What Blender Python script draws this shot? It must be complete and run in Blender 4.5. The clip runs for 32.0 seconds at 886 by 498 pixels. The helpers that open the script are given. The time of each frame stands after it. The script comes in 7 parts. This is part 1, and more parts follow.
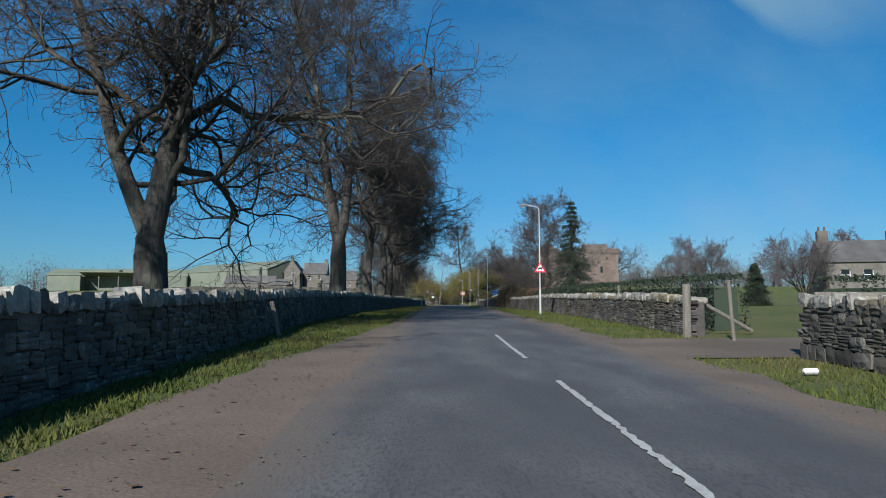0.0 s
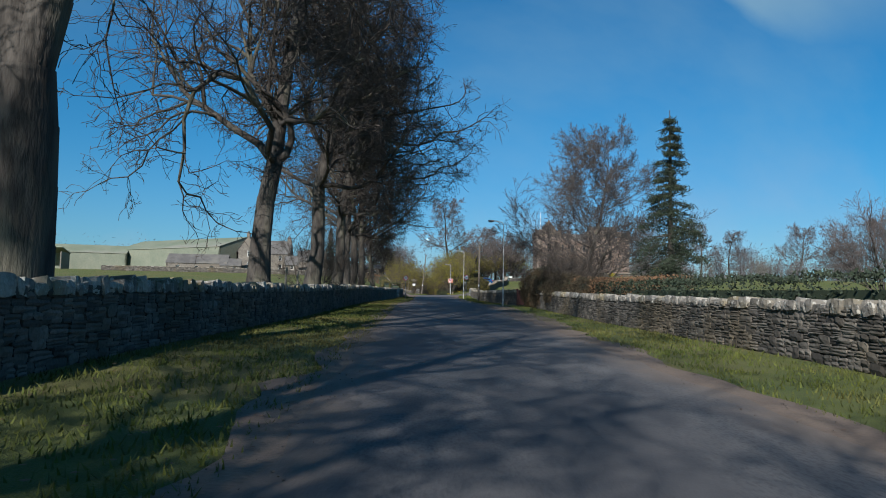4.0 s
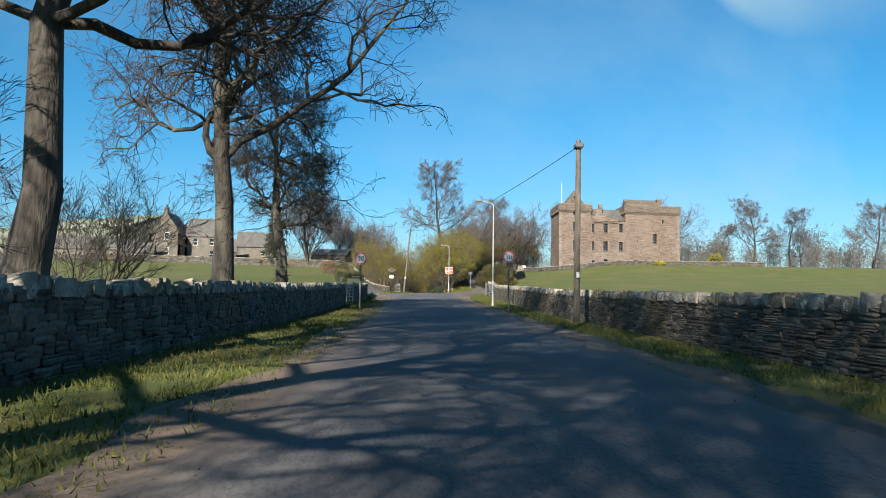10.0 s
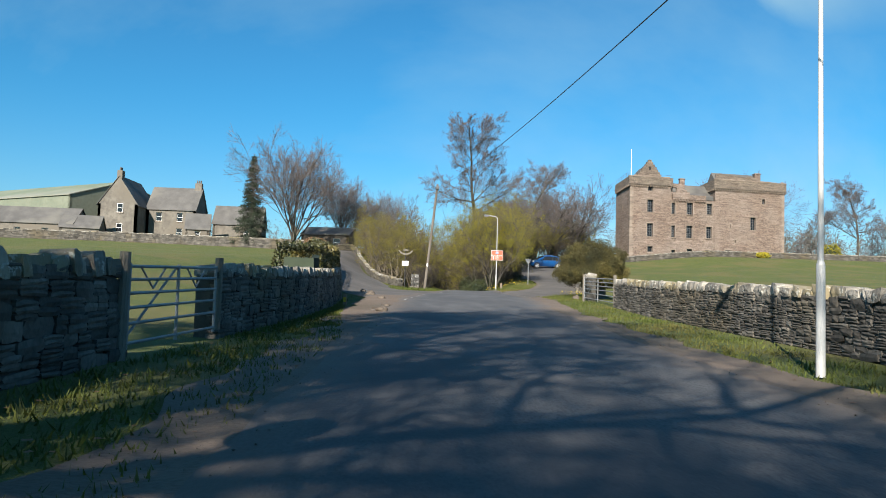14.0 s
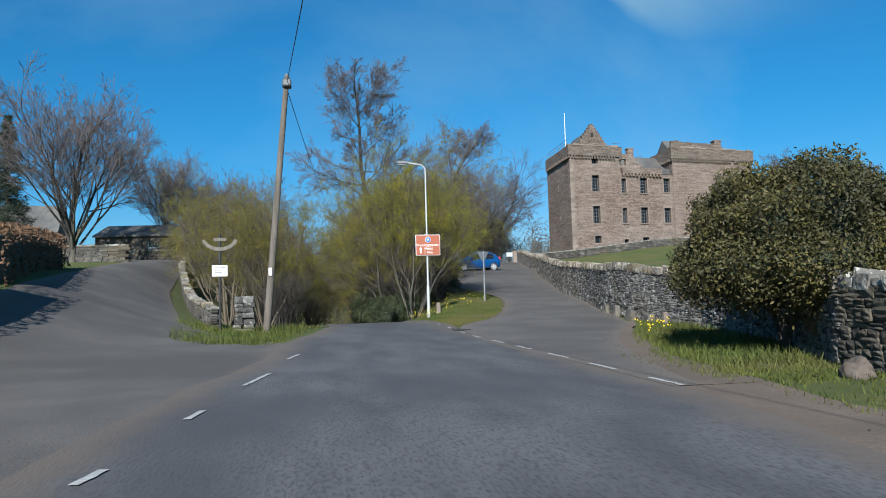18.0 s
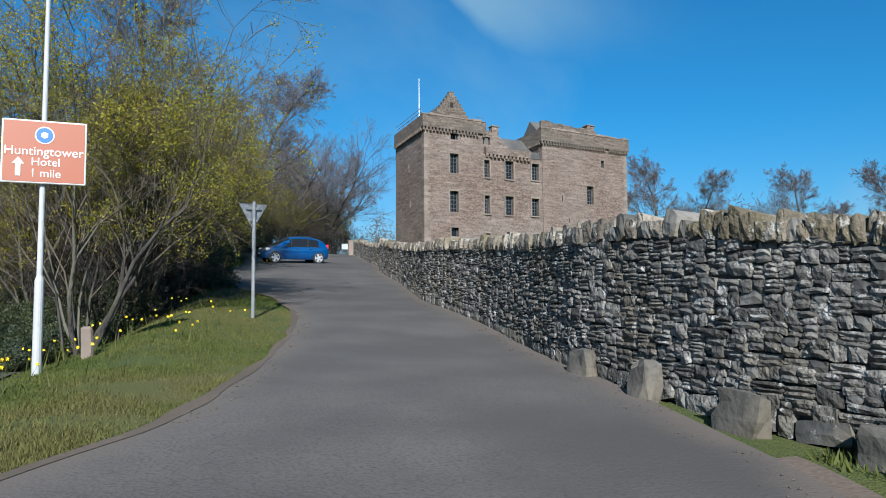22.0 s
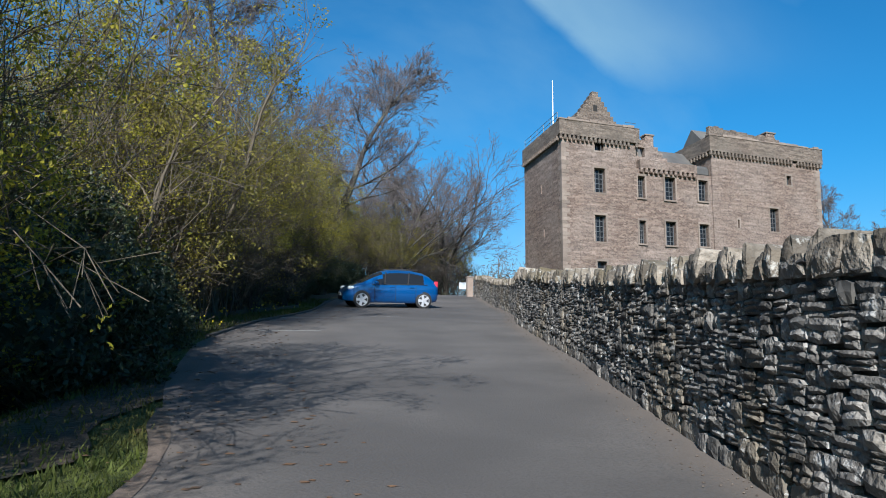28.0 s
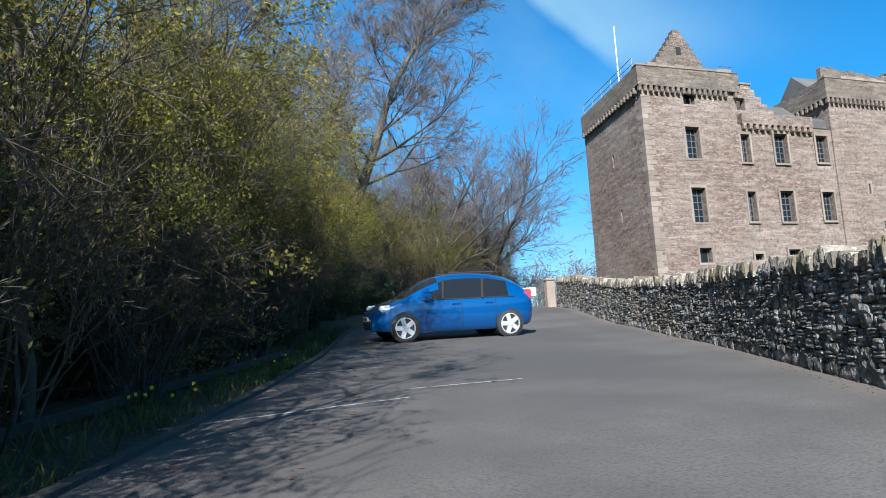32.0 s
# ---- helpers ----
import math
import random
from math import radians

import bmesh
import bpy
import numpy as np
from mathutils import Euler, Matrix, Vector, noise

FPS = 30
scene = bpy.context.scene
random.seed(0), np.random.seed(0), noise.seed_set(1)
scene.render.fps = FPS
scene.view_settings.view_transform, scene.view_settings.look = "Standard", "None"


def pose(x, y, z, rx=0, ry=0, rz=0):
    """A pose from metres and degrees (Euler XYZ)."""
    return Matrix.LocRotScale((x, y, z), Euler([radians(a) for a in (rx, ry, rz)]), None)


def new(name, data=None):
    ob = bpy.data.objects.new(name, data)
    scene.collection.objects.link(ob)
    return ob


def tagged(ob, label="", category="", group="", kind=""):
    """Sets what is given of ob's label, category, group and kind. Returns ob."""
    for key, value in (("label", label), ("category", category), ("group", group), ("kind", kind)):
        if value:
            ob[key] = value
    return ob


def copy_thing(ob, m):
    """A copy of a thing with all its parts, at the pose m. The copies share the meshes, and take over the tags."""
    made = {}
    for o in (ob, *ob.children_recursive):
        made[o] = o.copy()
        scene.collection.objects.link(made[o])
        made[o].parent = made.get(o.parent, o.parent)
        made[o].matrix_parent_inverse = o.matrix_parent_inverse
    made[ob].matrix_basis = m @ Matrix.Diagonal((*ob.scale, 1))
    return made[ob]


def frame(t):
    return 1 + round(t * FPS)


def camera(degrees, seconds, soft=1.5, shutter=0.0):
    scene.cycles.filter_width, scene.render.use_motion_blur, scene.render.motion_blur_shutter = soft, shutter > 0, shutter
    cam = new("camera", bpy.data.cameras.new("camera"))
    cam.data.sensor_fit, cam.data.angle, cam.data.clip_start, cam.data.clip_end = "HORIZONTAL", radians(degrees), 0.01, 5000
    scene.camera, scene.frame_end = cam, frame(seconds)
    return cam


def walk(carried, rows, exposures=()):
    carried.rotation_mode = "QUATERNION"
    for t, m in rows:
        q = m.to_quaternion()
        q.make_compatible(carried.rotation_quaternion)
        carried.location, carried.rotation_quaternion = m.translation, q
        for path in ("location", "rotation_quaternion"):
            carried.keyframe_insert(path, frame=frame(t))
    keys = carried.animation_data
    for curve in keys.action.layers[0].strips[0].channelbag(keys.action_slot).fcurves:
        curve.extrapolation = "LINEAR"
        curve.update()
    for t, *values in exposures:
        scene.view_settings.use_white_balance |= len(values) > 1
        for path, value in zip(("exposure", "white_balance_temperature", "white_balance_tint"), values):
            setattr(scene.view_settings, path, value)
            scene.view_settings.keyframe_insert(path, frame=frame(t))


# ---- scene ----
cam = camera(61.4, 32, soft=1.0)
PATH = [
    (0.0, -0.018, 0.086, 1.317, -1.23, 5.73, 0.14),
    (0.5, -0.091, 3.960, 1.483, -1.42, 5.53, -0.46),
    (1.0, -0.170, 8.013, 1.676, -2.06, 5.53, -0.34),
    (1.5, -0.094, 12.879, 1.847, -2.59, 5.25, -0.49),
    (2.0, -0.054, 17.898, 2.052, -2.55, 5.07, -0.42),
    (2.5, 0.037, 22.578, 2.285, -2.56, 4.89, -0.36),
    (3.0, 0.163, 27.143, 2.522, -2.46, 5.02, -0.41),
    (3.5, 0.326, 31.807, 2.749, -2.53, 4.69, -0.66),
    (5.5, 0.540, 51.618, 3.468, -2.99, 4.68, -1.89),
    (6.0, 0.573, 56.077, 3.580, -2.92, 4.37, -1.29),
    (6.5, 0.621, 60.608, 3.674, -2.74, 4.36, -1.17),
    (7.0, 0.696, 65.098, 3.762, -2.56, 4.29, -1.11),
    (7.5, 0.725, 69.314, 3.869, -2.67, 4.30, -1.50),
    (8.0, 1.070, 73.701, 4.017, -3.07, 4.21, -1.24),
    (8.5, 1.313, 77.992, 4.168, -3.34, 4.13, -0.96),
    (9.0, 1.475, 82.447, 4.316, -3.34, 3.87, -0.97),
    (9.5, 1.623, 87.360, 4.485, -3.64, 4.12, -0.87),
    (10.0, 1.757, 92.414, 4.651, -3.85, 4.19, -0.73),
    (10.5, 1.913, 97.393, 4.796, -3.83, 3.91, -0.94),
    (11.0, 2.082, 102.086, 4.922, -3.92, 3.81, -0.95),
    (11.5, 2.242, 106.641, 5.018, -3.52, 3.81, -1.25),
    (12.0, 2.350, 111.040, 5.100, -3.06, 3.71, -1.47),
    (12.5, 2.480, 115.291, 5.175, -2.58, 3.57, -1.49),
    (13.0, 2.555, 119.600, 5.241, -2.13, 3.84, -1.76),
    (13.5, 2.565, 124.222, 5.324, -1.91, 3.65, -1.80),
    (15.5, 2.727, 142.991, 5.975, -2.48, 3.80, -2.21),
    (16.0, 2.835, 147.154, 6.117, -3.37, 4.13, -1.47),
    (16.5, 3.006, 151.076, 6.216, -4.84, 4.17, -0.70),
    (17.0, 3.309, 154.870, 6.321, -6.11, 4.46, 0.15),
    (17.5, 3.778, 158.626, 6.478, -7.78, 4.33, 0.65),
    (18.0, 4.401, 162.289, 6.637, -10.25, 4.33, 1.58),
    (18.5, 5.040, 165.516, 6.761, -12.69, 3.99, 2.27),
    (19.0, 5.901, 168.577, 6.850, -15.50, 3.72, 2.72),
    (19.5, 6.897, 171.590, 6.901, -18.29, 3.21, 3.23),
    (20.0, 7.890, 174.256, 6.936, -20.62, 2.55, 3.61),
    (20.5, 8.687, 176.494, 6.954, -21.79, 3.00, 3.15),
    (21.0, 9.381, 178.241, 6.961, -22.08, 3.25, 2.15),
    (21.5, 9.913, 179.619, 6.998, -22.22, 3.41, 1.26),
    (22.0, 10.380, 180.989, 7.058, -22.32, 4.18, 0.40),
    (22.5, 10.919, 182.720, 7.152, -22.44, 4.74, 0.23),
    (23.0, 11.372, 184.413, 7.248, -22.54, 5.16, 0.04),
    (23.5, 11.768, 185.762, 7.335, -22.56, 5.50, 0.02),
    (24.0, 12.096, 186.801, 7.428, -22.50, 5.72, 0.06),
    (24.5, 12.368, 187.696, 7.517, -22.45, 6.01, 0.12),
    (26.5, 13.495, 191.084, 7.626, -19.50, 7.17, 0.21),
    (27.0, 13.998, 192.852, 7.779, -17.62, 7.34, 0.07),
    (27.5, 14.370, 194.549, 7.932, -15.50, 7.46, -0.23),
    (28.0, 14.626, 196.178, 8.089, -13.12, 7.36, -0.23),
    (28.5, 14.805, 197.884, 8.221, -10.54, 7.32, -0.36),
    (29.0, 14.870, 199.539, 8.334, -7.75, 7.42, -0.88),
    (29.5, 14.861, 201.291, 8.462, -4.86, 7.98, 0.45),
    (30.0, 14.849, 202.863, 8.581, -2.77, 8.17, 1.33),
    (30.5, 14.938, 204.511, 8.755, -2.23, 8.47, 2.47),
    (31.0, 15.161, 206.505, 8.959, -3.48, 8.63, 3.57),
    (31.5, 15.508, 208.647, 9.191, -6.07, 8.56, 3.93),
    (32.0, 15.913, 210.633, 9.411, -11.01, 8.03, 3.42),
]
EXPOSURE = [(0.0, 0.52, 5950, 10), (3.5, 0.57, 6150, 11), (6.0, 1.05, 6700, 12), (9.0, 1.26, 6950, 11), (12.0, 1.28, 6850, 10), (16.0, 1.1, 6450, 9), (18.0, 0.82, 5900, 8), (21.0, 0.8, 5800, 8), (25.0, 0.92, 6050, 10), (28.5, 0.99, 5850, 10), (31.0, 1.24, 5950, 10), (32.0, 1.37, 5800, 9)]
walk(cam, [(t, pose(x, y, z, 90 + pitch, roll, yaw)) for t, x, y, z, yaw, pitch, roll in PATH], EXPOSURE)

# ---- light: spring sun from behind the camera and a little to its left ----
SUN_WAY = Vector((0.345, 0.92, -0.56)).normalized()
WISP_N, WISP_S = (0.507, -0.546, 0.667), 0.038
sun = new("sun", bpy.data.lights.new("sun", "SUN"))
sun.data.energy, sun.data.angle, sun.data.color = 5.0, radians(0.53), (1.0, 0.94, 0.85)
sun.rotation_euler = SUN_WAY.to_track_quat("-Z", "Y").to_euler()
world = bpy.data.worlds.new("sky")
scene.world = world
world.use_nodes = True
wn, wl = world.node_tree.nodes, world.node_tree.links
wn.clear()
sky = wn.new("ShaderNodeTexSky")
sky.sky_type, sky.sun_disc = "NISHITA", False
sky.sun_elevation, sky.sun_rotation = math.asin(-SUN_WAY.z), math.atan2(-SUN_WAY.x, -SUN_WAY.y)
sky.air_density, sky.dust_density, sky.ozone_density = 1.0, 0.6, 3.0
bg = wn.new("ShaderNodeBackground")
bg.inputs["Strength"].default_value = 0.05
# thin cirrus streaks
tc = wn.new("ShaderNodeTexCoord")
mp = wn.new("ShaderNodeMapping")
mp.inputs["Rotation"].default_value = (0.3, 0.2, 0.9)
mp.inputs["Scale"].default_value = (0.7, 3.2, 1.6)
cn = wn.new("ShaderNodeTexNoise")
cn.inputs["Scale"].default_value, cn.inputs["Detail"].default_value, cn.inputs["Roughness"].default_value = 1.7, 7.0, 0.55
cr = wn.new("ShaderNodeMapRange")
cr.inputs["From Min"].default_value, cr.inputs["From Max"].default_value, cr.inputs["To Max"].default_value = 0.52, 0.78, 0.3
cm = wn.new("ShaderNodeMix")
cm.data_type = "RGBA"
cm.inputs["B"].default_value = (16.0, 6.7, 5.7, 1)
wl.new(tc.outputs["Generated"], mp.inputs["Vector"])
wl.new(mp.outputs["Vector"], cn.inputs["Vector"])
wl.new(cn.outputs["Fac"], cr.inputs["Value"])
# one brighter feathered wisp, sharp on one side
def world_node(kind, op, *ins):
    q = wn.new(kind)
    if op:
        q.operation = op
    for k, v in enumerate(ins):
        if isinstance(v, (int, float, tuple)):
            q.inputs[k].default_value = v
        else:
            wl.new(v, q.inputs[k])
    return q


def fade(v, a, b):
    q = wn.new("ShaderNodeMapRange")
    q.interpolation_type = "SMOOTHSTEP"
    q.inputs["From Min"].default_value, q.inputs["From Max"].default_value = a, b
    wl.new(v, q.inputs["Value"])
    return q.outputs["Result"]


warp = world_node("ShaderNodeVectorMath", "MULTIPLY_ADD", cn.outputs["Color"], (0.12, 0.12, 0.12), tc.outputs["Generated"])
across = world_node("ShaderNodeVectorMath", "DOT_PRODUCT", warp.outputs["Vector"], WISP_N).outputs["Value"]
rise = wn.new("ShaderNodeSeparateXYZ")
wl.new(warp.outputs["Vector"], rise.inputs["Vector"])
wisp = world_node("ShaderNodeMath", "MULTIPLY", fade(across, WISP_S - 0.004, WISP_S + 0.022), fade(across, WISP_S + 0.2, WISP_S + 0.01)).outputs["Value"]
wisp = world_node("ShaderNodeMath", "MULTIPLY", wisp, fade(rise.outputs["Z"], 0.37, 0.47)).outputs["Value"]
wisp = world_node("ShaderNodeMath", "MULTIPLY", wisp, fade(cn.outputs["Fac"], 0.2, 0.68)).outputs["Value"]
wisp = world_node("ShaderNodeMath", "MULTIPLY", wisp, 0.6).outputs["Value"]
wl.new(world_node("ShaderNodeMath", "MAXIMUM", wisp, cr.outputs["Result"]).outputs["Value"], cm.inputs["Factor"])
wl.new(sky.outputs["Color"], cm.inputs["A"])
tn = wn.new("ShaderNodeMix")
tn.data_type, tn.blend_type = "RGBA", "MULTIPLY"
tn.inputs["Factor"].default_value = 1.0
high = wn.new("ShaderNodeSeparateXYZ")
wl.new(tc.outputs["Generated"], high.inputs["Vector"])
hue = wn.new("ShaderNodeMix")
hue.data_type = "RGBA"
hue.inputs["A"].default_value = (0.62, 0.97, 1.16, 1)
hue.inputs["B"].default_value = (0.27, 0.98, 1.27, 1)
wl.new(fade(high.outputs["Z"], 0.0, 0.26), hue.inputs["Factor"])
wl.new(hue.outputs["Result"], tn.inputs["B"])
wl.new(cm.outputs["Result"], tn.inputs["A"])
wl.new(tn.outputs["Result"], bg.inputs["Color"])
wo = wn.new("ShaderNodeOutputWorld")
wl.new(bg.outputs["Background"], wo.inputs["Surface"])

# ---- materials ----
BASE_SCALE = 0.62  # base colours scaled down so that shade renders deeper against the sky


def mat(name, a, b, scale=4.0, rough=0.9, fine=40.0, amount=0.5, bump=0.3, stain=None, metal=0.0, spread=0.0, mapping=None, island=0.0, bump_dist=0.02):
    """Two base colours mixed by noise at two scales, with a bump; stain: a third colour in broad patches; spread: variation from object to object."""
    a, b, stain = [tuple(BASE_SCALE * v for v in c) if c else None for c in (a, b, stain)]
    m = bpy.data.materials.new(name)
    m.use_nodes = True
    n, l = m.node_tree.nodes, m.node_tree.links
    p = n["Principled BSDF"]
    p.inputs["Roughness"].default_value, p.inputs["Metallic"].default_value = rough, metal
    tcx = n.new("ShaderNodeTexCoord")
    src = tcx.outputs["Object"]
    if mapping:
        mpx = n.new("ShaderNodeMapping")
        mpx.inputs["Scale"].default_value = mapping
        l.new(src, mpx.inputs["Vector"])
        src = mpx.outputs["Vector"]

    def noi(sc, detail=5.0):
        t = n.new("ShaderNodeTexNoise")
        t.inputs["Scale"].default_value, t.inputs["Detail"].default_value = sc, detail
        l.new(src, t.inputs["Vector"])
        return t.outputs["Fac"]

    def mix(fac, c0, c1):
        x = n.new("ShaderNodeMix")
        x.data_type = "RGBA"
        for sock, v in ((x.inputs["Factor"], fac), (x.inputs["A"], c0), (x.inputs["B"], c1)):
            if isinstance(v, tuple):
                sock.default_value = (*v, 1)
            elif isinstance(v, float):
                sock.default_value = v
            else:
                l.new(v, sock)
        return x.outputs["Result"]

    def ramp(v, lo, hi, top=1.0):
        r = n.new("ShaderNodeMapRange")
        r.inputs["From Min"].default_value, r.inputs["From Max"].default_value, r.inputs["To Max"].default_value = lo, hi, top
        l.new(v, r.inputs["Value"])
        return r.outputs["Result"]

    big, small = noi(scale), noi(fine, 3.0)
    col = mix(ramp(big, 0.35, 0.65), a, b)
    dark = tuple(0.55 * v for v in a)
    col = mix(ramp(small, 0.45, 0.75, amount), col, dark)
    if stain:
        col = mix(ramp(noi(scale * 0.23, 6.0), 0.5, 0.62), col, stain)
    if spread or island:
        hv = n.new("ShaderNodeHueSaturation")
        if spread:
            oi = n.new("ShaderNodeObjectInfo")
            rnd = oi.outputs["Random"]
        else:
            ge = n.new("ShaderNodeNewGeometry")
            rnd = ge.outputs["Random Per Island"]
        mr = n.new("ShaderNodeMapRange")
        k = spread or island
        mr.inputs["To Min"].default_value, mr.inputs["To Max"].default_value = 1 - k, 1 + k
        l.new(rnd, mr.inputs["Value"])
        l.new(mr.outputs["Result"], hv.inputs["Value"])
        l.new(col, hv.inputs["Color"])
        col = hv.outputs["Color"]
    l.new(col, p.inputs["Base Color"])
    if bump:
        bp = n.new("ShaderNodeBump")
        bp.inputs["Strength"].default_value, bp.inputs["Distance"].default_value = bump, bump_dist
        l.new(small, bp.inputs["Height"])
        l.new(bp.outputs["Normal"], p.inputs["Normal"])
    return m


def plain(name, c, rough=0.5, metal=0.0, coat=0.0):
    m = bpy.data.materials.new(name)
    m.use_nodes = True
    p = m.node_tree.nodes["Principled BSDF"]
    p.inputs["Base Color"].default_value = (*c, 1)
    p.inputs["Roughness"].default_value, p.inputs["Metallic"].default_value = rough, metal
    p.inputs["Coat Weight"].default_value = coat
    return m


M_GRASS = mat("grass", (0.085, 0.12, 0.014), (0.135, 0.152, 0.02), 0.9, 0.95, 45.0, 0.6, 0.8, (0.15, 0.14, 0.032), bump_dist=0.05)
M_BLADE = mat("grass_blades", (0.08, 0.118, 0.013), (0.14, 0.155, 0.02), 0.8, 0.8, 3.0, 0.3, 0.0, (0.17, 0.155, 0.04), island=0.3)
M_EARTH = mat("bare_earth", (0.17, 0.125, 0.095), (0.22, 0.165, 0.125), 0.8, 0.95, 22.0, 0.5, 0.6, (0.13, 0.10, 0.07))
M_ASPHALT = mat("worn_asphalt", (0.09, 0.09, 0.096), (0.15, 0.148, 0.15), 1.5, 0.86, 34.0, 0.85, 0.6, (0.078, 0.078, 0.084), mapping=(1.0, 0.35, 1.0), bump_dist=0.012)
M_ASPHALT2 = mat("driveway_asphalt", (0.122, 0.11, 0.101), (0.176, 0.158, 0.144), 0.7, 0.88, 38.0, 0.8, 0.6, (0.1, 0.09, 0.083), bump_dist=0.012)
M_PAINT = mat("road_paint", (0.62, 0.62, 0.6), (0.5, 0.5, 0.48), 6.0, 0.8, 30.0, 0.7, 0.2)
M_STONE = mat("wall_stone", (0.07, 0.064, 0.055), (0.175, 0.158, 0.136), 1.3, 0.92, 14.0, 0.6, 0.6, (0.115, 0.095, 0.065), island=0.5)
M_STONE2 = mat("drive_wall_stone", (0.095, 0.089, 0.082), (0.3, 0.278, 0.25), 3.0, 0.92, 19.0, 0.75, 1.0, (0.17, 0.145, 0.11), island=0.6, bump_dist=0.035)
M_STONEP = mat("wall_stone_piece", (0.08, 0.077, 0.072), (0.22, 0.21, 0.196), 1.7, 0.92, 16.0, 0.65, 0.6, (0.2, 0.165, 0.11), spread=0.5)
# coping paler than wall_stone: sunlit tops against shaded faces, put into the colours
M_COPE = mat("coping_stone", (0.22, 0.203, 0.178), (0.43, 0.4, 0.35), 2.2, 0.92, 16.0, 0.6, 0.9, (0.24, 0.2, 0.12), island=0.4)
M_COPEP = mat("coping_stone_piece", (0.17, 0.158, 0.138), (0.31, 0.285, 0.25), 1.5, 0.92, 14.0, 0.6, 0.6, (0.16, 0.12, 0.05), spread=0.45)
M_COPE2 = mat("drive_coping_stone", (0.17, 0.14, 0.105), (0.4, 0.345, 0.28), 2.5, 0.92, 17.0, 0.65, 1.0, (0.16, 0.13, 0.08), island=0.45, bump_dist=0.04)
# fence under the trees: shade is put into the timber colour
M_FENCE = mat("shaded_fence_timber", (0.05, 0.045, 0.038), (0.085, 0.075, 0.06), 3.0, 0.9, 25.0, 0.6, 0.4)
M_CORE = mat("wall_core", (0.075, 0.07, 0.06), (0.12, 0.108, 0.095), 3.0, 0.95, 20.0, 0.5, 0.5)
M_BARK = mat("bark", (0.045, 0.038, 0.032), (0.108, 0.096, 0.083), 3.5, 0.95, 13.0, 0.8, 1.0, (0.16, 0.15, 0.11), mapping=(1, 1, 0.25), bump_dist=0.05)
M_TWIG = mat("twig_bark", (0.058, 0.047, 0.04), (0.092, 0.076, 0.064), 1.0, 0.95, 9.0, 0.3, 0.0)
M_TWIGB = mat("shrub_twigs", (0.12, 0.097, 0.067), (0.19, 0.155, 0.107), 1.0, 0.95, 9.0, 0.3, 0.0)
M_LEAFY = mat("budding_leaf", (0.46, 0.4, 0.03), (0.34, 0.33, 0.03), 0.5, 0.7, 3.0, 0.2, 0.0, island=0.35)
M_LEAFG = mat("dull_leaf", (0.36, 0.3, 0.05), (0.25, 0.225, 0.04), 0.5, 0.7, 3.0, 0.2, 0.0, island=0.4)
M_LEAFD = mat("evergreen_leaf", (0.036, 0.042, 0.012), (0.085, 0.08, 0.018), 0.7, 0.5, 3.0, 0.3, 0.0, (0.15, 0.12, 0.026), island=0.4)
M_BUSH = mat("leathery_bush_leaf", (0.045, 0.042, 0.009), (0.11, 0.092, 0.016), 0.9, 0.7, 3.0, 0.4, 0.0, (0.17, 0.14, 0.034), island=0.5)
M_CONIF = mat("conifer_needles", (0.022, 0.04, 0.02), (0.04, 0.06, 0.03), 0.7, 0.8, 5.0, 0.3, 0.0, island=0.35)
M_THICKET = mat("thicket_leaf", (0.042, 0.034, 0.016), (0.085, 0.06, 0.028), 0.7, 0.85, 5.0, 0.3, 0.0, (0.14, 0.075, 0.035), island=0.5)
M_IVY = mat("ivy_leaf", (0.035, 0.05, 0.015), (0.06, 0.075, 0.02), 0.7, 0.55, 5.0, 0.3, 0.0, island=0.4)
M_DRYHEDGE = mat("russet_hedge_leaf", (0.22, 0.12, 0.06), (0.16, 0.09, 0.045), 0.7, 0.8, 5.0, 0.3, 0.0, island=0.3)
M_CASTLE = None
M_QUOIN = mat("dressed_stone", (0.27, 0.21, 0.17), (0.36, 0.29, 0.24), 0.8, 0.9, 9.0, 0.35, 0.3, spread=0.2)
M_SLATE = mat("slate_roof", (0.11, 0.105, 0.1), (0.16, 0.152, 0.145), 0.8, 0.75, 7.0, 0.4, 0.4, (0.19, 0.18, 0.16))
M_HARL = mat("grey_rubble", (0.17, 0.152, 0.13), (0.25, 0.225, 0.19), 0.8, 0.92, 3.0, 0.6, 0.6, (0.19, 0.165, 0.135))
M_BARNROOF = mat("pale_green_sheet", (0.22, 0.26, 0.175), (0.29, 0.32, 0.23), 0.15, 0.7, 2.0, 0.3, 0.2, (0.33, 0.33, 0.27))
M_BARNWALL = mat("barn_sheet", (0.2, 0.23, 0.17), (0.26, 0.28, 0.21), 0.3, 0.8, 2.0, 0.3, 0.2)
M_WHITE = plain("white_paint", (0.68, 0.68, 0.66), 0.5)
M_GALV = mat("galvanised_steel", (0.3, 0.31, 0.32), (0.38, 0.39, 0.4), 3.0, 0.55, 20.0, 0.3, 0.1, metal=0.3)
M_LAMPPOST = mat("painted_post", (0.6, 0.61, 0.61), (0.68, 0.69, 0.69), 2.0, 0.5, 18.0, 0.25, 0.0, (0.52, 0.53, 0.53))
M_DARKPOST = plain("grey_post", (0.1, 0.105, 0.11), 0.5, 0.2)
M_BLACK = plain("black_paint", (0.02, 0.02, 0.022), 0.5)
M_RED = plain("sign_red", (0.55, 0.03, 0.05), 0.4)
M_BROWN = plain("sign_brown", (0.30, 0.085, 0.04), 0.45)
M_BLUE = plain("sign_blue", (0.02, 0.12, 0.5), 0.4)
M_BACK = plain("sign_back", (0.2, 0.207, 0.22), 0.5, 0.4)
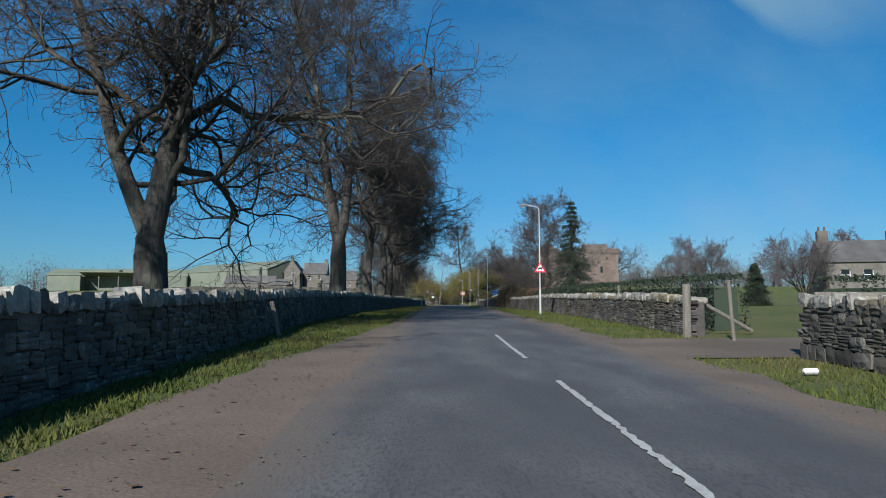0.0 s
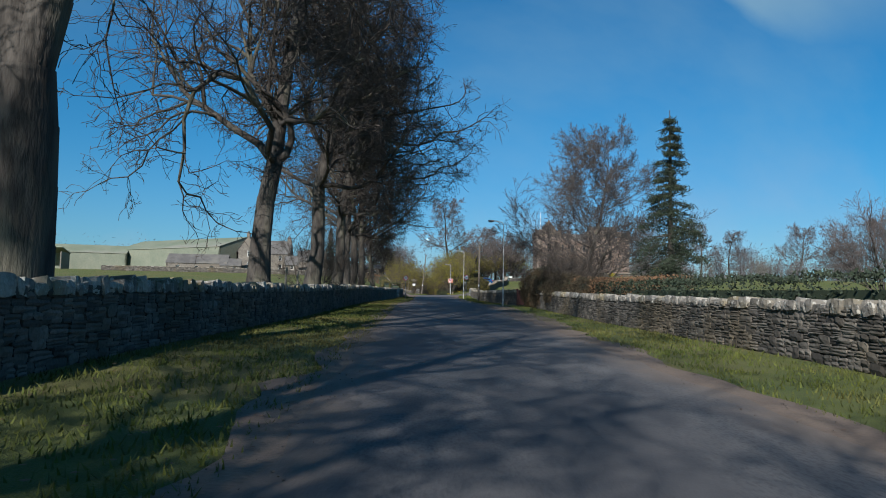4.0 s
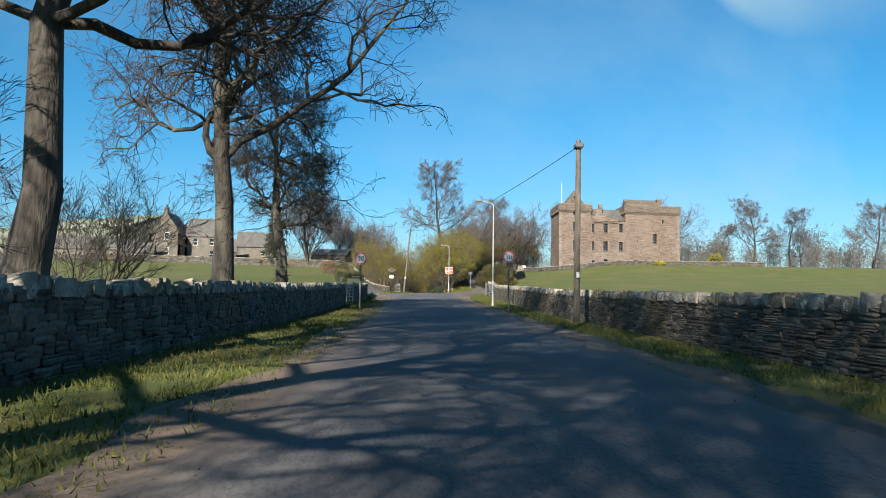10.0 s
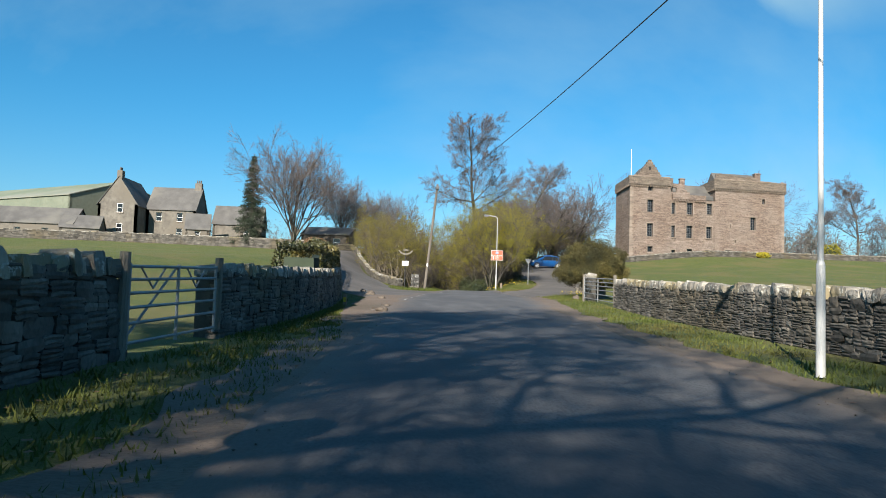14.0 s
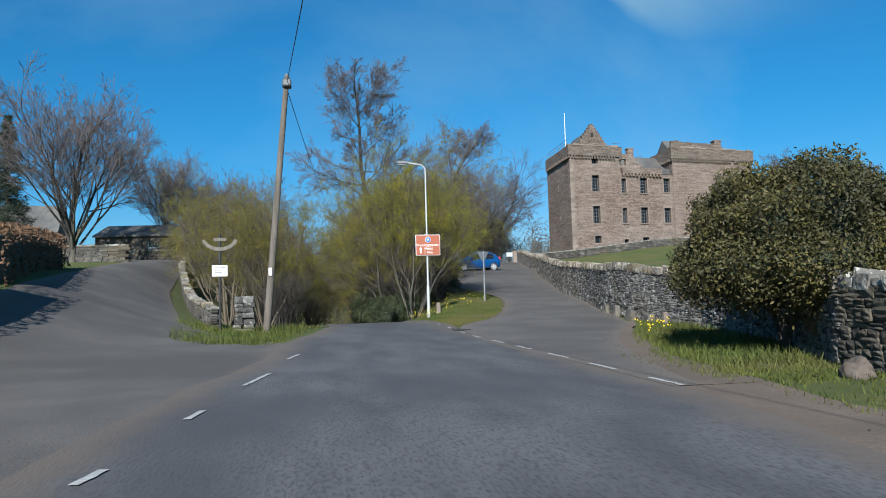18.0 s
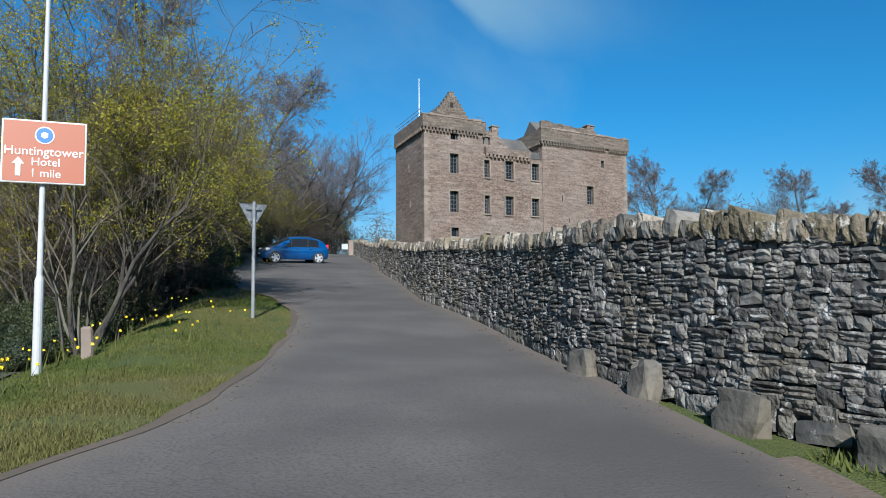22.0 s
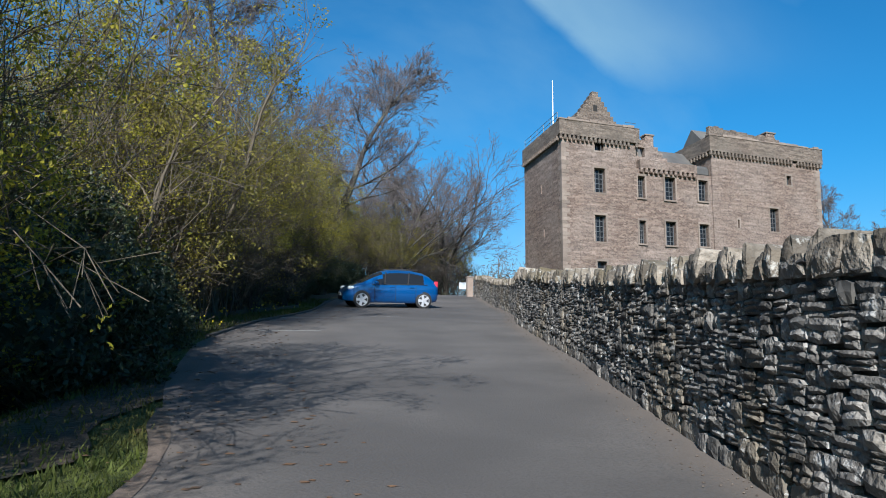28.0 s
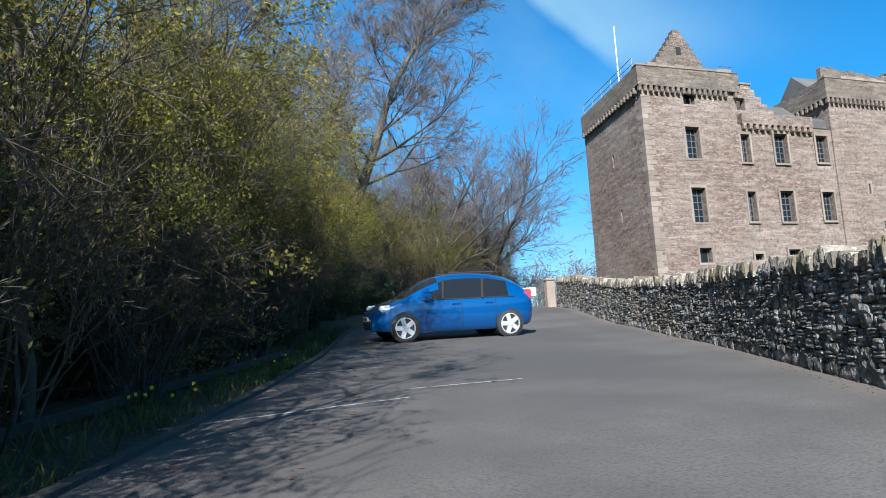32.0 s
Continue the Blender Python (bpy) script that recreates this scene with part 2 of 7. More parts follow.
M_GLASS = plain("dark_glass", (0.012, 0.014, 0.017), 0.1)
M_GLASS.node_tree.nodes["Principled BSDF"].inputs["Specular IOR Level"].default_value = 0.3
M_DARKVOID = plain("dark_interior", (0.015, 0.014, 0.013), 0.9)
M_WOODOLD = mat("weathered_wood", (0.2, 0.175, 0.14), (0.29, 0.26, 0.22), 3.0, 0.9, 25.0, 0.6, 0.5, mapping=(4, 4, 0.5))
M_POLE = mat("creosoted_pole", (0.15, 0.125, 0.1), (0.24, 0.205, 0.17), 2.0, 0.9, 20.0, 0.6, 0.5, mapping=(4, 4, 0.4))
M_DAFF = plain("daffodil_yellow", (0.8, 0.6, 0.02), 0.6)
M_GORSE = mat("yellow_bloom", (0.6, 0.45, 0.02), (0.3, 0.3, 0.03), 2.0, 0.8, 5.0, 0.3, 0.0, island=0.3)
M_CARBLUE = plain("car_blue_paint", (0.002, 0.058, 0.2), 0.28, 0.15, 1.0)
M_TYRE = plain("tyre_rubber", (0.02, 0.02, 0.02), 0.85)
M_ALLOY = plain("alloy_wheel", (0.46, 0.47, 0.49), 0.4, 0.35)
M_RUST = mat("maroon_board", (0.07, 0.022, 0.02), (0.1, 0.034, 0.028), 2.0, 0.8, 12.0, 0.4, 0.3)
M_ROCK = mat("boulder", (0.11, 0.085, 0.068), (0.19, 0.155, 0.125), 2.5, 0.9, 14.0, 0.6, 0.9, bump_dist=0.03)
M_MOSS = mat("wall_moss", (0.13, 0.085, 0.03), (0.2, 0.135, 0.045), 5.0, 0.95, 30.0, 0.7, 1.0, (0.06, 0.06, 0.02), bump_dist=0.03)
M_LITTER = mat("shaded_leaf_litter", (0.07, 0.05, 0.035), (0.11, 0.085, 0.05), 1.2, 0.95, 14.0, 0.6, 0.7, (0.06, 0.07, 0.025), bump_dist=0.05)
# bluish grey: haze over the far wood and hills is put into the colour
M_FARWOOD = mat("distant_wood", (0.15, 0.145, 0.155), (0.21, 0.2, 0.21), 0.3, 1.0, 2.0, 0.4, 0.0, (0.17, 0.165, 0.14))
M_TWIGG = mat("grey_twigs", (0.085, 0.076, 0.074), (0.135, 0.12, 0.115), 1.0, 0.95, 9.0, 0.3, 0.0)
M_TWIGP = mat("mauve_twigs", (0.14, 0.117, 0.115), (0.2, 0.17, 0.163), 1.0, 0.95, 9.0, 0.3, 0.0)


def translucent(m, share=0.45):
    """Light passes through thin leaves."""
    n, l = m.node_tree.nodes, m.node_tree.links
    p, out = n["Principled BSDF"], n["Material Output"]
    t = n.new("ShaderNodeBsdfTranslucent")
    l.new(p.inputs["Base Color"].links[0].from_socket, t.inputs["Color"])
    x = n.new("ShaderNodeMixShader")
    x.inputs["Fac"].default_value = share
    l.new(p.outputs["BSDF"], x.inputs[1])
    l.new(t.outputs["BSDF"], x.inputs[2])
    l.new(x.outputs["Shader"], out.inputs["Surface"])


for leafy in (M_LEAFY, M_LEAFG):
    translucent(leafy)
translucent(M_BLADE, 0.22)


def dusty(m, colour, reach):
    """Dry earth washed over the edges of a road, thinning out towards its middle."""
    n, l = m.node_tree.nodes, m.node_tree.links
    p = n["Principled BSDF"]
    at = n.new("ShaderNodeAttribute")
    at.attribute_name = "edge"
    tcx = n.new("ShaderNodeTexCoord")
    nz = n.new("ShaderNodeTexNoise")
    nz.inputs["Scale"].default_value, nz.inputs["Detail"].default_value, nz.inputs["Roughness"].default_value = 1.1, 8.0, 0.65
    l.new(tcx.outputs["Object"], nz.inputs["Vector"])
    ma = n.new("ShaderNodeMath")
    ma.operation = "MULTIPLY_ADD"
    l.new(nz.outputs["Fac"], ma.inputs[0])
    ma.inputs[1].default_value = -reach * 1.6
    l.new(at.outputs["Fac"], ma.inputs[2])
    mr = n.new("ShaderNodeMapRange")
    mr.interpolation_type = "SMOOTHSTEP"
    mr.inputs["From Min"].default_value, mr.inputs["From Max"].default_value = reach * 0.35, -reach * 0.9
    mr.inputs["To Max"].default_value = 0.85
    l.new(ma.outputs["Value"], mr.inputs["Value"])
    mx = n.new("ShaderNodeMix")
    mx.data_type = "RGBA"
    l.new(mr.outputs["Result"], mx.inputs["Factor"])
    l.new(p.inputs["Base Color"].links[0].from_socket, mx.inputs["A"])
    mx.inputs["B"].default_value = (*colour, 1)
    l.new(mx.outputs["Result"], p.inputs["Base Color"])


dusty(M_ASPHALT, (0.112, 0.088, 0.07), 0.75)
dusty(M_ASPHALT2, (0.118, 0.097, 0.08), 0.5)


def castle_stone(name, dark=(0.115, 0.074, 0.057, 1), pale=(0.25, 0.183, 0.145, 1), patch=(0.265, 0.215, 0.185, 1)):
    m = bpy.data.materials.new(name)
    m.use_nodes = True
    n, l = m.node_tree.nodes, m.node_tree.links
    p = n["Principled BSDF"]
    p.inputs["Roughness"].default_value = 0.93
    t = n.new("ShaderNodeTexCoord")
    # warp the coordinates so that the courses waver
    wob = n.new("ShaderNodeTexNoise")
    wob.inputs["Scale"].default_value = 1.1
    vm = n.new("ShaderNodeVectorMath")
    vm.operation = "SCALE"
    vm.inputs["Scale"].default_value = 0.85
    va = n.new("ShaderNodeVectorMath")
    va.operation = "ADD"
    sep = n.new("ShaderNodeSeparateXYZ")
    add = n.new("ShaderNodeMath")
    comb = n.new("ShaderNodeCombineXYZ")
    l.new(t.outputs["Object"], wob.inputs["Vector"])
    l.new(wob.outputs["Color"], vm.inputs[0])
    l.new(t.outputs["Object"], va.inputs[0])
    l.new(vm.outputs["Vector"], va.inputs[1])
    l.new(va.outputs["Vector"], sep.inputs["Vector"])
    l.new(sep.outputs["X"], add.inputs[0])
    l.new(sep.outputs["Y"], add.inputs[1])
    l.new(add.outputs["Value"], comb.inputs["X"])
    l.new(sep.outputs["Z"], comb.inputs["Y"])
    br = n.new("ShaderNodeTexBrick")
    br.inputs["Scale"].default_value = 1.0
    br.inputs["Brick Width"].default_value, br.inputs["Row Height"].default_value = 0.36, 0.125
    br.inputs["Mortar Size"].default_value, br.inputs["Mortar Smooth"].default_value = 0.018, 0.8
    br.inputs["Color1"].default_value = dark
    br.inputs["Color2"].default_value = pale
    br.inputs["Mortar"].default_value = (0.205, 0.165, 0.136, 1)
    l.new(comb.outputs["Vector"], br.inputs["Vector"])
    big = n.new("ShaderNodeTexNoise")
    big.inputs["Scale"].default_value, big.inputs["Detail"].default_value = 0.22, 5.0
    l.new(t.outputs["Object"], big.inputs["Vector"])
    mr = n.new("ShaderNodeMapRange")
    mr.inputs["From Min"].default_value, mr.inputs["From Max"].default_value, mr.inputs["To Max"].default_value = 0.42, 0.66, 0.6
    l.new(big.outputs["Fac"], mr.inputs["Value"])
    mx = n.new("ShaderNodeMix")
    mx.data_type = "RGBA"
    mx.inputs["B"].default_value = patch
    l.new(mr.outputs["Result"], mx.inputs["Factor"])
    l.new(br.outputs["Color"], mx.inputs["A"])
    fine = n.new("ShaderNodeTexNoise")
    fine.inputs["Scale"].default_value, fine.inputs["Detail"].default_value = 5.0, 6.0
    l.new(t.outputs["Object"], fine.inputs["Vector"])
    mr2 = n.new("ShaderNodeMapRange")
    mr2.inputs["From Min"].default_value, mr2.inputs["From Max"].default_value, mr2.inputs["To Max"].default_value = 0.48, 0.72, 0.75
    l.new(fine.outputs["Fac"], mr2.inputs["Value"])
    mx2 = n.new("ShaderNodeMix")
    mx2.data_type = "RGBA"
    mx2.inputs["B"].default_value = (0.08, 0.058, 0.047, 1)
    l.new(mr2.outputs["Result"], mx2.inputs["Factor"])
    l.new(mx.outputs["Result"], mx2.inputs["A"])
    # weather streaks along the courses
    smp = n.new("ShaderNodeMapping")
    smp.inputs["Scale"].default_value = (0.5, 0.5, 4.5)
    l.new(t.outputs["Object"], smp.inputs["Vector"])
    sn = n.new("ShaderNodeTexNoise")
    sn.inputs["Scale"].default_value, sn.inputs["Detail"].default_value = 1.0, 6.0
    l.new(smp.outputs["Vector"], sn.inputs["Vector"])
    smr = n.new("ShaderNodeMapRange")
    smr.inputs["From Min"].default_value, smr.inputs["From Max"].default_value = 0.35, 0.7
    smr.inputs["To Min"].default_value, smr.inputs["To Max"].default_value = 0.72, 1.25
    l.new(sn.outputs["Fac"], smr.inputs["Value"])
    hs = n.new("ShaderNodeHueSaturation")
    l.new(smr.outputs["Result"], hs.inputs["Value"])
    l.new(mx2.outputs["Result"], hs.inputs["Color"])
    l.new(hs.outputs["Color"], p.inputs["Base Color"])
    bp = n.new("ShaderNodeBump")
    bp.inputs["Strength"].default_value, bp.inputs["Distance"].default_value = 0.8, 0.06
    l.new(br.outputs["Fac"], bp.inputs["Height"])
    bp.invert = True
    bp2 = n.new("ShaderNodeBump")
    bp2.inputs["Strength"].default_value, bp2.inputs["Distance"].default_value = 0.5, 0.05
    l.new(fine.outputs["Fac"], bp2.inputs["Height"])
    l.new(bp.outputs["Normal"], bp2.inputs["Normal"])
    l.new(bp2.outputs["Normal"], p.inputs["Normal"])
    return m




def lichen(m, colour, size, low, high):
    """Pale crusts of lichen in small sharp-edged spots."""
    n, l = m.node_tree.nodes, m.node_tree.links
    p = n["Principled BSDF"]
    tcx = n.new("ShaderNodeTexCoord")
    nz = n.new("ShaderNodeTexNoise")
    nz.inputs["Scale"].default_value, nz.inputs["Detail"].default_value, nz.inputs["Roughness"].default_value = size, 6.0, 0.7
    l.new(tcx.outputs["Object"], nz.inputs["Vector"])
    mr = n.new("ShaderNodeMapRange")
    mr.inputs["From Min"].default_value, mr.inputs["From Max"].default_value, mr.inputs["To Max"].default_value = low, high, 0.85
    l.new(nz.outputs["Fac"], mr.inputs["Value"])
    mx = n.new("ShaderNodeMix")
    mx.data_type = "RGBA"
    l.new(mr.outputs["Result"], mx.inputs["Factor"])
    l.new(p.inputs["Base Color"].links[0].from_socket, mx.inputs["A"])
    mx.inputs["B"].default_value = (*colour, 1)
    l.new(mx.outputs["Result"], p.inputs["Base Color"])


lichen(M_STONE2, (0.34, 0.33, 0.31), 7.0, 0.56, 0.62)
lichen(M_STONEP, (0.3, 0.29, 0.27), 7.0, 0.57, 0.63)
lichen(M_COPE2, (0.36, 0.345, 0.31), 6.0, 0.56, 0.63)
lichen(M_COPE, (0.37, 0.36, 0.32), 6.0, 0.55, 0.62)
M_CASTLE = castle_stone("castle_rubble")
# parapets and gables: darker, greyer stone colours than castle_rubble
M_PARAPET = castle_stone("dark_parapet_rubble", (0.1, 0.075, 0.058, 1), (0.185, 0.145, 0.115, 1), (0.15, 0.13, 0.105, 1))

# ---- mesh helpers ----
def mesh_object(name, verts, faces, material, parent=None, label="", smooth=False, origin=None):
    me = bpy.data.meshes.new(name)
    verts = np.asarray(verts, float).reshape(-1, 3)
    if origin is not None:
        verts = verts - np.asarray(origin, float)
    me.from_pydata(verts.tolist(), [], [list(map(int, f)) for f in faces] if not isinstance(faces, np.ndarray) else faces.tolist())
    for m in (material if isinstance(material, (list, tuple)) else [material]):
        me.materials.append(m)
    if smooth:
        me.polygons.foreach_set("use_smooth", [True] * len(me.polygons))
    ob = new(name, me)
    if origin is not None:
        ob.location = origin
    if parent is not None:
        ob.parent = parent
        if origin is not None:
            ob.location = Vector(origin) - parent.location
    if label:
        ob["label"] = label
    return ob


def part(name, bm, material, parent, label="", smooth=False):
    me = bpy.data.meshes.new(name)
    bm.to_mesh(me)
    bm.free()
    me.materials.append(material)
    if smooth:
        me.polygons.foreach_set("use_smooth", [True] * len(me.polygons))
    ob = new(name, me)
    ob.parent = parent
    if label:
        ob["label"] = label
    return ob


def thing(name, at, label, category, group="", kind="", rz=0.0):
    ob = new(name)
    ob.location, ob.rotation_euler = at, (0, 0, rz)
    ob.empty_display_size = 0.2
    return tagged(ob, label, category, group, kind)


def box(bm, lo, hi, bevel=0.0, m=None):
    r = bmesh.ops.create_cube(bm, size=1.0)
    vs = r["verts"]
    c = [(a + b) / 2 for a, b in zip(lo, hi)]
    s = [b - a for a, b in zip(lo, hi)]
    for v in vs:
        v.co = Vector((v.co.x * s[0] + c[0], v.co.y * s[1] + c[1], v.co.z * s[2] + c[2]))
    if m is not None:
        for v in vs:
            v.co = m @ v.co
    if bevel:
        es = list({e for v in vs for e in v.link_edges})
        bmesh.ops.bevel(bm, geom=es, offset=bevel, segments=1, affect="EDGES")
    return bm


def boxed(lo, hi, bevel=0.0):
    return box(bmesh.new(), lo, hi, bevel)


def rod(bm, p0, p1, r0, r1=None, sides=10):
    """A tapered round bar between two points."""
    r1 = r0 if r1 is None else r1
    p0, p1 = Vector(p0), Vector(p1)
    d = p1 - p0
    q = d.to_track_quat("Z", "Y").to_matrix().to_4x4()
    bmesh.ops.create_cone(bm, cap_ends=True, segments=sides, radius1=r0, radius2=r1, depth=d.length, matrix=Matrix.Translation((p0 + p1) / 2) @ q)
    return bm


def disc(bm, at, r, thick, sides=32, axis="Y"):
    rot = Matrix.Rotation(radians(90), 4, "X") if axis == "Y" else (Matrix.Rotation(radians(90), 4, "Y") if axis == "X" else Matrix.Identity(4))
    bmesh.ops.create_cone(bm, cap_ends=True, segments=sides, radius1=r, radius2=r, depth=thick, matrix=Matrix.Translation(at) @ rot)
    return bm


def writing(name, text, size, at, material, parent, label="", rot=(90, 0, 0)):
    cu = bpy.data.curves.new(name, "FONT")
    cu.body, cu.size, cu.align_x, cu.align_y, cu.extrude = text, size, "CENTER", "CENTER", 0.002
    tmp = bpy.data.objects.new(name, cu)
    scene.collection.objects.link(tmp)
    dg = bpy.context.evaluated_depsgraph_get()
    me = bpy.data.meshes.new_from_object(tmp.evaluated_get(dg))
    bpy.data.objects.remove(tmp)
    me.materials.clear()
    me.materials.append(material)
    ob = new(name, me)
    ob.location, ob.rotation_euler = at, [radians(a) for a in rot]
    ob.parent = parent
    if label:
        ob["label"] = label
    return ob


# ---- the lie of the land ----
def ip(v, pts):
    return np.interp(v, [p[0] for p in pts], [p[1] for p in pts])


def smooth01(v):
    v = np.clip(v, 0, 1)
    return v * v * (3 - 2 * v)


ROAD_Z = [(-150, -6), (-30, -1.2), (0, 0), (8.7, 0.38), (18, 0.77), (27.5, 1.23), (51, 2.12), (70, 2.6), (84, 3.07), (97, 3.47), (111, 3.77), (125, 4.08), (143, 4.65), (155, 4.99), (163, 5.33), (170, 5.56), (177, 5.66), (187, 5.95), (194, 5.95), (205, 5.3), (220, 4.0), (250, 1.2), (300, -3), (340, -3), (420, 6), (700, 20)]
DRIVE_Z = [(100, 3.6), (163, 5.33), (177, 5.66), (182, 5.77), (185.5, 5.96), (187.3, 6.08), (191.6, 6.35), (194.3, 6.6), (197.9, 6.93), (202, 7.24), (205.9, 7.58), (209.7, 7.96), (211.4, 8.13), (216, 8.65), (227, 9.45), (233, 10.0), (239, 10.85), (245, 11.4), (260, 12.2), (300, 13.5), (700, 25)]
SIDE_Z = [(-150, -6), (-30, -1.0), (0, 0.3), (50, 2.5), (100, 4.4), (130, 5.6), (160, 6.8), (200, 8.8), (215, 10.0), (235, 11.7), (250, 12.6), (300, 13.8), (500, 19), (700, 25)]
SIDE_R = [(-150, -6), (-30, -1.0), (0, 0.2), (50, 2.3), (100, 3.7), (130, 4.7), (160, 5.8), (190, 7.3), (210, 8.9), (230, 10.9), (244, 13.0), (252, 13.7), (300, 14.4), (500, 19), (700, 25)]
LEFT_X = [(-30, -1.5), (5, -1.36), (24, -1.0), (49, -0.55), (76, -0.3), (92, -0.2), (102, 0.5), (128, 1.2), (142, 1.35), (152, 1.5), (162, 1.75), (166, 2.1), (170, 2.5), (177, 3.5), (182, 4.0), (187.5, 5.0), (195, 5.3), (250, 5.2), (300, 4.5)]
RIGHT_X = [(-30, 4.0), (7, 4.1), (20, 4.35), (45, 4.4), (66, 5.2), (87, 6.0), (103, 6.0), (131, 6.8), (144, 6.9), (158, 7.8), (171, 8.9), (178, 9.1), (183, 8.95), (188, 8.8), (195, 8.6), (250, 8.2), (300, 7.5)]
DRIVE_WALL = [(12.3, 172.4), (14.3, 177.0), (15.5, 182.0), (15.2, 186.0), (15.5, 189.0), (16.4, 192.6), (16.9, 194.9), (17.65, 199.9), (18.45, 202.9), (19.8, 208.0), (21.4, 216.0), (24.0, 224.0), (25.6, 230.5), (27.4, 242.2)]


def wall_x(y):
    return ip(y, [(q[1], q[0]) for q in DRIVE_WALL] + [(300, 45)])


def land(x, y):
    """Height of the ground."""
    x, y = np.asarray(x, float), np.asarray(y, float)
    m, d, s, sr = ip(y, ROAD_Z), ip(y, DRIVE_Z), ip(y, SIDE_Z), ip(y, SIDE_R)
    left = smooth01((ip(y, LEFT_X) - 3.0 - x) / np.interp(y, [150, 180], [16, 9]))
    z = m + (s - m) * left
    # right of the road: the drive climbs beside it, the lawn rises behind the wall
    wx = wall_x(y)
    k = smooth01((x - np.interp(y, [180, 190, 196, 205], [6, 7.6, 8.4, 8.6])) / np.interp(y, [180, 195, 205], [2.5, 2.8, 4.2]))
    after = (y > 165)
    zd = m + (d - m) * k
    lawn = smooth01((x - wx - 0.5) / 22)
    zr = np.where(after, zd + (sr - zd) * lawn, m + (sr - m) * smooth01((x - 12) / 30))
    t = smooth01((y - 163) / 10)
    early = m + (sr - m) * smooth01((x - 12) / 30)
    zr = early + (zr - early) * t
    z = np.where(x > ip(y, LEFT_X), zr, z)
    return z


def strip(name, left, right, y0, y1, step, across, lift, material, wobble=0.0, seed=0, **tags):
    """A ribbon of ground between two edge lines x(y)."""
    ys = np.arange(y0, y1 + step * 0.5, step)
    rnd = np.random.RandomState(seed)
    xl, xr = left(ys), right(ys)
    if wobble:
        soft3 = np.array([0.25, 0.5, 0.25])
        xl = xl + np.convolve(np.convolve(rnd.normal(0, wobble * 1.8, len(ys)), soft3, "same"), soft3, "same")
        xr = xr + np.convolve(np.convolve(rnd.normal(0, wobble * 1.8, len(ys)), soft3, "same"), soft3, "same")
    f = np.linspace(0, 1, across + 1)
    X = xl[:, None] + (xr - xl)[:, None] * f
    Y = np.repeat(ys[:, None], across + 1, 1)
    Z = land(X, Y) + lift
    n = across + 1
    v = np.stack([X, Y, Z], -1).reshape(-1, 3)
    i = (np.arange(len(ys) - 1)[:, None] * n + np.arange(across)).ravel()
    q = np.stack([i, i + 1, i + n + 1, i + n], 1)
    ob = mesh_object(name, v, q, material, smooth=True)
    # metres to the nearer edge, for dust and wear
    edge = (np.minimum(f, 1 - f)[None, :] * (xr - xl)[:, None]).ravel()
    ob.data.attributes.new("edge", "FLOAT", "POINT").data.foreach_set("value", edge)
    return tagged(ob, **tags)


def lx(v):
    return ip(v, LEFT_X)


def rx_(v):
    return ip(v, RIGHT_X)

# ---- ground, roads ----
gx = np.unique(np.concatenate([np.arange(-600, -60, 30), np.arange(-60, -16, 4), np.arange(-16, 30, 0.5), np.arange(30, 80, 3), np.arange(80, 620, 30)]))
gy = np.unique(np.concatenate([np.arange(-300, -20, 40), np.arange(-20, 262, 1.0), np.arange(262, 340, 6), np.arange(340, 1500, 60)]))
X, Y = np.meshgrid(gx, gy)
Z = land(X, Y)
DRIVE_L = [(171, 8.85), (174, 8.85), (178, 8.5), (183, 8.8), (185.2, 8.95), (186.0, 9.5), (186.7, 10.2), (188.2, 11.0), (190.5, 11.8), (193.9, 12.9), (197.4, 13.6), (202, 13.9), (206, 13.4), (211, 13.3), (214.2, 14.0), (216.1, 14.5), (221.7, 15.6), (228, 16.6), (234, 17.4), (244, 20.5), (262, 27.0)]


def dl(v):
    v = np.asarray(v, float)
    return sum(ip(v + k, DRIVE_L) for k in (-0.8, -0.4, 0.0, 0.4, 0.8)) / 5


DR = [(171, 9.2), (175, 10.2), (177.5, 11.0), (181, 12.5), (184.5, 14.4), (188.0, 15.3), (192.6, 16.4), (194.9, 16.9), (199.9, 17.65), (202.9, 18.45), (208, 19.8), (216, 21.4), (224, 24.0), (230.5, 25.6), (242.2, 27.4), (262, 33)]


def dr(v):
    v = np.asarray(v, float)
    return sum(ip(v + k, DR) for k in (-0.8, -0.4, 0.0, 0.4, 0.8)) / 5


low = ((X > lx(Y) + 0.5) & (X < rx_(Y) - 0.5) & (Y < 300)) | ((Y > 172) & (Y < 261) & (X > dl(Y) + 0.6) & (X < dr(Y) + np.where((Y > 172) & (Y < 184), 0.15, -0.6)))
Z = np.where(low, Z - 0.10, Z)
nx = len(gx)
i = (np.arange(len(gy) - 1)[:, None] * nx + np.arange(nx - 1)).ravel()
ground = mesh_object("ground", np.stack([X, Y, Z], -1).reshape(-1, 3), np.stack([i, i + 1, i + nx + 1, i + nx], 1), M_GRASS, smooth=True)
tagged(ground, "rough green grass fields rising gently towards a castle", "ground", kind="structure")
road = strip("road", lx, rx_, -30, 300, 0.5, 14, 0.035, M_ASPHALT, 0.07, 2, kind="structure", label="worn grey asphalt country road, patched and dusty", category="road")
drive = strip("driveway", dl, dr, 171, 262, 0.5, 16, 0.040, M_ASPHALT2, kind="structure", label="smooth grey-brown asphalt driveway up to a castle car park", category="driveway")
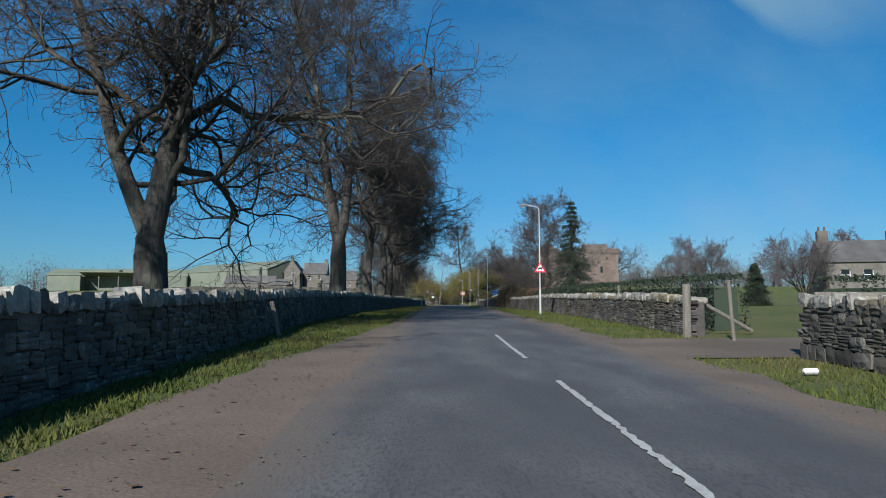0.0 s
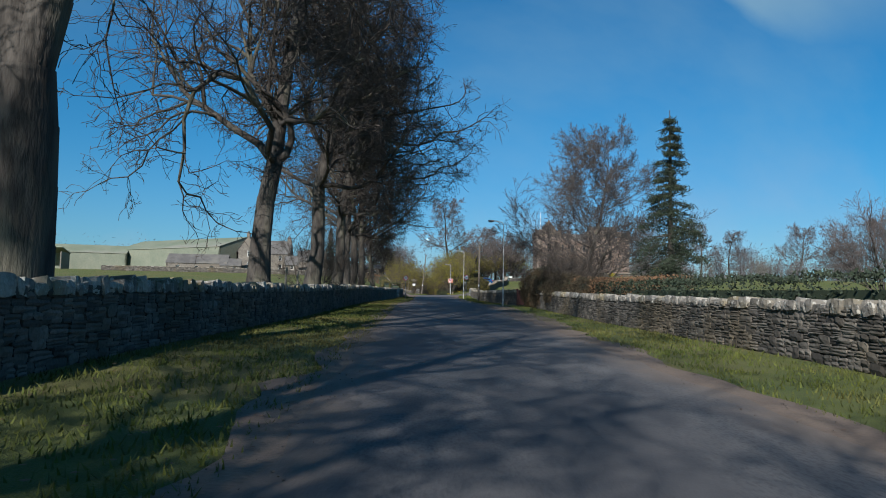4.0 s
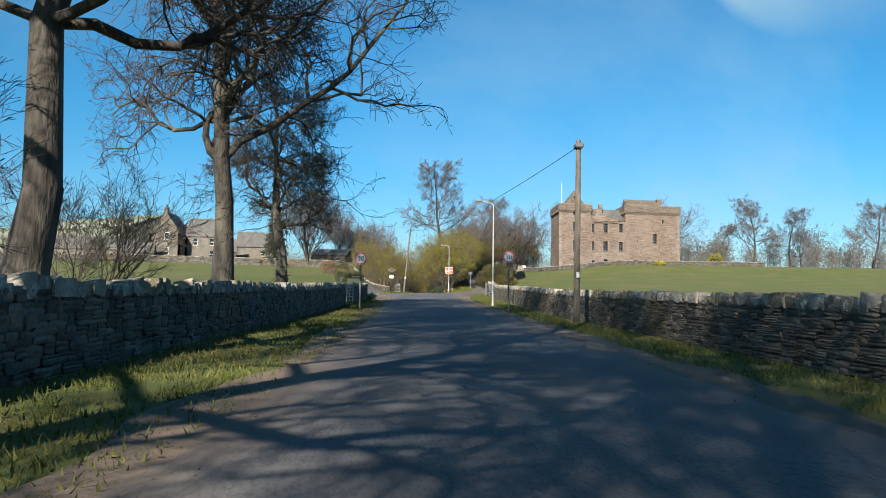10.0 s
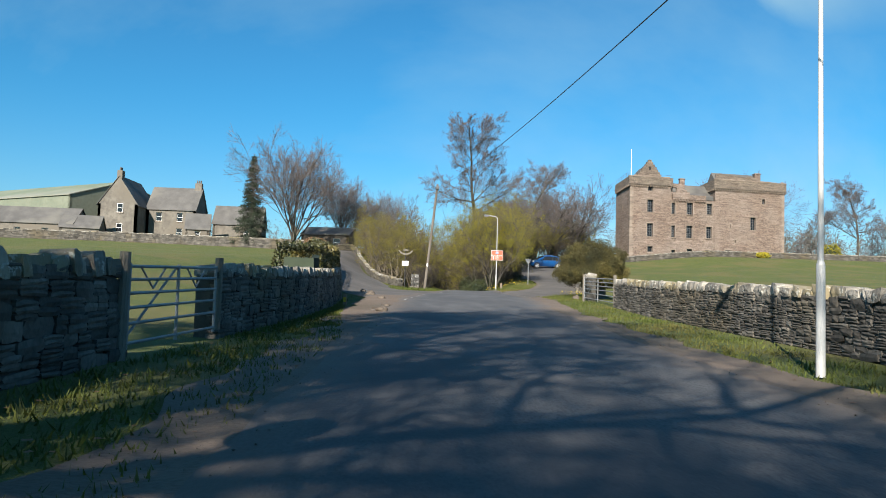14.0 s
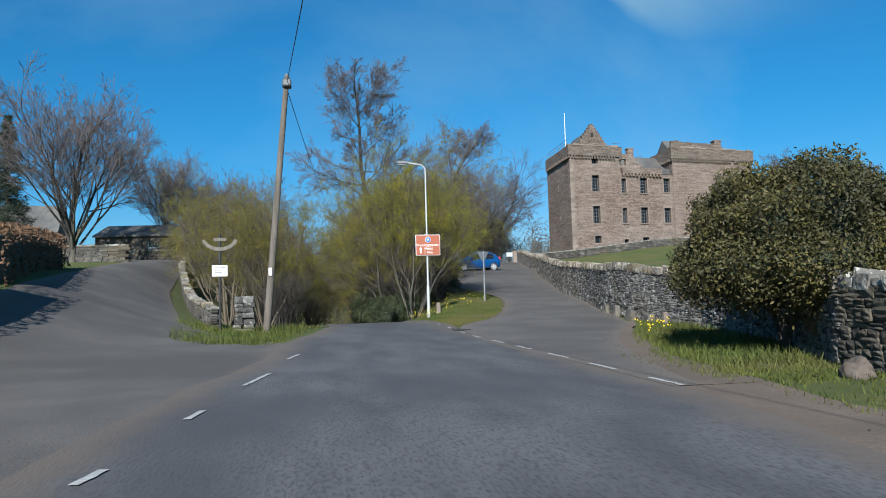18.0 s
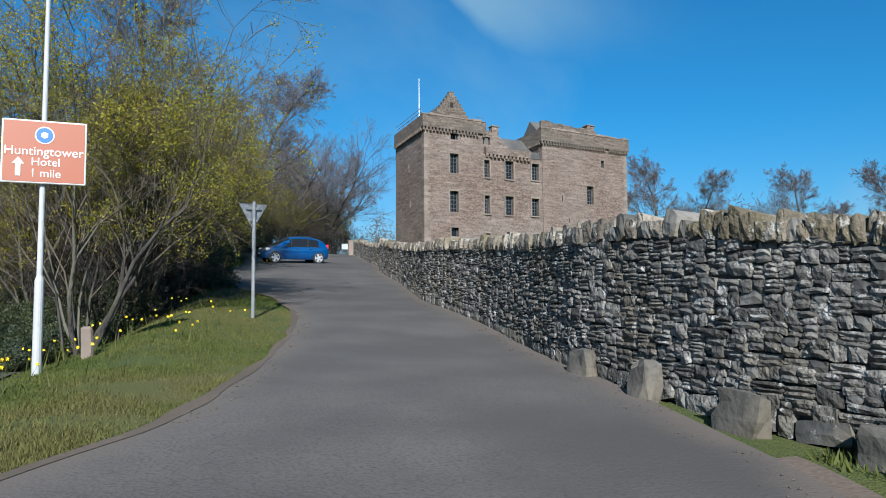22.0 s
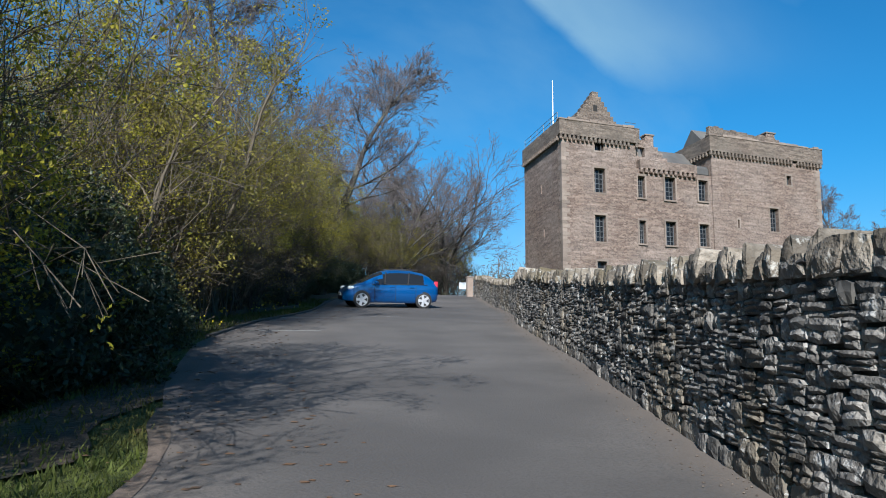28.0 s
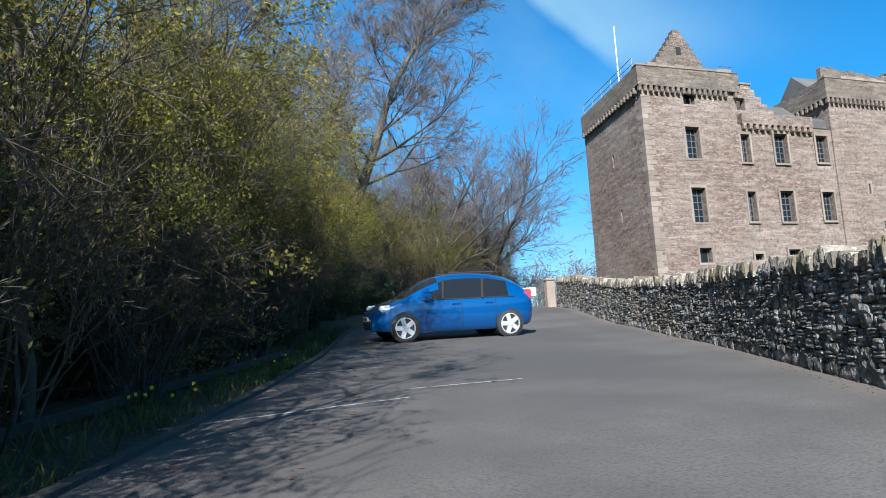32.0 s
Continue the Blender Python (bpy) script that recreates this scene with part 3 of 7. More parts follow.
layby = strip("earth_layby", lambda v: ip(v, [(-30, -3.4), (7, -3.3), (12, -3.0), (21, -2.2), (30, -1.3)]), lambda v: lx(v) + 0.6, -30, 30, 0.5, 5, 0.024, M_EARTH, 0.09, 3, kind="structure", label="bare brown earth lay-by beside the road", category="ground")
verge_l = strip("left_verge", lambda v: lx(v) - ip(v, [(30, 0.5), (140, 0.9), (166, 1.6)]), lambda v: lx(v) + 0.4, 30, 166, 0.5, 3, 0.03, M_EARTH, 0.16, 4, kind="structure", label="crumbling earth edge of the road", category="ground")
verge_r = strip("right_verge", lambda v: rx_(v) - 0.4, lambda v: rx_(v) + ip(v, [(0, 0.9), (20, 0.7), (40, 0.5), (58, 0.7), (66, 1.5), (90, 1.5), (98, 0.9), (165, 0.9), (176, 1.6)]), -10, 176, 0.5, 3, 0.03, M_EARTH, 0.15, 5, kind="structure", label="dusty earth edge of the road", category="ground")
entry_r = strip("field_entry", lambda v: rx_(v) + 0.3, lambda v: rx_(v) + 14, 14.6, 20.6, 0.5, 14, 0.02, M_EARTH, 0.1, 6, kind="structure", label="dusty earth entrance between two stone walls", category="ground")
side_road = strip("side_road", lambda v: ip(v, [(160, 0.9), (166, -0.8), (176, -3.0), (190, -4.6), (205, -6.8), (230, -10)]), lambda v: ip(v, [(160, 2.15), (166, 2.5), (176, 3.75), (181, 3.9), (184, 2.6), (190, 0.0), (195, -1.0), (205, -3.0), (230, -6)]), 158, 230, 0.5, 14, 0.024, M_ASPHALT2, kind="structure", label="grey asphalt lane climbing beside a hedge", category="road")

island_edge = strip("island_edge", lambda v: dl(v) - 0.08, lambda v: dl(v) + 0.06, 185.6, 204, 0.25, 2, 0.046, M_EARTH, 0.03, 19, kind="structure", label="thin earth rim along the driveway grass", category="ground")
drive_verge = strip("drive_verge", lambda v: dr(v) - 0.3, lambda v: dr(v) + ip(v, [(171, 0.8), (178, 0.6), (184.5, 0.15)]), 171, 185, 0.25, 4, 0.036, M_EARTH, 0.06, 9, kind="structure", label="dusty earth and gravel edge of the driveway", category="ground")
# litter strip runs over the grass edge; its dark colour stands for tree shade
wood_floor = strip("wood_floor", lambda v: ip(v, [(199, 8.8), (205, 8.0), (260, 9.0)]), lambda v: dl(v) - ip(v, [(198.5, 3.2), (200, 1.6), (202, 0.6), (205, 0.2)]), 198.5, 262, 0.5, 14, 0.03, M_LITTER, 0.25, 8, kind="structure", label="leaf litter under the trees, dark with their shade painted in", category="ground")


def mark(a, b, w=0.1):
    """A painted dash from a to b."""
    a, b = Vector(a), Vector(b)
    n = max(3, int((b - a).length / 0.09))
    rnd = random.Random(int(a.y * 100))
    side = Vector((-(b - a).y, (b - a).x)).normalized() * w / 2
    v, f = [], []
    for k in range(n + 1):
        c = a.lerp(b, k / n)
        for s in (-1, 1):
            p = c + side * s * (rnd.uniform(0.72, 1.08) if rnd.random() > 0.12 else 0.3)
            v.append((p.x, p.y, float(land(p.x, p.y)) + 0.046))
    for k in range(n):
        f.append((2 * k, 2 * k + 1, 2 * k + 3, 2 * k + 2))
    ob = mesh_object("road_marking", v, f, M_PAINT)
    return tagged(ob, "worn white painted road dash", "road marking", "road markings")


mark((1.69, 2.5), (1.84, 10.8), 0.1)
mark((1.87, 14.4), (1.98, 21.9), 0.1)
for a, b in (((2.01, 160.33), (2.15, 161.49)), ((2.26, 162.6), (2.36, 162.95)), ((2.56, 164.84), (2.72, 165.95)), ((2.87, 167.65), (2.96, 168.05)), ((3.23, 169.97), (3.31, 170.52)), ((3.55, 172.7), (3.8, 174.2)), ((4.01, 176.9), (4.21, 177.8))):
    mark(a, b, 0.085)
for a, b in (((8.98, 171.0), (8.97, 171.9)), ((8.95, 173.0), (8.93, 174.0)), ((8.92, 175.0), (8.88, 176.0)), ((8.86, 177.0), (8.83, 178.0)), ((8.82, 179.0), (8.79, 180.0)), ((8.76, 181.1), (8.74, 181.9)), ((8.71, 182.8), (8.69, 183.3)), ((8.66, 184.6), (8.65, 185.1)), ((8.61, 186.2), (8.6, 186.6))):
    mark(a, b, 0.085)
for a, b in (((14.6, 218.3), (17.2, 219.4)), ((14.1, 213.4), (15.8, 213.5)), ((15.6, 223.2), (17.4, 223.7)), ((17.2, 220.2), (18.9, 220.5)), ((16.8, 226.6), (18.2, 226.9))):
    mark(a, b, 0.07)


# ---- dry stone walls ----
COLS, ROWS = 4, 3
RIM = [0, 1, 2, 3, 7, 11, 10, 9, 8, 4]


def stone_block(rnd, c, along, out, l, h, d):
    """An uneven stone: a rough face of 4 by 3 points with worn corners, and sides that run back."""
    v = []
    tilt = rnd.uniform(-0.5, 0.5) * h * 0.25
    for j in range(ROWS):
        for i in range(COLS):
            x, z = i / (COLS - 1) * 2 - 1, j / (ROWS - 1) * 2 - 1
            edge = abs(x) == 1 or abs(z) == 1
            worn = 0.88 if abs(x) == 1 and abs(z) == 1 else 0.98
            e = rnd.uniform(-1, 1, 3)
            p = c + along * (l / 2 * (x * worn + 0.09 * e[0])) + out * ((-0.01 if edge else rnd.uniform(0.0, 0.016)) + 0.006 * e[1])
            v.append(p + np.array([0, 0, h / 2 * (z * worn + 0.13 * e[2]) + tilt * x]))
    for k in RIM:
        v.append(v[k] - out * d)
    return v


BF = [(j * COLS + i, j * COLS + i + 1, (j + 1) * COLS + i + 1, (j + 1) * COLS + i) for j in range(ROWS - 1) for i in range(COLS - 1)]
BF += [(RIM[(k + 1) % 10], RIM[k], 12 + k, 12 + (k + 1) % 10) for k in range(10)]


def dry_wall(name, pts, height, thick, stone_l, stone_h, cope, label, mats, side=1, seed=0, near=None, big_base=False, back=False, base_size=1.7):
    """A dry stone wall along pts; side: 1 faces to the right of its run, -1 to the left; near: (y0, y1), the stretch whose stones are pieces of their own."""
    rnd = np.random.RandomState(seed)
    P = np.array(pts, float)
    seg = np.linalg.norm(np.diff(P, axis=0), axis=1)
    S = np.concatenate([[0], np.cumsum(seg)])
    L = S[-1]

    def at(s):
        s = min(max(s, 0), L)
        k = min(np.searchsorted(S, s, "right") - 1, len(seg) - 1)
        f = (s - S[k]) / seg[k]
        p = P[k] * (1 - f) + P[k + 1] * f
        d = (P[k + 1] - P[k]) / seg[k]
        return p, np.array([d[0], d[1], 0]), np.array([d[1], -d[0], 0]) * side

    hfun = height if callable(height) else (lambda y: height)
    root = new(name)
    root.location = (*P[0], float(land(*P[0])))
    tagged(root, label, "stone wall", kind="structure")
    # core
    ns = max(2, int(L / 1.0))
    cv, cf = [], []
    for k in range(ns + 1):
        p, d, o = at(L * k / ns)
        g = float(land(p[0], p[1]))
        h = hfun(p[1])
        for q, z in ((-0.035, -0.3), (-0.035, h - 0.02), (-thick + 0.06, h - 0.02), (-thick + 0.06, -0.3)):
            cv.append((p[0] + o[0] * q, p[1] + o[1] * q, g + z))
    for k in range(ns):
        for a in range(4):
            b = (a + 1) % 4
            cf.append((4 * k + a, 4 * k + b, 4 * k + 4 + b, 4 * k + 4 + a))
    cf += [(0, 1, 2, 3), (4 * ns + 3, 4 * ns + 2, 4 * ns + 1, 4 * ns)]
    mesh_object("wall_core", cv, cf, M_CORE, root, origin=root.location)
    rest_v, rest_f, cope_v, cope_f, pieces = [], [], [], [], 0

    def put(vs, is_cope):
        nonlocal pieces
        y = vs[0][1]
        if near and near[0] <= y <= near[1] and pieces < 300 and rnd.rand() < near[2]:
            c = np.mean(vs, 0)
            mesh_object("coping_stone" if is_cope else "stone", vs, BF, M_COPEP if is_cope else M_STONEP, root, origin=c)
            pieces += 1
            return
        tv, tf = (cope_v, cope_f) if is_cope else (rest_v, rest_f)
        b = len(tv)
        tv.extend(vs)
        tf.extend([tuple(b + q for q in f) for f in BF])

    faces = [(0.0, 1)] + ([(-thick, -1)] if back else [])
    for off, sgn in faces:
        z = 0.0
        row = 0
        hmax = max(hfun(p[1]) for p in P)
        while z < hmax:
            rh = stone_h * rnd.uniform(0.7, 1.35) * (base_size if big_base and row == 0 else 1.0)
            s = rnd.uniform(-0.2, 0)
            while s < L:
                l = stone_l * rnd.uniform(0.45, 1.5) * (base_size * 0.75 if big_base and row == 0 else 1.0)
                p, d, o = at(s + l / 2)
                o = o * sgn
                h = hfun(p[1])
                if z + rh * 0.5 < h:
                    g = float(land(p[0], p[1]))
                    c = np.array([p[0], p[1], g + z + rh / 2]) + o * (rnd.uniform(-0.015, 0.018) + (0 if sgn > 0 else thick)) + np.array([0, 0, rnd.uniform(-0.02, 0.02)])
                    batter = (h - z) * 0.035
                    parts = 1 if (big_base and row == 0) or rh < 0.09 else int(rnd.choice((1, 2, 2, 3)))
                    for q in range(parts):
                        cz = c + np.array([0, 0, ((q + 0.5) / parts - 0.5) * rh])
                        pieces_l = 2 if parts < 3 and l > stone_l * 1.1 and rnd.rand() < 0.5 else 1
                        for w in range(pieces_l):
                            cw = cz + d * ((w + 0.5) / pieces_l - 0.5) * l + o * rnd.uniform(-0.01, 0.012)
                            put(stone_block(rnd, cw + o * batter, d, o, l / pieces_l * 1.01, rh / parts * 1.04, 0.2), False)
                s += l
            z += rh
            row += 1
    # coping: stones on edge, leaning a little
    s = 0.0
    while s < L:
        l = cope[0] * rnd.uniform(0.35, 1.5)
        p, d, o = at(s + l / 2)
        h = hfun(p[1])
        g = float(land(p[0], p[1]))
        ch = cope[1] * rnd.uniform(0.6, 1.3)
        lean = rnd.uniform(-0.2, 0.4) * ch
        cc = np.array([p[0], p[1], g + h + ch / 2 - 0.05]) + o * rnd.uniform(-0.02, 0.07)
        vs = stone_block(rnd, cc, d, o, l * 1.04, ch, thick * rnd.uniform(0.8, 1.05))
        vs = [q + d * lean * (q[2] - g - h) / ch - o * max(0, q[2] - g - h) * 0.12 for q in vs]
        top = rnd.uniform(-0.16, 0.16)
        for q in vs[8:12] + [vs[12 + k] for k in range(5, 9)]:
            q[2] += ((q - cc) @ d) / l * top * ch
        # the backs slope away
        for k in range(5, 9):
            vs[12 + k] = vs[12 + k] - np.array([0, 0, ch * rnd.uniform(0.05, 0.35)])
        put(vs, True)
        s += l * 0.97
    ob = mesh_object("wall_stones", rest_v, rest_f, mats[0], root, origin=root.location)
    tagged(ob, kind="stuff")
    ob = mesh_object("coping_stones", cope_v, cope_f, mats[1], root, origin=root.location)
    tagged(ob, kind="stuff")
    return root


LEFT_WALL = [(-4.4, -20), (-4.45, 8), (-4.75, 20), (-4.95, 30), (-4.85, 43), (-4.3, 60), (-3.85, 75), (-3.2, 92), (-2.75, 106), (-2.05, 120), (-1.5, 131), (-1.2, 138.6)]
LEFT_WALL2 = [(-0.8, 142.0), (-0.45, 148), (-0.35, 154), (-0.6, 160.2)]
RIGHT_WALL0 = [(6.3, -16), (6.5, 5), (6.9, 9), (7.35, 14.6)]
RIGHT_WALL1 = [(7.5, 21.4), (7.7, 31), (7.9, 44), (8.4, 58), (8.9, 73), (9.3, 88)]
RIGHT_WALL2 = [(9.6, 96.2), (8.7, 100), (8.9, 106), (9.2, 118), (9.5, 131), (10.2, 142), (10.6, 152), (10.9, 160.2)]
STUB_WALL = [(11.3, 167.2), (12.3, 172.4)]
dry_wall("wall_left", LEFT_WALL, 1.12, 0.5, 0.45, 0.16, (0.3, 0.25), "grey dry stone wall with upright coping stones, in its own shade", (M_STONE, M_COPE), 1, 1, near=(-2, 24, 0.13))
dry_wall("wall_left_far", LEFT_WALL2, 1.1, 0.5, 0.45, 0.16, (0.3, 0.2), "grey dry stone wall under a clipped hedge", (M_STONE, M_COPE), 1, 2)
dry_wall("wall_right_near", RIGHT_WALL0, 1.05, 0.5, 0.4, 0.16, (0.3, 0.24), "grey dry stone wall at a field entrance", (M_STONE, M_COPE), -1, 3, back=False, big_base=True)
dry_wall("wall_right", RIGHT_WALL1, 1.0, 0.5, 0.38, 0.15, (0.32, 0.22), "sunlit grey and brown dry stone wall", (M_STONE, M_COPE), -1, 4)
dry_wall("wall_right_lawn", RIGHT_WALL2, 1.05, 0.5, 0.4, 0.15, (0.26, 0.22), "flat-stone dry wall in front of the castle lawn", (M_STONE, M_COPE), -1, 5)
dry_wall("wall_gate_stub", STUB_WALL, 1.2, 0.5, 0.4, 0.16, (0.26, 0.25), "dry stone wall beside a field gate, half hidden by a bush", (M_STONE, M_COPE), -1, 6)
dry_wall("wall_drive", DRIVE_WALL, lambda y: ip(y, [(172, 1.2), (182, 1.45), (187, 1.7), (200, 1.46), (206, 1.4), (212, 1.36), (220, 1.36), (243, 1.15)]), 0.5, 0.225, 0.108, (0.17, 0.23), "tall rough grey dry stone wall with jagged upright coping", (M_STONE2, M_COPE2), -1, 7, near=(184, 200, 0.16), big_base=True, base_size=2.4)

# brown moss cushions on the stretch of wall behind the evergreen bush
rm = np.random.RandomState(77)
for k in range(70):
    my = rm.uniform(173.5, 183.0)
    mx = float(wall_x(my)) - 0.03
    mz = float(land(mx, my)) + rm.uniform(0.45, 1.5)
    bm = bmesh.new()
    bmesh.ops.create_icosphere(bm, subdivisions=2, radius=1.0)
    size = rm.uniform(0.05, 0.15)
    for v in bm.verts:
        v.co *= 1 + 0.45 * noise.noise(v.co * 2.5 + Vector((k, 0, 0)))
        v.co = Vector((v.co.x * 0.045, v.co.y * size * 1.6, v.co.z * size))
    me = bpy.data.meshes.new("moss_cushion")
    bm.to_mesh(me)
    bm.free()
    me.materials.append(M_MOSS)
    moss = tagged(new("moss_cushion", me), "brown-green moss cushion growing on the stone wall", "moss", "moss cushions")
    moss.location = (mx, my, mz)
    moss.rotation_euler = (0, 0, -0.25)

# ---- trees ----
def tubes(segs, material, name, parent, label="", origin=(0, 0, 0)):
    """One mesh of tapered tubes; segs: rows of p0, p1, r0, r1, sides."""
    vs, fs, base = [], [], 0
    for sides in sorted({int(s[4]) for s in segs}):
        sel = [s for s in segs if int(s[4]) == sides]
        p0, p1 = np.array([s[0] for s in sel], float), np.array([s[1] for s in sel], float)
        r0, r1 = np.array([s[2] for s in sel], float), np.array([s[3] for s in sel], float)
        d = p1 - p0
        ln = np.linalg.norm(d, axis=1, keepdims=True) + 1e-9
        d = d / ln
        up = np.where(np.abs(d[:, 2:3]) > 0.9, np.array([[1.0, 0, 0]]), np.array([[0, 0, 1.0]]))
        a = np.cross(d, up)
        a /= np.linalg.norm(a, axis=1, keepdims=True) + 1e-9
        b = np.cross(d, a)
        ang = np.arange(sides) * 2 * np.pi / sides
        ring = np.cos(ang)[None, :, None] * a[:, None, :] + np.sin(ang)[None, :, None] * b[:, None, :]
        lo = p0[:, None, :] + ring * r0[:, None, None]
        hi = (p1 + d * r1[:, None] * 0.4)[:, None, :] + ring * r1[:, None, None]
        v = np.concatenate([lo, hi], 1).reshape(-1, 3)
        n = len(sel)
        i = np.arange(sides)
        j = (i + 1) % sides
        q = np.stack([i, j, j + sides, i + sides], 1)
        f = (q[None] + (np.arange(n) * 2 * sides)[:, None, None]).reshape(-1, 4) + base
        vs.append(v)
        fs.append(f)
        base += len(v)
    return mesh_object(name, np.concatenate(vs), np.concatenate(fs), material, parent, label, smooth=True)


def leaves_mesh(points, size, material, name, parent, rnd, flat=0.0, label="", wide=0.5):
    """Many small folded leaves (two triangles each) at points, in one mesh."""
    P = np.asarray(points, float)
    n = len(P)
    a = rnd.normal(0, 1, (n, 3))
    a[:, 2] *= 1 - flat
    a /= np.linalg.norm(a, axis=1, keepdims=True)
    b = np.cross(a, rnd.normal(0, 1, (n, 3)))
    b /= np.linalg.norm(b, axis=1, keepdims=True) + 1e-9
    c = np.cross(a, b)
    s = size * rnd.uniform(0.6, 1.4, (n, 1))
    v = np.stack([P - a * s, P + b * s * wide + c * s * 0.12, P + a * s, P - b * s * wide + c * s * 0.12], 1).reshape(-1, 3)
    f = (np.array([[0, 1, 2], [0, 2, 3]])[None] + (np.arange(n) * 4)[:, None, None]).reshape(-1, 3)
    return mesh_object(name, v, f, material, parent, label)


MIN_R = [0.008]
LIMB = [0.34, 0.56]


def bend(rnd, d, amount):
    d = d + rnd.normal(0, amount, 3)
    return d / np.linalg.norm(d)


def aside(rnd, d, angle):
    """A direction that leaves d at about that angle."""
    r = np.cross(d, rnd.normal(0, 1, 3))
    r /= np.linalg.norm(r) + 1e-9
    v = d * np.cos(angle) + r * np.sin(angle)
    return v / np.linalg.norm(v)


def grow(rnd, p, d, length, r, level, spec, thick, thin, tips):
    """A limb of several bent pieces with side branches; spec per level: pieces, wobble, lift, children, angle, length ratio."""
    n, wob, lift, kids, ang, ratio = spec[level]
    step = length / n
    last = level == len(spec) - 1
    r_end = max(r * (0.42 if not last else 0.5), MIN_R[0])
    starts = []
    for k in range(n):
        f0, f1 = k / n, (k + 1) / n
        ra, rb = r + (r_end - r) * f0, r + (r_end - r) * f1
        d = bend(rnd, d + np.array([0, 0, lift]), wob)
        q = p + d * step
        sides = 9 if ra > 0.16 else (6 if ra > 0.05 else (4 if ra > 0.018 else 3))
        (thick if ra > 0.03 else thin).append((p, q, ra, rb, sides))
        starts.append((q, d, rb))
        p = q
    if last:
        tips.append(p)
        return
    for c in range(kids):
        f = 0.25 + 0.75 * (c + rnd.uniform(0.2, 0.8)) / kids
        i = min(int(f * n), n - 1)
        q, dd, rr = starts[i]
        nd = aside(rnd, dd, ang * rnd.uniform(0.6, 1.3))
        grow(rnd, q, nd, length * ratio * rnd.uniform(0.7, 1.2) * (1.15 - 0.5 * f), rr * rnd.uniform(0.45, 0.7), level + 1, spec, thick, thin, tips)
    # the leader goes on
    grow(rnd, p, d, length * ratio * 0.9, r_end, level + 1, spec, thick, thin, tips)


def bare_tree(name, at, seed, height, trunk_r, fork, label, spec=None, kids=9, spread=0.75, ivy=0, buds=0, lean=(0, 0), twin=0, material=None, group="avenue trees", drop=-0.02, leaf=None, leaf_size=0.05):
    """A leafless broadleaf tree: trunk, limbs that fork and fork again down to twigs."""
    rnd = np.random.RandomState(seed)
    spec = spec or [(5, 0.10, 0.03, 7, 0.8, 0.55), (5, 0.16, 0.02, 6, 0.8, 0.5), (4, 0.2, 0.0, 5, 0.8, 0.5), (3, 0.25, drop, 4, 0.75, 0.55), (2, 0.25, drop, 0, 0, 0)]
    root = thing(name, at, label, "tree", group)
    thick, thin, tips = [], [], []
    p, d = np.zeros(3), np.array([lean[0], lean[1], 1.0])
    d /= np.linalg.norm(d)
    n = 7
    p = p - d * 0.3
    limbs = []
    for k in range(n):
        f = k / n
        ra = trunk_r * (1.35 - 0.35 * min(1, f * 5)) * (1 - 0.35 * f)
        rb = trunk_r * (1.35 - 0.35 * min(1, (f + 1 / n) * 5)) * (1 - 0.35 * (f + 1 / n))
        q = p + d * (height * fork / n)
        thick.append((p, q, ra, rb, 12))
        if k >= n // 2:
            limbs.append((q, d, rb))
        p = q
        d = bend(rnd, d, 0.035)
    top = height * (1 - fork)
    # a leader and the limbs about it
    grow(rnd, p, bend(rnd, d, 0.08), top * 0.62, trunk_r * 0.6, 0, spec, thick, thin, tips)
    for c in range(kids):
        q, dd, rr = limbs[min(int(len(limbs) * (c + 0.5) / kids), len(limbs) - 1)] if c < kids * 0.3 else (p, d, trunk_r * 0.6)
        a = c * 2.4 + rnd.uniform(-0.4, 0.4)
        out = np.array([np.cos(a), np.sin(a), 0])
        nd = dd * rnd.uniform(0.55, 1.1) + out * spread * rnd.uniform(0.7, 1.3)
        nd /= np.linalg.norm(nd)
        grow(rnd, q, nd, top * rnd.uniform(0.5, 0.75), rr * rnd.uniform(0.4, 0.6), 0, spec, thick, thin, tips)
    for c in range(twin):
        a = rnd.uniform(0, 6.28)
        nd = np.array([np.cos(a) * 0.6, np.sin(a) * 0.6, 1.0])
        grow(rnd, limbs[0][0], nd / np.linalg.norm(nd), height * 0.55, trunk_r * 0.5, 0, spec, thick, thin, tips)
    tubes(thick, material or M_BARK, "trunk", root)
    tubes(thin, M_TWIGP, "crown", root, "fine leafless twigs")
    if ivy:
        pts = []
        for s in thick:
            if s[2] > 0.1 and s[0][2] < height * ivy:
                k = int(60 * s[2] / 0.3) + 6
                t = rnd.rand(k, 1)
                c = s[0] * (1 - t) + s[1] * t
                o = rnd.normal(0, 1, (k, 3))
                o[:, 2] *= 0.4
                o /= np.linalg.norm(o, axis=1, keepdims=True)
                pts.append(c + o * (s[2] * rnd.uniform(0.95, 1.5, (k, 1))))
        leaves_mesh(np.concatenate(pts), 0.11, M_IVY, "ivy", root, rnd, label="dark ivy on the trunk")
    if buds:
        T = np.array(tips)
        pick = rnd.rand(len(T)) < min(1.0, buds)
        rep = max(1, int(round(buds)))
        B = np.repeat(T[pick], rep, 0) + rnd.normal(0, leaf_size * 1.6, (pick.sum() * rep, 3))
        leaves_mesh(B, leaf_size, leaf or M_LEAFG, "foliage", root, rnd, label="small opening leaves")
    return root


def gz(x, y, dz=0.0):
    return (x, y, float(land(x, y)) + dz)


BIG = [(8, 0.3, 0.05, 10, 0.9, 0.52), (6, 0.34, 0.04, 8, 0.85, 0.52), (4, 0.38, 0.0, 6, 0.8, 0.55), (3, 0.45, -0.05, 0, 0, 0)]
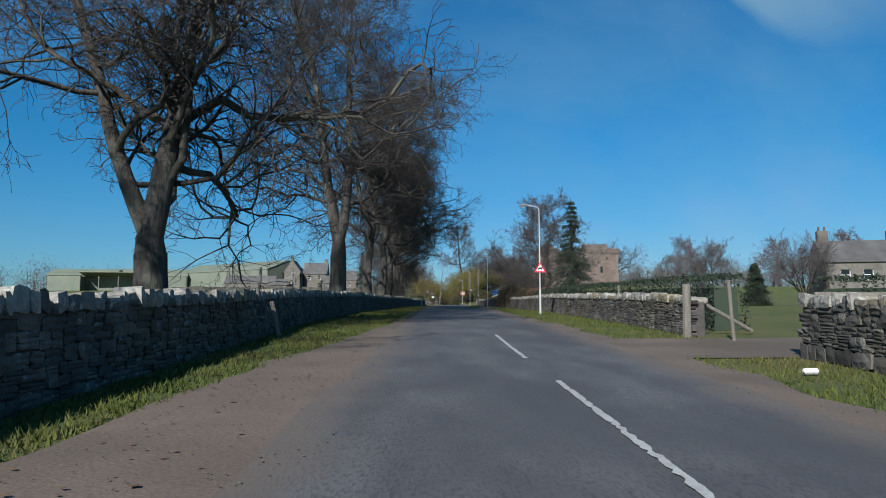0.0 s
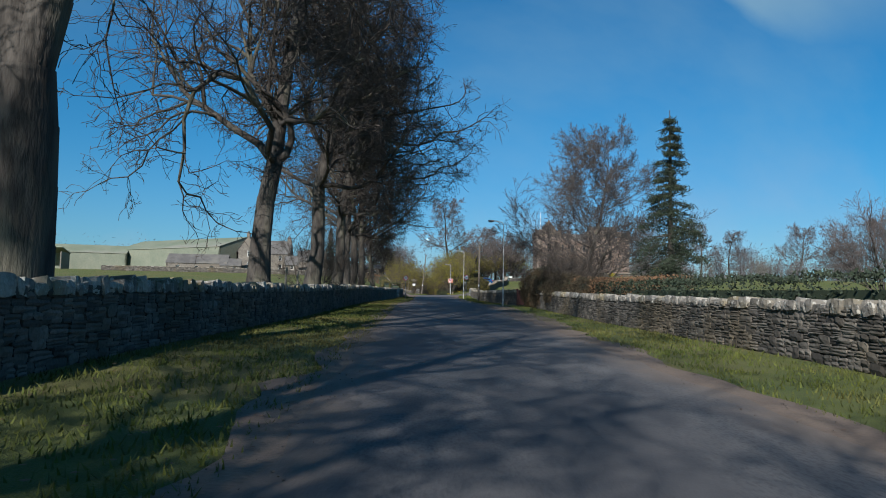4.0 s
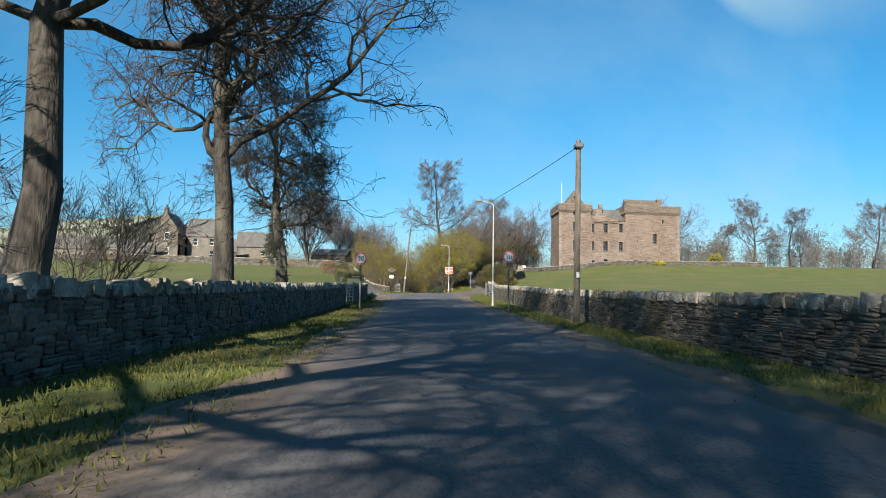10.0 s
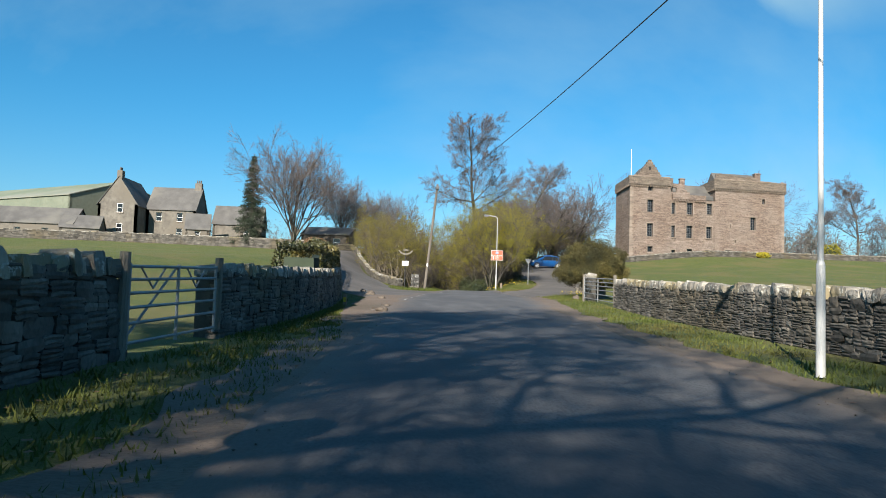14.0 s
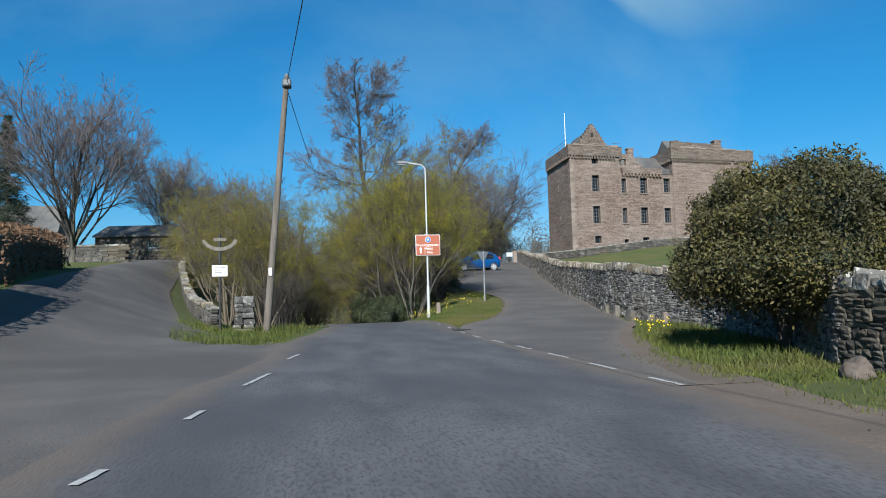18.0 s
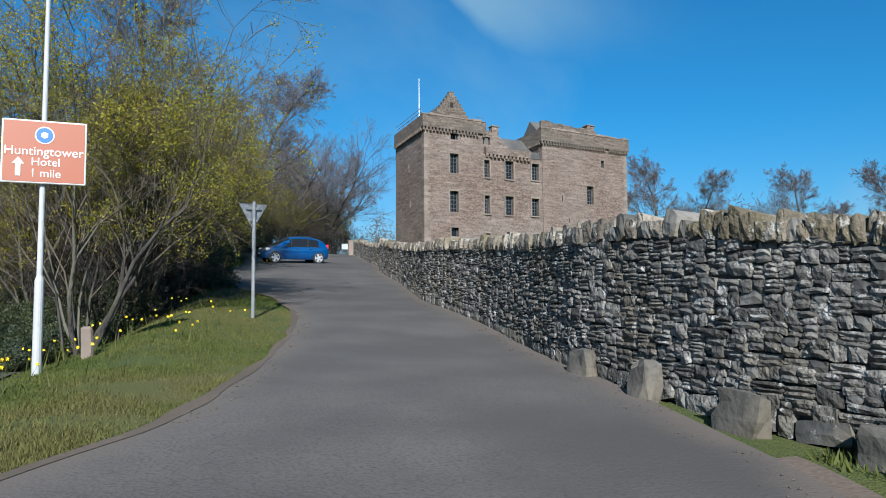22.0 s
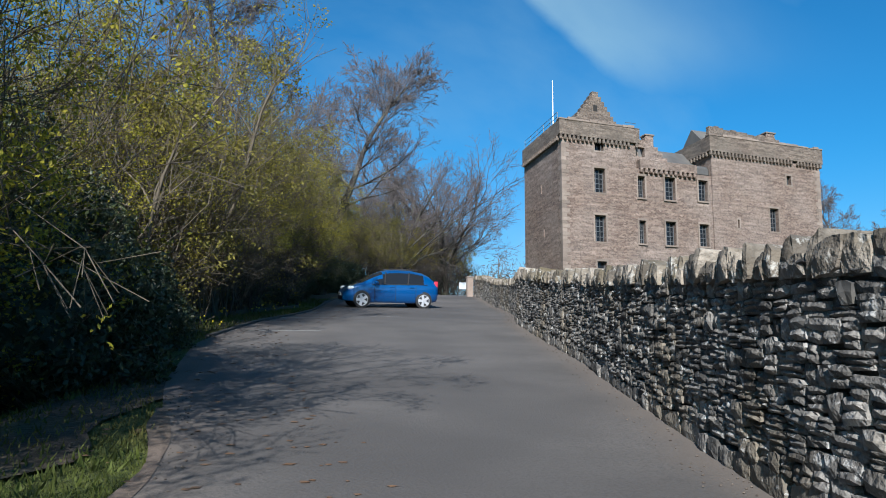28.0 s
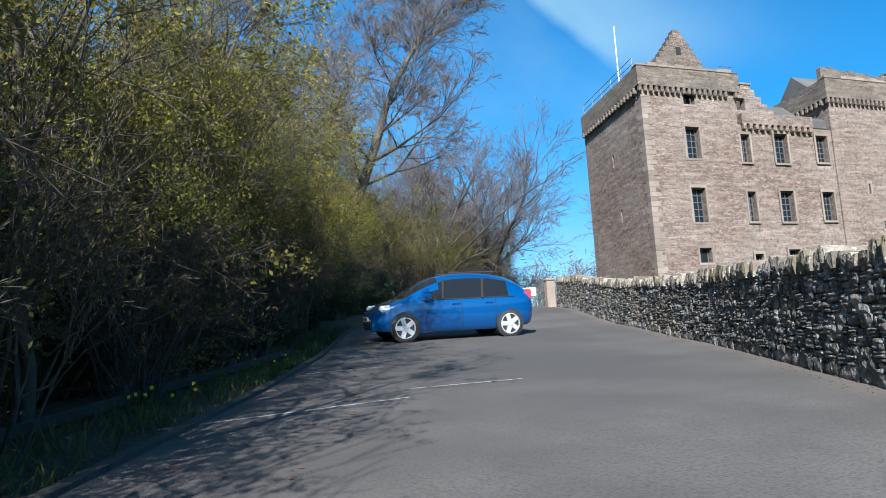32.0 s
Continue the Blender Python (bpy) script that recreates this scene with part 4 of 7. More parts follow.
LB = "tall leafless broadleaf tree with a grey-brown trunk behind the stone wall"


def leader(rnd, p, d, length, r, limbs, start, reach, spec, thick, thin, tips, wobble=0.09, flare=1.0, rise=0.35):
    """A stem that thins to its top, with crooked limbs all the way up from start."""
    n = 12
    nodes = []
    for k in range(n):
        f0, f1 = k / n, (k + 1) / n
        ra, rb = [r * (1 - 0.78 * f) * (1 + (flare - 1) * max(0, 1 - f * 7)) for f in (f0, f1)]
        q = p + d * length / n
        thick.append((p, q, ra, rb, 12 if ra > 0.25 else 9))
        nodes.append((q, d, rb, f1))
        p, d = q, bend(rnd, d + np.array([0, 0, 0.05]), wobble)
    usable = [x for x in nodes if x[3] >= start]
    for c in range(limbs):
        q, dd, rr, f = usable[min(int(len(usable) * (c + rnd.uniform(0.1, 0.9)) / limbs), len(usable) - 1)]
        a = c * 2.4 + rnd.uniform(-0.5, 0.5)
        nd = np.array([np.cos(a), np.sin(a), rise + rnd.uniform(-0.25, 0.5) + 0.7 * max(0, f - 0.5)])
        nd /= np.linalg.norm(nd)
        grow(rnd, q, nd, reach * rnd.uniform(0.6, 1.15) * (1.15 - 0.6 * f), rr * rnd.uniform(LIMB[0], LIMB[1]), 0, spec, thick, thin, tips)
    grow(rnd, p, d, reach * 0.5, r * 0.22, 0, spec, thick, thin, tips)


def old_tree(name, at, seed, r, stems, label, ivy=0.0, twig=None, buds=0, leaf=None, leaf_size=0.05, spec=None, group="avenue trees", bole=0.0, lean=(0, 0)):
    """A big old tree; stems: rows of direction, length, share of the girth, limbs, start of the limbs, reach. A bole of that height carries them."""
    rnd = np.random.RandomState(seed)
    root = thing(name, at, label, "tree", group)
    thick, thin, tips = [], [], []
    p = np.array([0, 0, -0.3])
    if bole:
        d = np.array([lean[0], lean[1], 1.0])
        d /= np.linalg.norm(d)
        for k in range(5):
            q = p + d * (bole + 0.3) / 5
            thick.append((p, q, r * (1.35 - 0.3 * min(1, k / 2.5)), r * (1.35 - 0.3 * min(1, (k + 1) / 2.5)) * (0.8 if k == 4 else 1.0), 14))
            p, d = q, bend(rnd, d, 0.03)
    for way, length, share, limbs, start, reach in stems:
        d = np.array(way, float)
        d /= np.linalg.norm(d)
        leader(rnd, p - d * r * 0.3 * bool(bole), d, length, r * share, limbs, start, reach, spec or BIG, thick, thin, tips, flare=1.0 if bole else 1.35)
    tubes(thick, M_BARK, "trunk", root)
    tubes(thin, twig or M_TWIG, "crown", root, "fine leafless twigs")
    if ivy:
        pts = []
        for s in thick:
            if s[2] > 0.1 and s[0][2] < ivy:
                k = int(60 * s[2] / 0.3) + 6
                t = rnd.rand(k, 1)
                c = s[0] * (1 - t) + s[1] * t
                o = rnd.normal(0, 1, (k, 3))
                o[:, 2] *= 0.4
                o /= np.linalg.norm(o, axis=1, keepdims=True)
                pts.append(c + o * (s[2] * rnd.uniform(0.95, 1.5, (k, 1))))
        leaves_mesh(np.concatenate(pts), 0.08, M_IVY, "ivy", root, rnd, label="dark ivy on the trunk")
    if buds:
        T = np.array(tips)
        B = np.repeat(T, buds, 0) + rnd.normal(0, leaf_size * 2.0, (len(T) * buds, 3))
        leaves_mesh(B, leaf_size, leaf or M_LEAFG, "foliage", root, rnd, label="small opening leaves")
    return root


MIN_R[0] = 0.0105
oak = old_tree("broadleaf_tree", gz(-9.0, 24.5), 11, 0.5, [((-0.45, 0.1, 1.0), 13.5, 0.62, 13, 0.12, 6.8), ((0.14, 0.1, 1.0), 17.0, 0.85, 22, 0.05, 8.2)], "old leafless tree forking low into leaning crooked limbs", bole=2.9)
elm = old_tree("broadleaf_tree", gz(-4.95, 77.3), 12, 0.43, [((0.11, 0.02, 1.0), 21.0, 1.0, 27, 0.3, 8.4)], LB)
ash = old_tree("broadleaf_tree", gz(-5.4, 65.5), 13, 0.44, [((0.07, 0.02, 1.0), 19.5, 1.0, 26, 0.3, 8.0)], LB)
lime = old_tree("broadleaf_tree", gz(-5.9, 49.0), 14, 0.5, [((-0.24, 0.04, 1.0), 17.0, 0.75, 17, 0.12, 8.8), ((0.22, 0.0, 1.0), 17.5, 0.7, 15, 0.16, 9.0)], LB, bole=4.5)
budded = old_tree("budding_tree", gz(-4.2, 132.4), 15, 0.36, [((0.04, 0.04, 1.0), 11.0, 1.0, 17, 0.34, 5.2)], "dark tree with its first small leaves behind the stone wall", ivy=5.0, buds=1, leaf=M_LEAFD, leaf_size=0.042)


def again(ob, x, y, turn, scale):
    c = copy_thing(ob, pose(*gz(x, y), 0, 0, turn))
    c.scale = (scale,) * 3
    return c


# one more where the drive begins, out of view, added to shade the verge
again(ash, -10.6, 7.6, 70, 0.78)
again(elm, -4.85, 90.3, 340, 0.95)
again(ash, -4.9, 99.0, 20, 0.95)
again(elm, -4.9, 106.0, 45, 0.9)
again(ash, -4.9, 122.6, 200, 0.97)

# ---- the castle ----
C_O, C_D = Vector((37.8, 252.65, 0)), Vector((28.6, 4.55, 0)).normalized()
C_ANG = math.atan2(C_D.y, C_D.x)
C_Z = 13.0
castle = thing("castle", (C_O.x, C_O.y, C_Z), "ruddy rubble-stone tower house, two parapeted towers and a lower range", "castle", rz=C_ANG)


def holed(name, u0, u1, z0, z1, d0, d1, holes, material, parent, label=""):
    """A wall slab from u0 to u1 along the front, from depth d0 to d1, with openings (u, z, w, h)."""
    us = sorted({u0, u1, *[a for h in holes for a in (h[0] - h[2] / 2, h[0] + h[2] / 2)]})
    zs = sorted({z0, z1, *[a for h in holes for a in (h[1] - h[3] / 2, h[1] + h[3] / 2)]})

    def solid(i, j):
        if i < 0 or j < 0 or i >= len(us) - 1 or j >= len(zs) - 1:
            return False
        cu, cz = (us[i] + us[i + 1]) / 2, (zs[j] + zs[j + 1]) / 2
        return not any(abs(cu - h[0]) < h[2] / 2 and abs(cz - h[1]) < h[3] / 2 for h in holes)
    v, f = [], []

    def quad(*p):
        b = len(v)
        v.extend(p)
        f.append((b, b + 1, b + 2, b + 3))
    for i in range(len(us) - 1):
        for j in range(len(zs) - 1):
            if not solid(i, j):
                continue
            a, b, c, d = us[i], us[i + 1], zs[j], zs[j + 1]
            quad((a, d0, c), (b, d0, c), (b, d0, d), (a, d0, d))
            quad((b, d1, c), (a, d1, c), (a, d1, d), (b, d1, d))
            if not solid(i - 1, j):
                quad((a, d1, c), (a, d0, c), (a, d0, d), (a, d1, d))
            if not solid(i + 1, j):
                quad((b, d0, c), (b, d1, c), (b, d1, d), (b, d0, d))
            if not solid(i, j - 1):
                quad((a, d1, c), (b, d1, c), (b, d0, c), (a, d0, c))
            if not solid(i, j + 1):
                quad((a, d0, d), (b, d0, d), (b, d1, d), (a, d1, d))
    return mesh_object(name, v, f, material, parent, label)


Z0 = -0.6
T1, T2, T3 = 7.45, 15.7, 29.0
WZ = C_Z
# openings: along, height, width, height
LEFT_T = [(3.7, 25.0 - WZ, 0.9, 1.0), (3.7, 21.95 - WZ, 1.1, 2.1), (3.68, 17.85 - WZ, 1.1, 2.25), (3.75, 14.6 - WZ, 0.95, 0.95)]
MID = [(7.95, 21.75 - WZ, 0.75, 1.9), (7.95, 17.8 - WZ, 0.7, 2.0), (11.0, 21.85 - WZ, 1.15, 2.05), (10.95, 17.85 - WZ, 1.15, 2.1), (14.65, 21.95 - WZ, 1.05, 1.9), (14.6, 17.9 - WZ, 1.05, 2.0), (8.0, 14.3 - WZ, 0.7, 0.7), (11.0, 14.5 - WZ, 1.0, 0.85), (14.4, 14.45 - WZ, 0.9, 0.8)]
RIGHT_T = [(25.0, 23.8 - WZ, 0.6, 0.9), (22.95, 19.85 - WZ, 1.05, 2.2), (18.6, 19.2 - WZ, 0.22, 0.75), (19.6, 16.6 - WZ, 0.2, 0.6), (22.9, 14.2 - WZ, 0.7, 0.9), (25.3, 14.1 - WZ, 0.6, 0.6), (18.3, 14.6 - WZ, 1.2, 0.9)]
holed("tower_front_wall", 0, T1, Z0, 25.5 - WZ, 0, 1.0, LEFT_T, M_CASTLE, castle)
holed("range_front_wall", T1, T2, Z0, 23.4 - WZ, 0.12, 1.0, MID, M_CASTLE, castle)
holed("tower_front_wall", T2, T3, Z0, 25.5 - WZ, 0.0, 1.0, RIGHT_T, M_CASTLE, castle)


def side_wall(u0, u1, z1, d0, d1, holes=()):
    """A slab that runs back; openings as (depth, height, width, height)."""
    ob = holed("side_wall", d0, d1, Z0, z1, 0, u1 - u0, holes, M_CASTLE, castle)
    ob.rotation_euler = (0, 0, radians(90))
    ob.location = (u1, 0, 0)
    return ob


side_wall(0, 1.0, 25.5 - WZ, 1.0, 9.4, [(5.2, 22.0 - WZ, 0.3, 0.9), (4.6, 18.0 - WZ, 0.3, 0.9)])
side_wall(T1 - 1.0, T1, 25.5 - WZ, 1.0, 9.4)
side_wall(T2, T2 + 1.0, 25.5 - WZ, 1.0, 9.4)
side_wall(T3 - 1.0, T3, 25.5 - WZ, 1.0, 9.4)
part("rear_wall", boxed((0, 9.4, Z0), (T1, 10.2, 25.5 - WZ)), M_CASTLE, castle)
part("rear_wall", boxed((T1, 8.2, Z0), (T2, 9.0, 23.4 - WZ)), M_CASTLE, castle)
part("rear_wall", boxed((T2, 9.4, Z0), (T3, 10.2, 25.5 - WZ)), M_CASTLE, castle)


def parapet(u0, u1, d1, z, top, corbels=True):
    """A corbelled course and the parapet that it carries, on the front and the two sides."""
    bm = bmesh.new()
    o = 0.28
    rndp = random.Random(int(u0 * 10))
    box(bm, (u0 - o, -o, z), (u1 + o, 0.35, top))
    box(bm, (u0 - o, 0.352, z), (u0 + 0.35, d1, top))
    box(bm, (u1 - 0.35, 0.352, z), (u1 + o, d1, top))
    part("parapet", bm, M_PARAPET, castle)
    k = u0 - o + 0.05
    while k < u1 + o - 0.2:
        # some brackets are worn away
        if rndp.random() < 0.93:
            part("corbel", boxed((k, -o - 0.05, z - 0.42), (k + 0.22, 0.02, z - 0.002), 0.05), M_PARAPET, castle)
        k += 0.42
    k = 0.3
    while k < d1:
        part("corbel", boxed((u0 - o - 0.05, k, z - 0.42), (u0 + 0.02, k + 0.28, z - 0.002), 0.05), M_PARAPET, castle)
        k += 0.52
    k = u0 - o - 0.04
    while k < u1 + o:
        w = rndp.uniform(0.5, 0.9)
        part("coping_stone", boxed((k, -o - 0.06, top), (min(k + w, u1 + o + 0.04), 0.4, top + rndp.uniform(0.06, 0.3)), 0.03), M_QUOIN, castle)
        k += w + 0.01


parapet(0, T1, 10.0, 25.5 - WZ, 26.75 - WZ)
parapet(T2, T3, 10.0, 25.7 - WZ, 27.1 - WZ)
# the lower range: corbels and a plain parapet, roof behind
bm = bmesh.new()
box(bm, (T1 + 0.3, -0.18, 23.4 - WZ), (13.9, 0.5, 24.15 - WZ))
part("parapet", bm, M_CASTLE, castle)
k = T1 + 0.35
while k < 13.7:
    part("corbel", boxed((k, -0.24, 23.0 - WZ), (k + 0.28, 0.14, 23.398 - WZ), 0.05), M_CASTLE, castle)
    k += 0.52


def crowstep_gable(name, uc, half, z0, z1, d0, d1, steps, parent):
    """A stepped gable wall."""
    bm = bmesh.new()
    for s in range(steps):
        a = half * (1 - s / steps)
        za, zb = z0 + (z1 - z0) * s / steps, z0 + (z1 - z0) * (s + 1) / steps
        box(bm, (uc - a, d0, za), (uc + a, d1, zb + 0.001))
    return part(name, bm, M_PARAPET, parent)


def roof_prism(name, u0, u1, d0, d1, z0, z1, along_u, parent, material=None):
    v = [(u0, d0, z0), (u1, d0, z0), (u1, d1, z0), (u0, d1, z0)]
    if along_u:
        dm = (d0 + d1) / 2
        v += [(u0, dm, z1), (u1, dm, z1)]
        f = [(0, 1, 5, 4), (2, 3, 4, 5), (0, 4, 3), (1, 2, 5), (3, 2, 1, 0)]
    else:
        um = (u0 + u1) / 2
        v += [(um, d0, z1), (um, d1, z1)]
        f = [(3, 0, 4, 5), (1, 2, 5, 4), (0, 1, 4), (2, 3, 5), (3, 2, 1, 0)]
    return mesh_object(name, v, f, material or M_SLATE, parent)


crowstep_gable("cap_house_gable", 3.75, 2.75, 26.3 - WZ, 29.95 - WZ, 0.75, 1.35, 9, castle)
roof_prism("cap_house_roof", 1.25, 6.25, 1.352, 8.6, 26.4 - WZ, 29.5 - WZ, False, castle)
part("cap_house_window", boxed((3.55, 0.73, 28.2 - WZ), (3.95, 0.76, 28.75 - WZ)), M_DARKVOID, castle)
part("roof_platform", boxed((0.36, 0.36, 25.5 - WZ), (T1 - 0.36, 9.6, 26.3 - WZ)), M_SLATE, castle)
# attic wall with its small window, stepping down
holed("attic_wall", T1 + 0.02, 9.6, 23.4 - WZ, 26.1 - WZ, 0.52, 1.1, [(8.3, 25.0 - WZ, 0.75, 0.85)], M_CASTLE, castle)
for k, (u, z) in enumerate(((9.6, 25.6), (10.1, 25.1), (10.6, 24.7))):
    part("step_stone", boxed((u, 0.52, 23.4 - WZ), (u + 0.5, 1.1, z - WZ)), M_CASTLE, castle)
part("chimney_stack", boxed((10.0, 2.6, 24.0 - WZ), (10.9, 3.5, 27.3 - WZ), 0.04), M_CASTLE, castle)
part("chimney_cap", boxed((9.92, 2.52, 27.3 - WZ), (10.98, 3.58, 27.45 - WZ), 0.03), M_QUOIN, castle)
roof_prism("range_roof", T1, T2, 1.0, 8.2, 23.6 - WZ, 26.6 - WZ, True, castle)
# roof of the far tower, flat at the top, and its chimney
roof_prism("tower_roof", T2 + 1.0, T3 - 3.4, 1.0, 8.4, 26.0 - WZ, 29.2 - WZ, True, castle)
rr2 = random.Random(9)
u = T2 + 0.3
while u < T3 - 4.6:
    w = rr2.uniform(0.5, 0.9)
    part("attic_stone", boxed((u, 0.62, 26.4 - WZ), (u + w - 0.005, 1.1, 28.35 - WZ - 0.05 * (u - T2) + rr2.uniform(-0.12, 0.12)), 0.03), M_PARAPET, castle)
    u += w
part("chimney_stack", boxed((24.3, 2.2, 26.2 - WZ), (25.4, 3.3, 29.0 - WZ), 0.04), M_CASTLE, castle)
part("chimney_cap", boxed((24.2, 2.1, 29.0 - WZ), (25.5, 3.4, 29.15 - WZ), 0.03), M_QUOIN, castle)
part("roof_slope", boxed((13.9, 0.14, 23.2 - WZ), (T2 - 0.02, 2.2, 24.3 - WZ), 0.3), M_SLATE, castle)


def castle_window(u, z, w, h, bars=True):
    win = new("window")
    win.parent = castle
    win.location = (u, 0.42, z)
    part("pane", boxed((-w / 2, 0.03, -h / 2), (w / 2, 0.06, h / 2)), M_GLASS, win)
    bm = bmesh.new()
    if bars and h > 1.2:
        n = 3
        for k in range(1, n):
            x = -w / 2 + w * k / n
            box(bm, (x - 0.02, -0.02, -h / 2), (x + 0.02, 0.02, h / 2))
        for k in range(1, 5):
            y = -h / 2 + h * k / 5
            box(bm, (-w / 2, -0.018, y - 0.02), (w / 2, 0.018, y + 0.02))
    for zb in (-h / 2, h / 2 - 0.05):
        box(bm, (-w / 2, -0.029, zb), (w / 2, 0.027, zb + 0.05))
    box(bm, (-w / 2, -0.03, -h / 2), (-w / 2 + 0.05, 0.028, h / 2))
    box(bm, (w / 2 - 0.05, -0.03, -h / 2), (w / 2, 0.028, h / 2))
    part("frame", bm, M_DARKPOST, win)
    # dressed jambs, sill and lintel, a little proud of the wall
    for side in (-1, 1):
        x0 = side * w / 2 + (0 if side > 0 else -0.13)
        part("jamb", boxed((x0, -0.435, -h / 2), (x0 + 0.13, -0.38, h / 2)), M_QUOIN, win)
    part("sill", boxed((-w / 2 - 0.12, -0.445, -h / 2 - 0.14), (w / 2 + 0.12, -0.38, -h / 2)), M_QUOIN, win)
    part("lintel", boxed((-w / 2 - 0.14, -0.44, h / 2), (w / 2 + 0.14, -0.38, h / 2 + 0.2)), M_QUOIN, win)


for u, z, w, h in LEFT_T + MID + RIGHT_T:
    castle_window(u, z, w, h)
# quoins at the corners
for u in (0, T3):
    k, z = 0, Z0
    rq = random.Random(5)
    while z < 25.0 - WZ:
        hh = rq.uniform(0.28, 0.4)
        w = 0.7 if k % 2 else 0.42
        lo = -0.03 if u == 0 else T3 - w
        hi = w if u == 0 else T3 + 0.03
        part("quoin", boxed((lo, -0.03, z), (hi, 0.7 if not k % 2 else 0.42, z + hh - 0.015)), M_QUOIN, castle)
        z += hh
        k += 1
bm = bmesh.new()
rod(bm, (-2.6 + 4.6, 7.0, 26.0 - WZ), (-2.6 + 4.6, 7.0, 33.0 - WZ), 0.07, 0.04, 8)
part("flagpole", bm, M_WHITE, castle, "bare white flagpole")
# railing on the wall walk
bm = bmesh.new()
for k in range(6):
    rod(bm, (-0.1, 0.6 + 1.8 * k, 26.7 - WZ), (-0.1, 0.6 + 1.8 * k, 27.6 - WZ), 0.03, sides=6)
for zz in (27.2, 27.6):
    rod(bm, (-0.1, 0.6, zz - WZ), (-0.1, 9.6, zz - WZ), 0.025, sides=6)
part("railing", bm, M_DARKPOST, castle, "thin dark metal railing")
bm = bmesh.new()
rod(bm, (6.4, -0.05, 27.3 - WZ), (7.5, -0.05, 27.3 - WZ), 0.025, sides=6)
part("railing", bm, M_DARKPOST, castle, "thin dark metal railing")

# the ground plan is not square: the side walls slant
for ob in castle.children:
    if ob.data is None:
        continue
    inv = ob.matrix_basis.inverted()
    for v in ob.data.vertices:
        p = ob.matrix_basis @ v.co
        p.x += 0.2 * p.y
        v.co = inv @ p

# ---- street lamps, signs, poles ----
def street_lamp(x, y, z, head_x, label):
    root = thing("street_lamp", (x, y, z), label, "street lamp", "street lamps")
    bm = bmesh.new()
    rod(bm, (0, 0, -0.2), (0, 0, 1.25), 0.062, 0.058, 14)
    rod(bm, (0, 0, 1.25), (0, 0, 1.32), 0.058, 0.038, 14)
    part("post_base", bm, M_LAMPPOST, root, smooth=False)
    bm = bmesh.new()
    rod(bm, (0, 0, 1.3), (0, 0, 5.7), 0.038, 0.028, 12)
    pts = [Vector((0, 0, 5.7)), Vector((0, 0, 5.85))]
    for k in range(1, 7):
        a = k / 6 * math.pi / 2
        pts.append(Vector((-0.3 * (1 - math.cos(a)), 0, 5.85 + 0.25 * math.sin(a))))
    pts.append(Vector((-head_x, 0, 6.16)))
    for a, b in zip(pts, pts[1:]):
        rod(bm, a, b, 0.028, 0.026, 10)
    part("column", bm, M_LAMPPOST, root)
    bm = bmesh.new()
    box(bm, (-head_x - 0.42, -0.09, 6.1), (-head_x + 0.06, 0.09, 6.22), 0.04)
    part("lantern", bm, M_BACK, root, "grey lamp head")
    bm = bmesh.new()
    box(bm, (-head_x - 0.38, -0.07, 6.05), (-head_x - 0.06, 0.07, 6.098), 0.02)
    part("lens", bm, M_GALV, root)
    root.scale = (1, 1, 1.035)
    return root


LL = "slim pale-grey street lamp with a curved arm over the road"
lamp_1 = street_lamp(6.69, 44.18, 2.0, 0.75, "pale street lamp that carries a red warning triangle")
street_lamp(7.45, 91.77, 3.28, 0.75, LL + "")
street_lamp(8.0, 138.89, 4.75, 0.75, LL)
lamp_4 = street_lamp(9.2, 192.09, 6.1, 0.75, "pale street lamp that carries a brown direction sign")


def ring_plate(bm, r, thick, y, sides=40):
    disc(bm, (0, y, 0), r, thick, sides)
    return bm


def speed_sign(x, y, z, head, tilt):
    root = thing("speed_sign", (x, y, z), "round red-ringed white speed sign on a dark grey post", "road sign", "speed signs", rz=tilt)
    part("post", rod(bmesh.new(), (0, 0.06, -0.3), (0, 0.06, head + 0.3), 0.045, sides=12), M_DARKPOST, root)
    h = new("disc")
    h.parent, h.location = root, (0, 0, head)
    part("backing", ring_plate(bmesh.new(), 0.325, 0.03, 0.005), M_BACK, h)
    part("red_ring", ring_plate(bmesh.new(), 0.3, 0.012, -0.016), M_RED, h)
    part("white_face", ring_plate(bmesh.new(), 0.235, 0.008, -0.023), M_WHITE, h)
    writing("numerals", "30", 0.36, (0, -0.03, -0.01), M_BLACK, h, "black numerals 30")
    for zz in (-0.15, 0.15):
        part("clip", boxed((-0.06, 0.02, zz - 0.02), (0.06, 0.12, zz + 0.02)), M_BACK, h)
    return root


speed_sign(0.1, 130.57, float(land(0.1, 130.57)), 6.89 - float(land(0.1, 130.57)), radians(8))
speed_sign(7.74, 130.83, float(land(7.74, 130.8)), 7.12 - float(land(7.74, 130.8)), radians(-6))

# warning triangle on the first lamp
tri_root = thing("warning_sign", (6.69, 44.1, 2.0 + 2.55), "red-bordered white warning triangle clipped to a lamp post", "road sign")


def prism(bm, pts, y0, y1):
    lo = [bm.verts.new((x, y0, z)) for x, z in pts]
    hi = [bm.verts.new((x, y1, z)) for x, z in pts]
    bm.faces.new(lo)
    bm.faces.new(list(reversed(hi)))
    for k in range(len(pts)):
        j = (k + 1) % len(pts)
        bm.faces.new((lo[j], lo[k], hi[k], hi[j]))
    bmesh.ops.recalc_face_normals(bm, faces=bm.faces)
    return bm


def triangle(s):
    return [(-s, -s * 0.58), (s, -s * 0.58), (0, s * 1.15)]


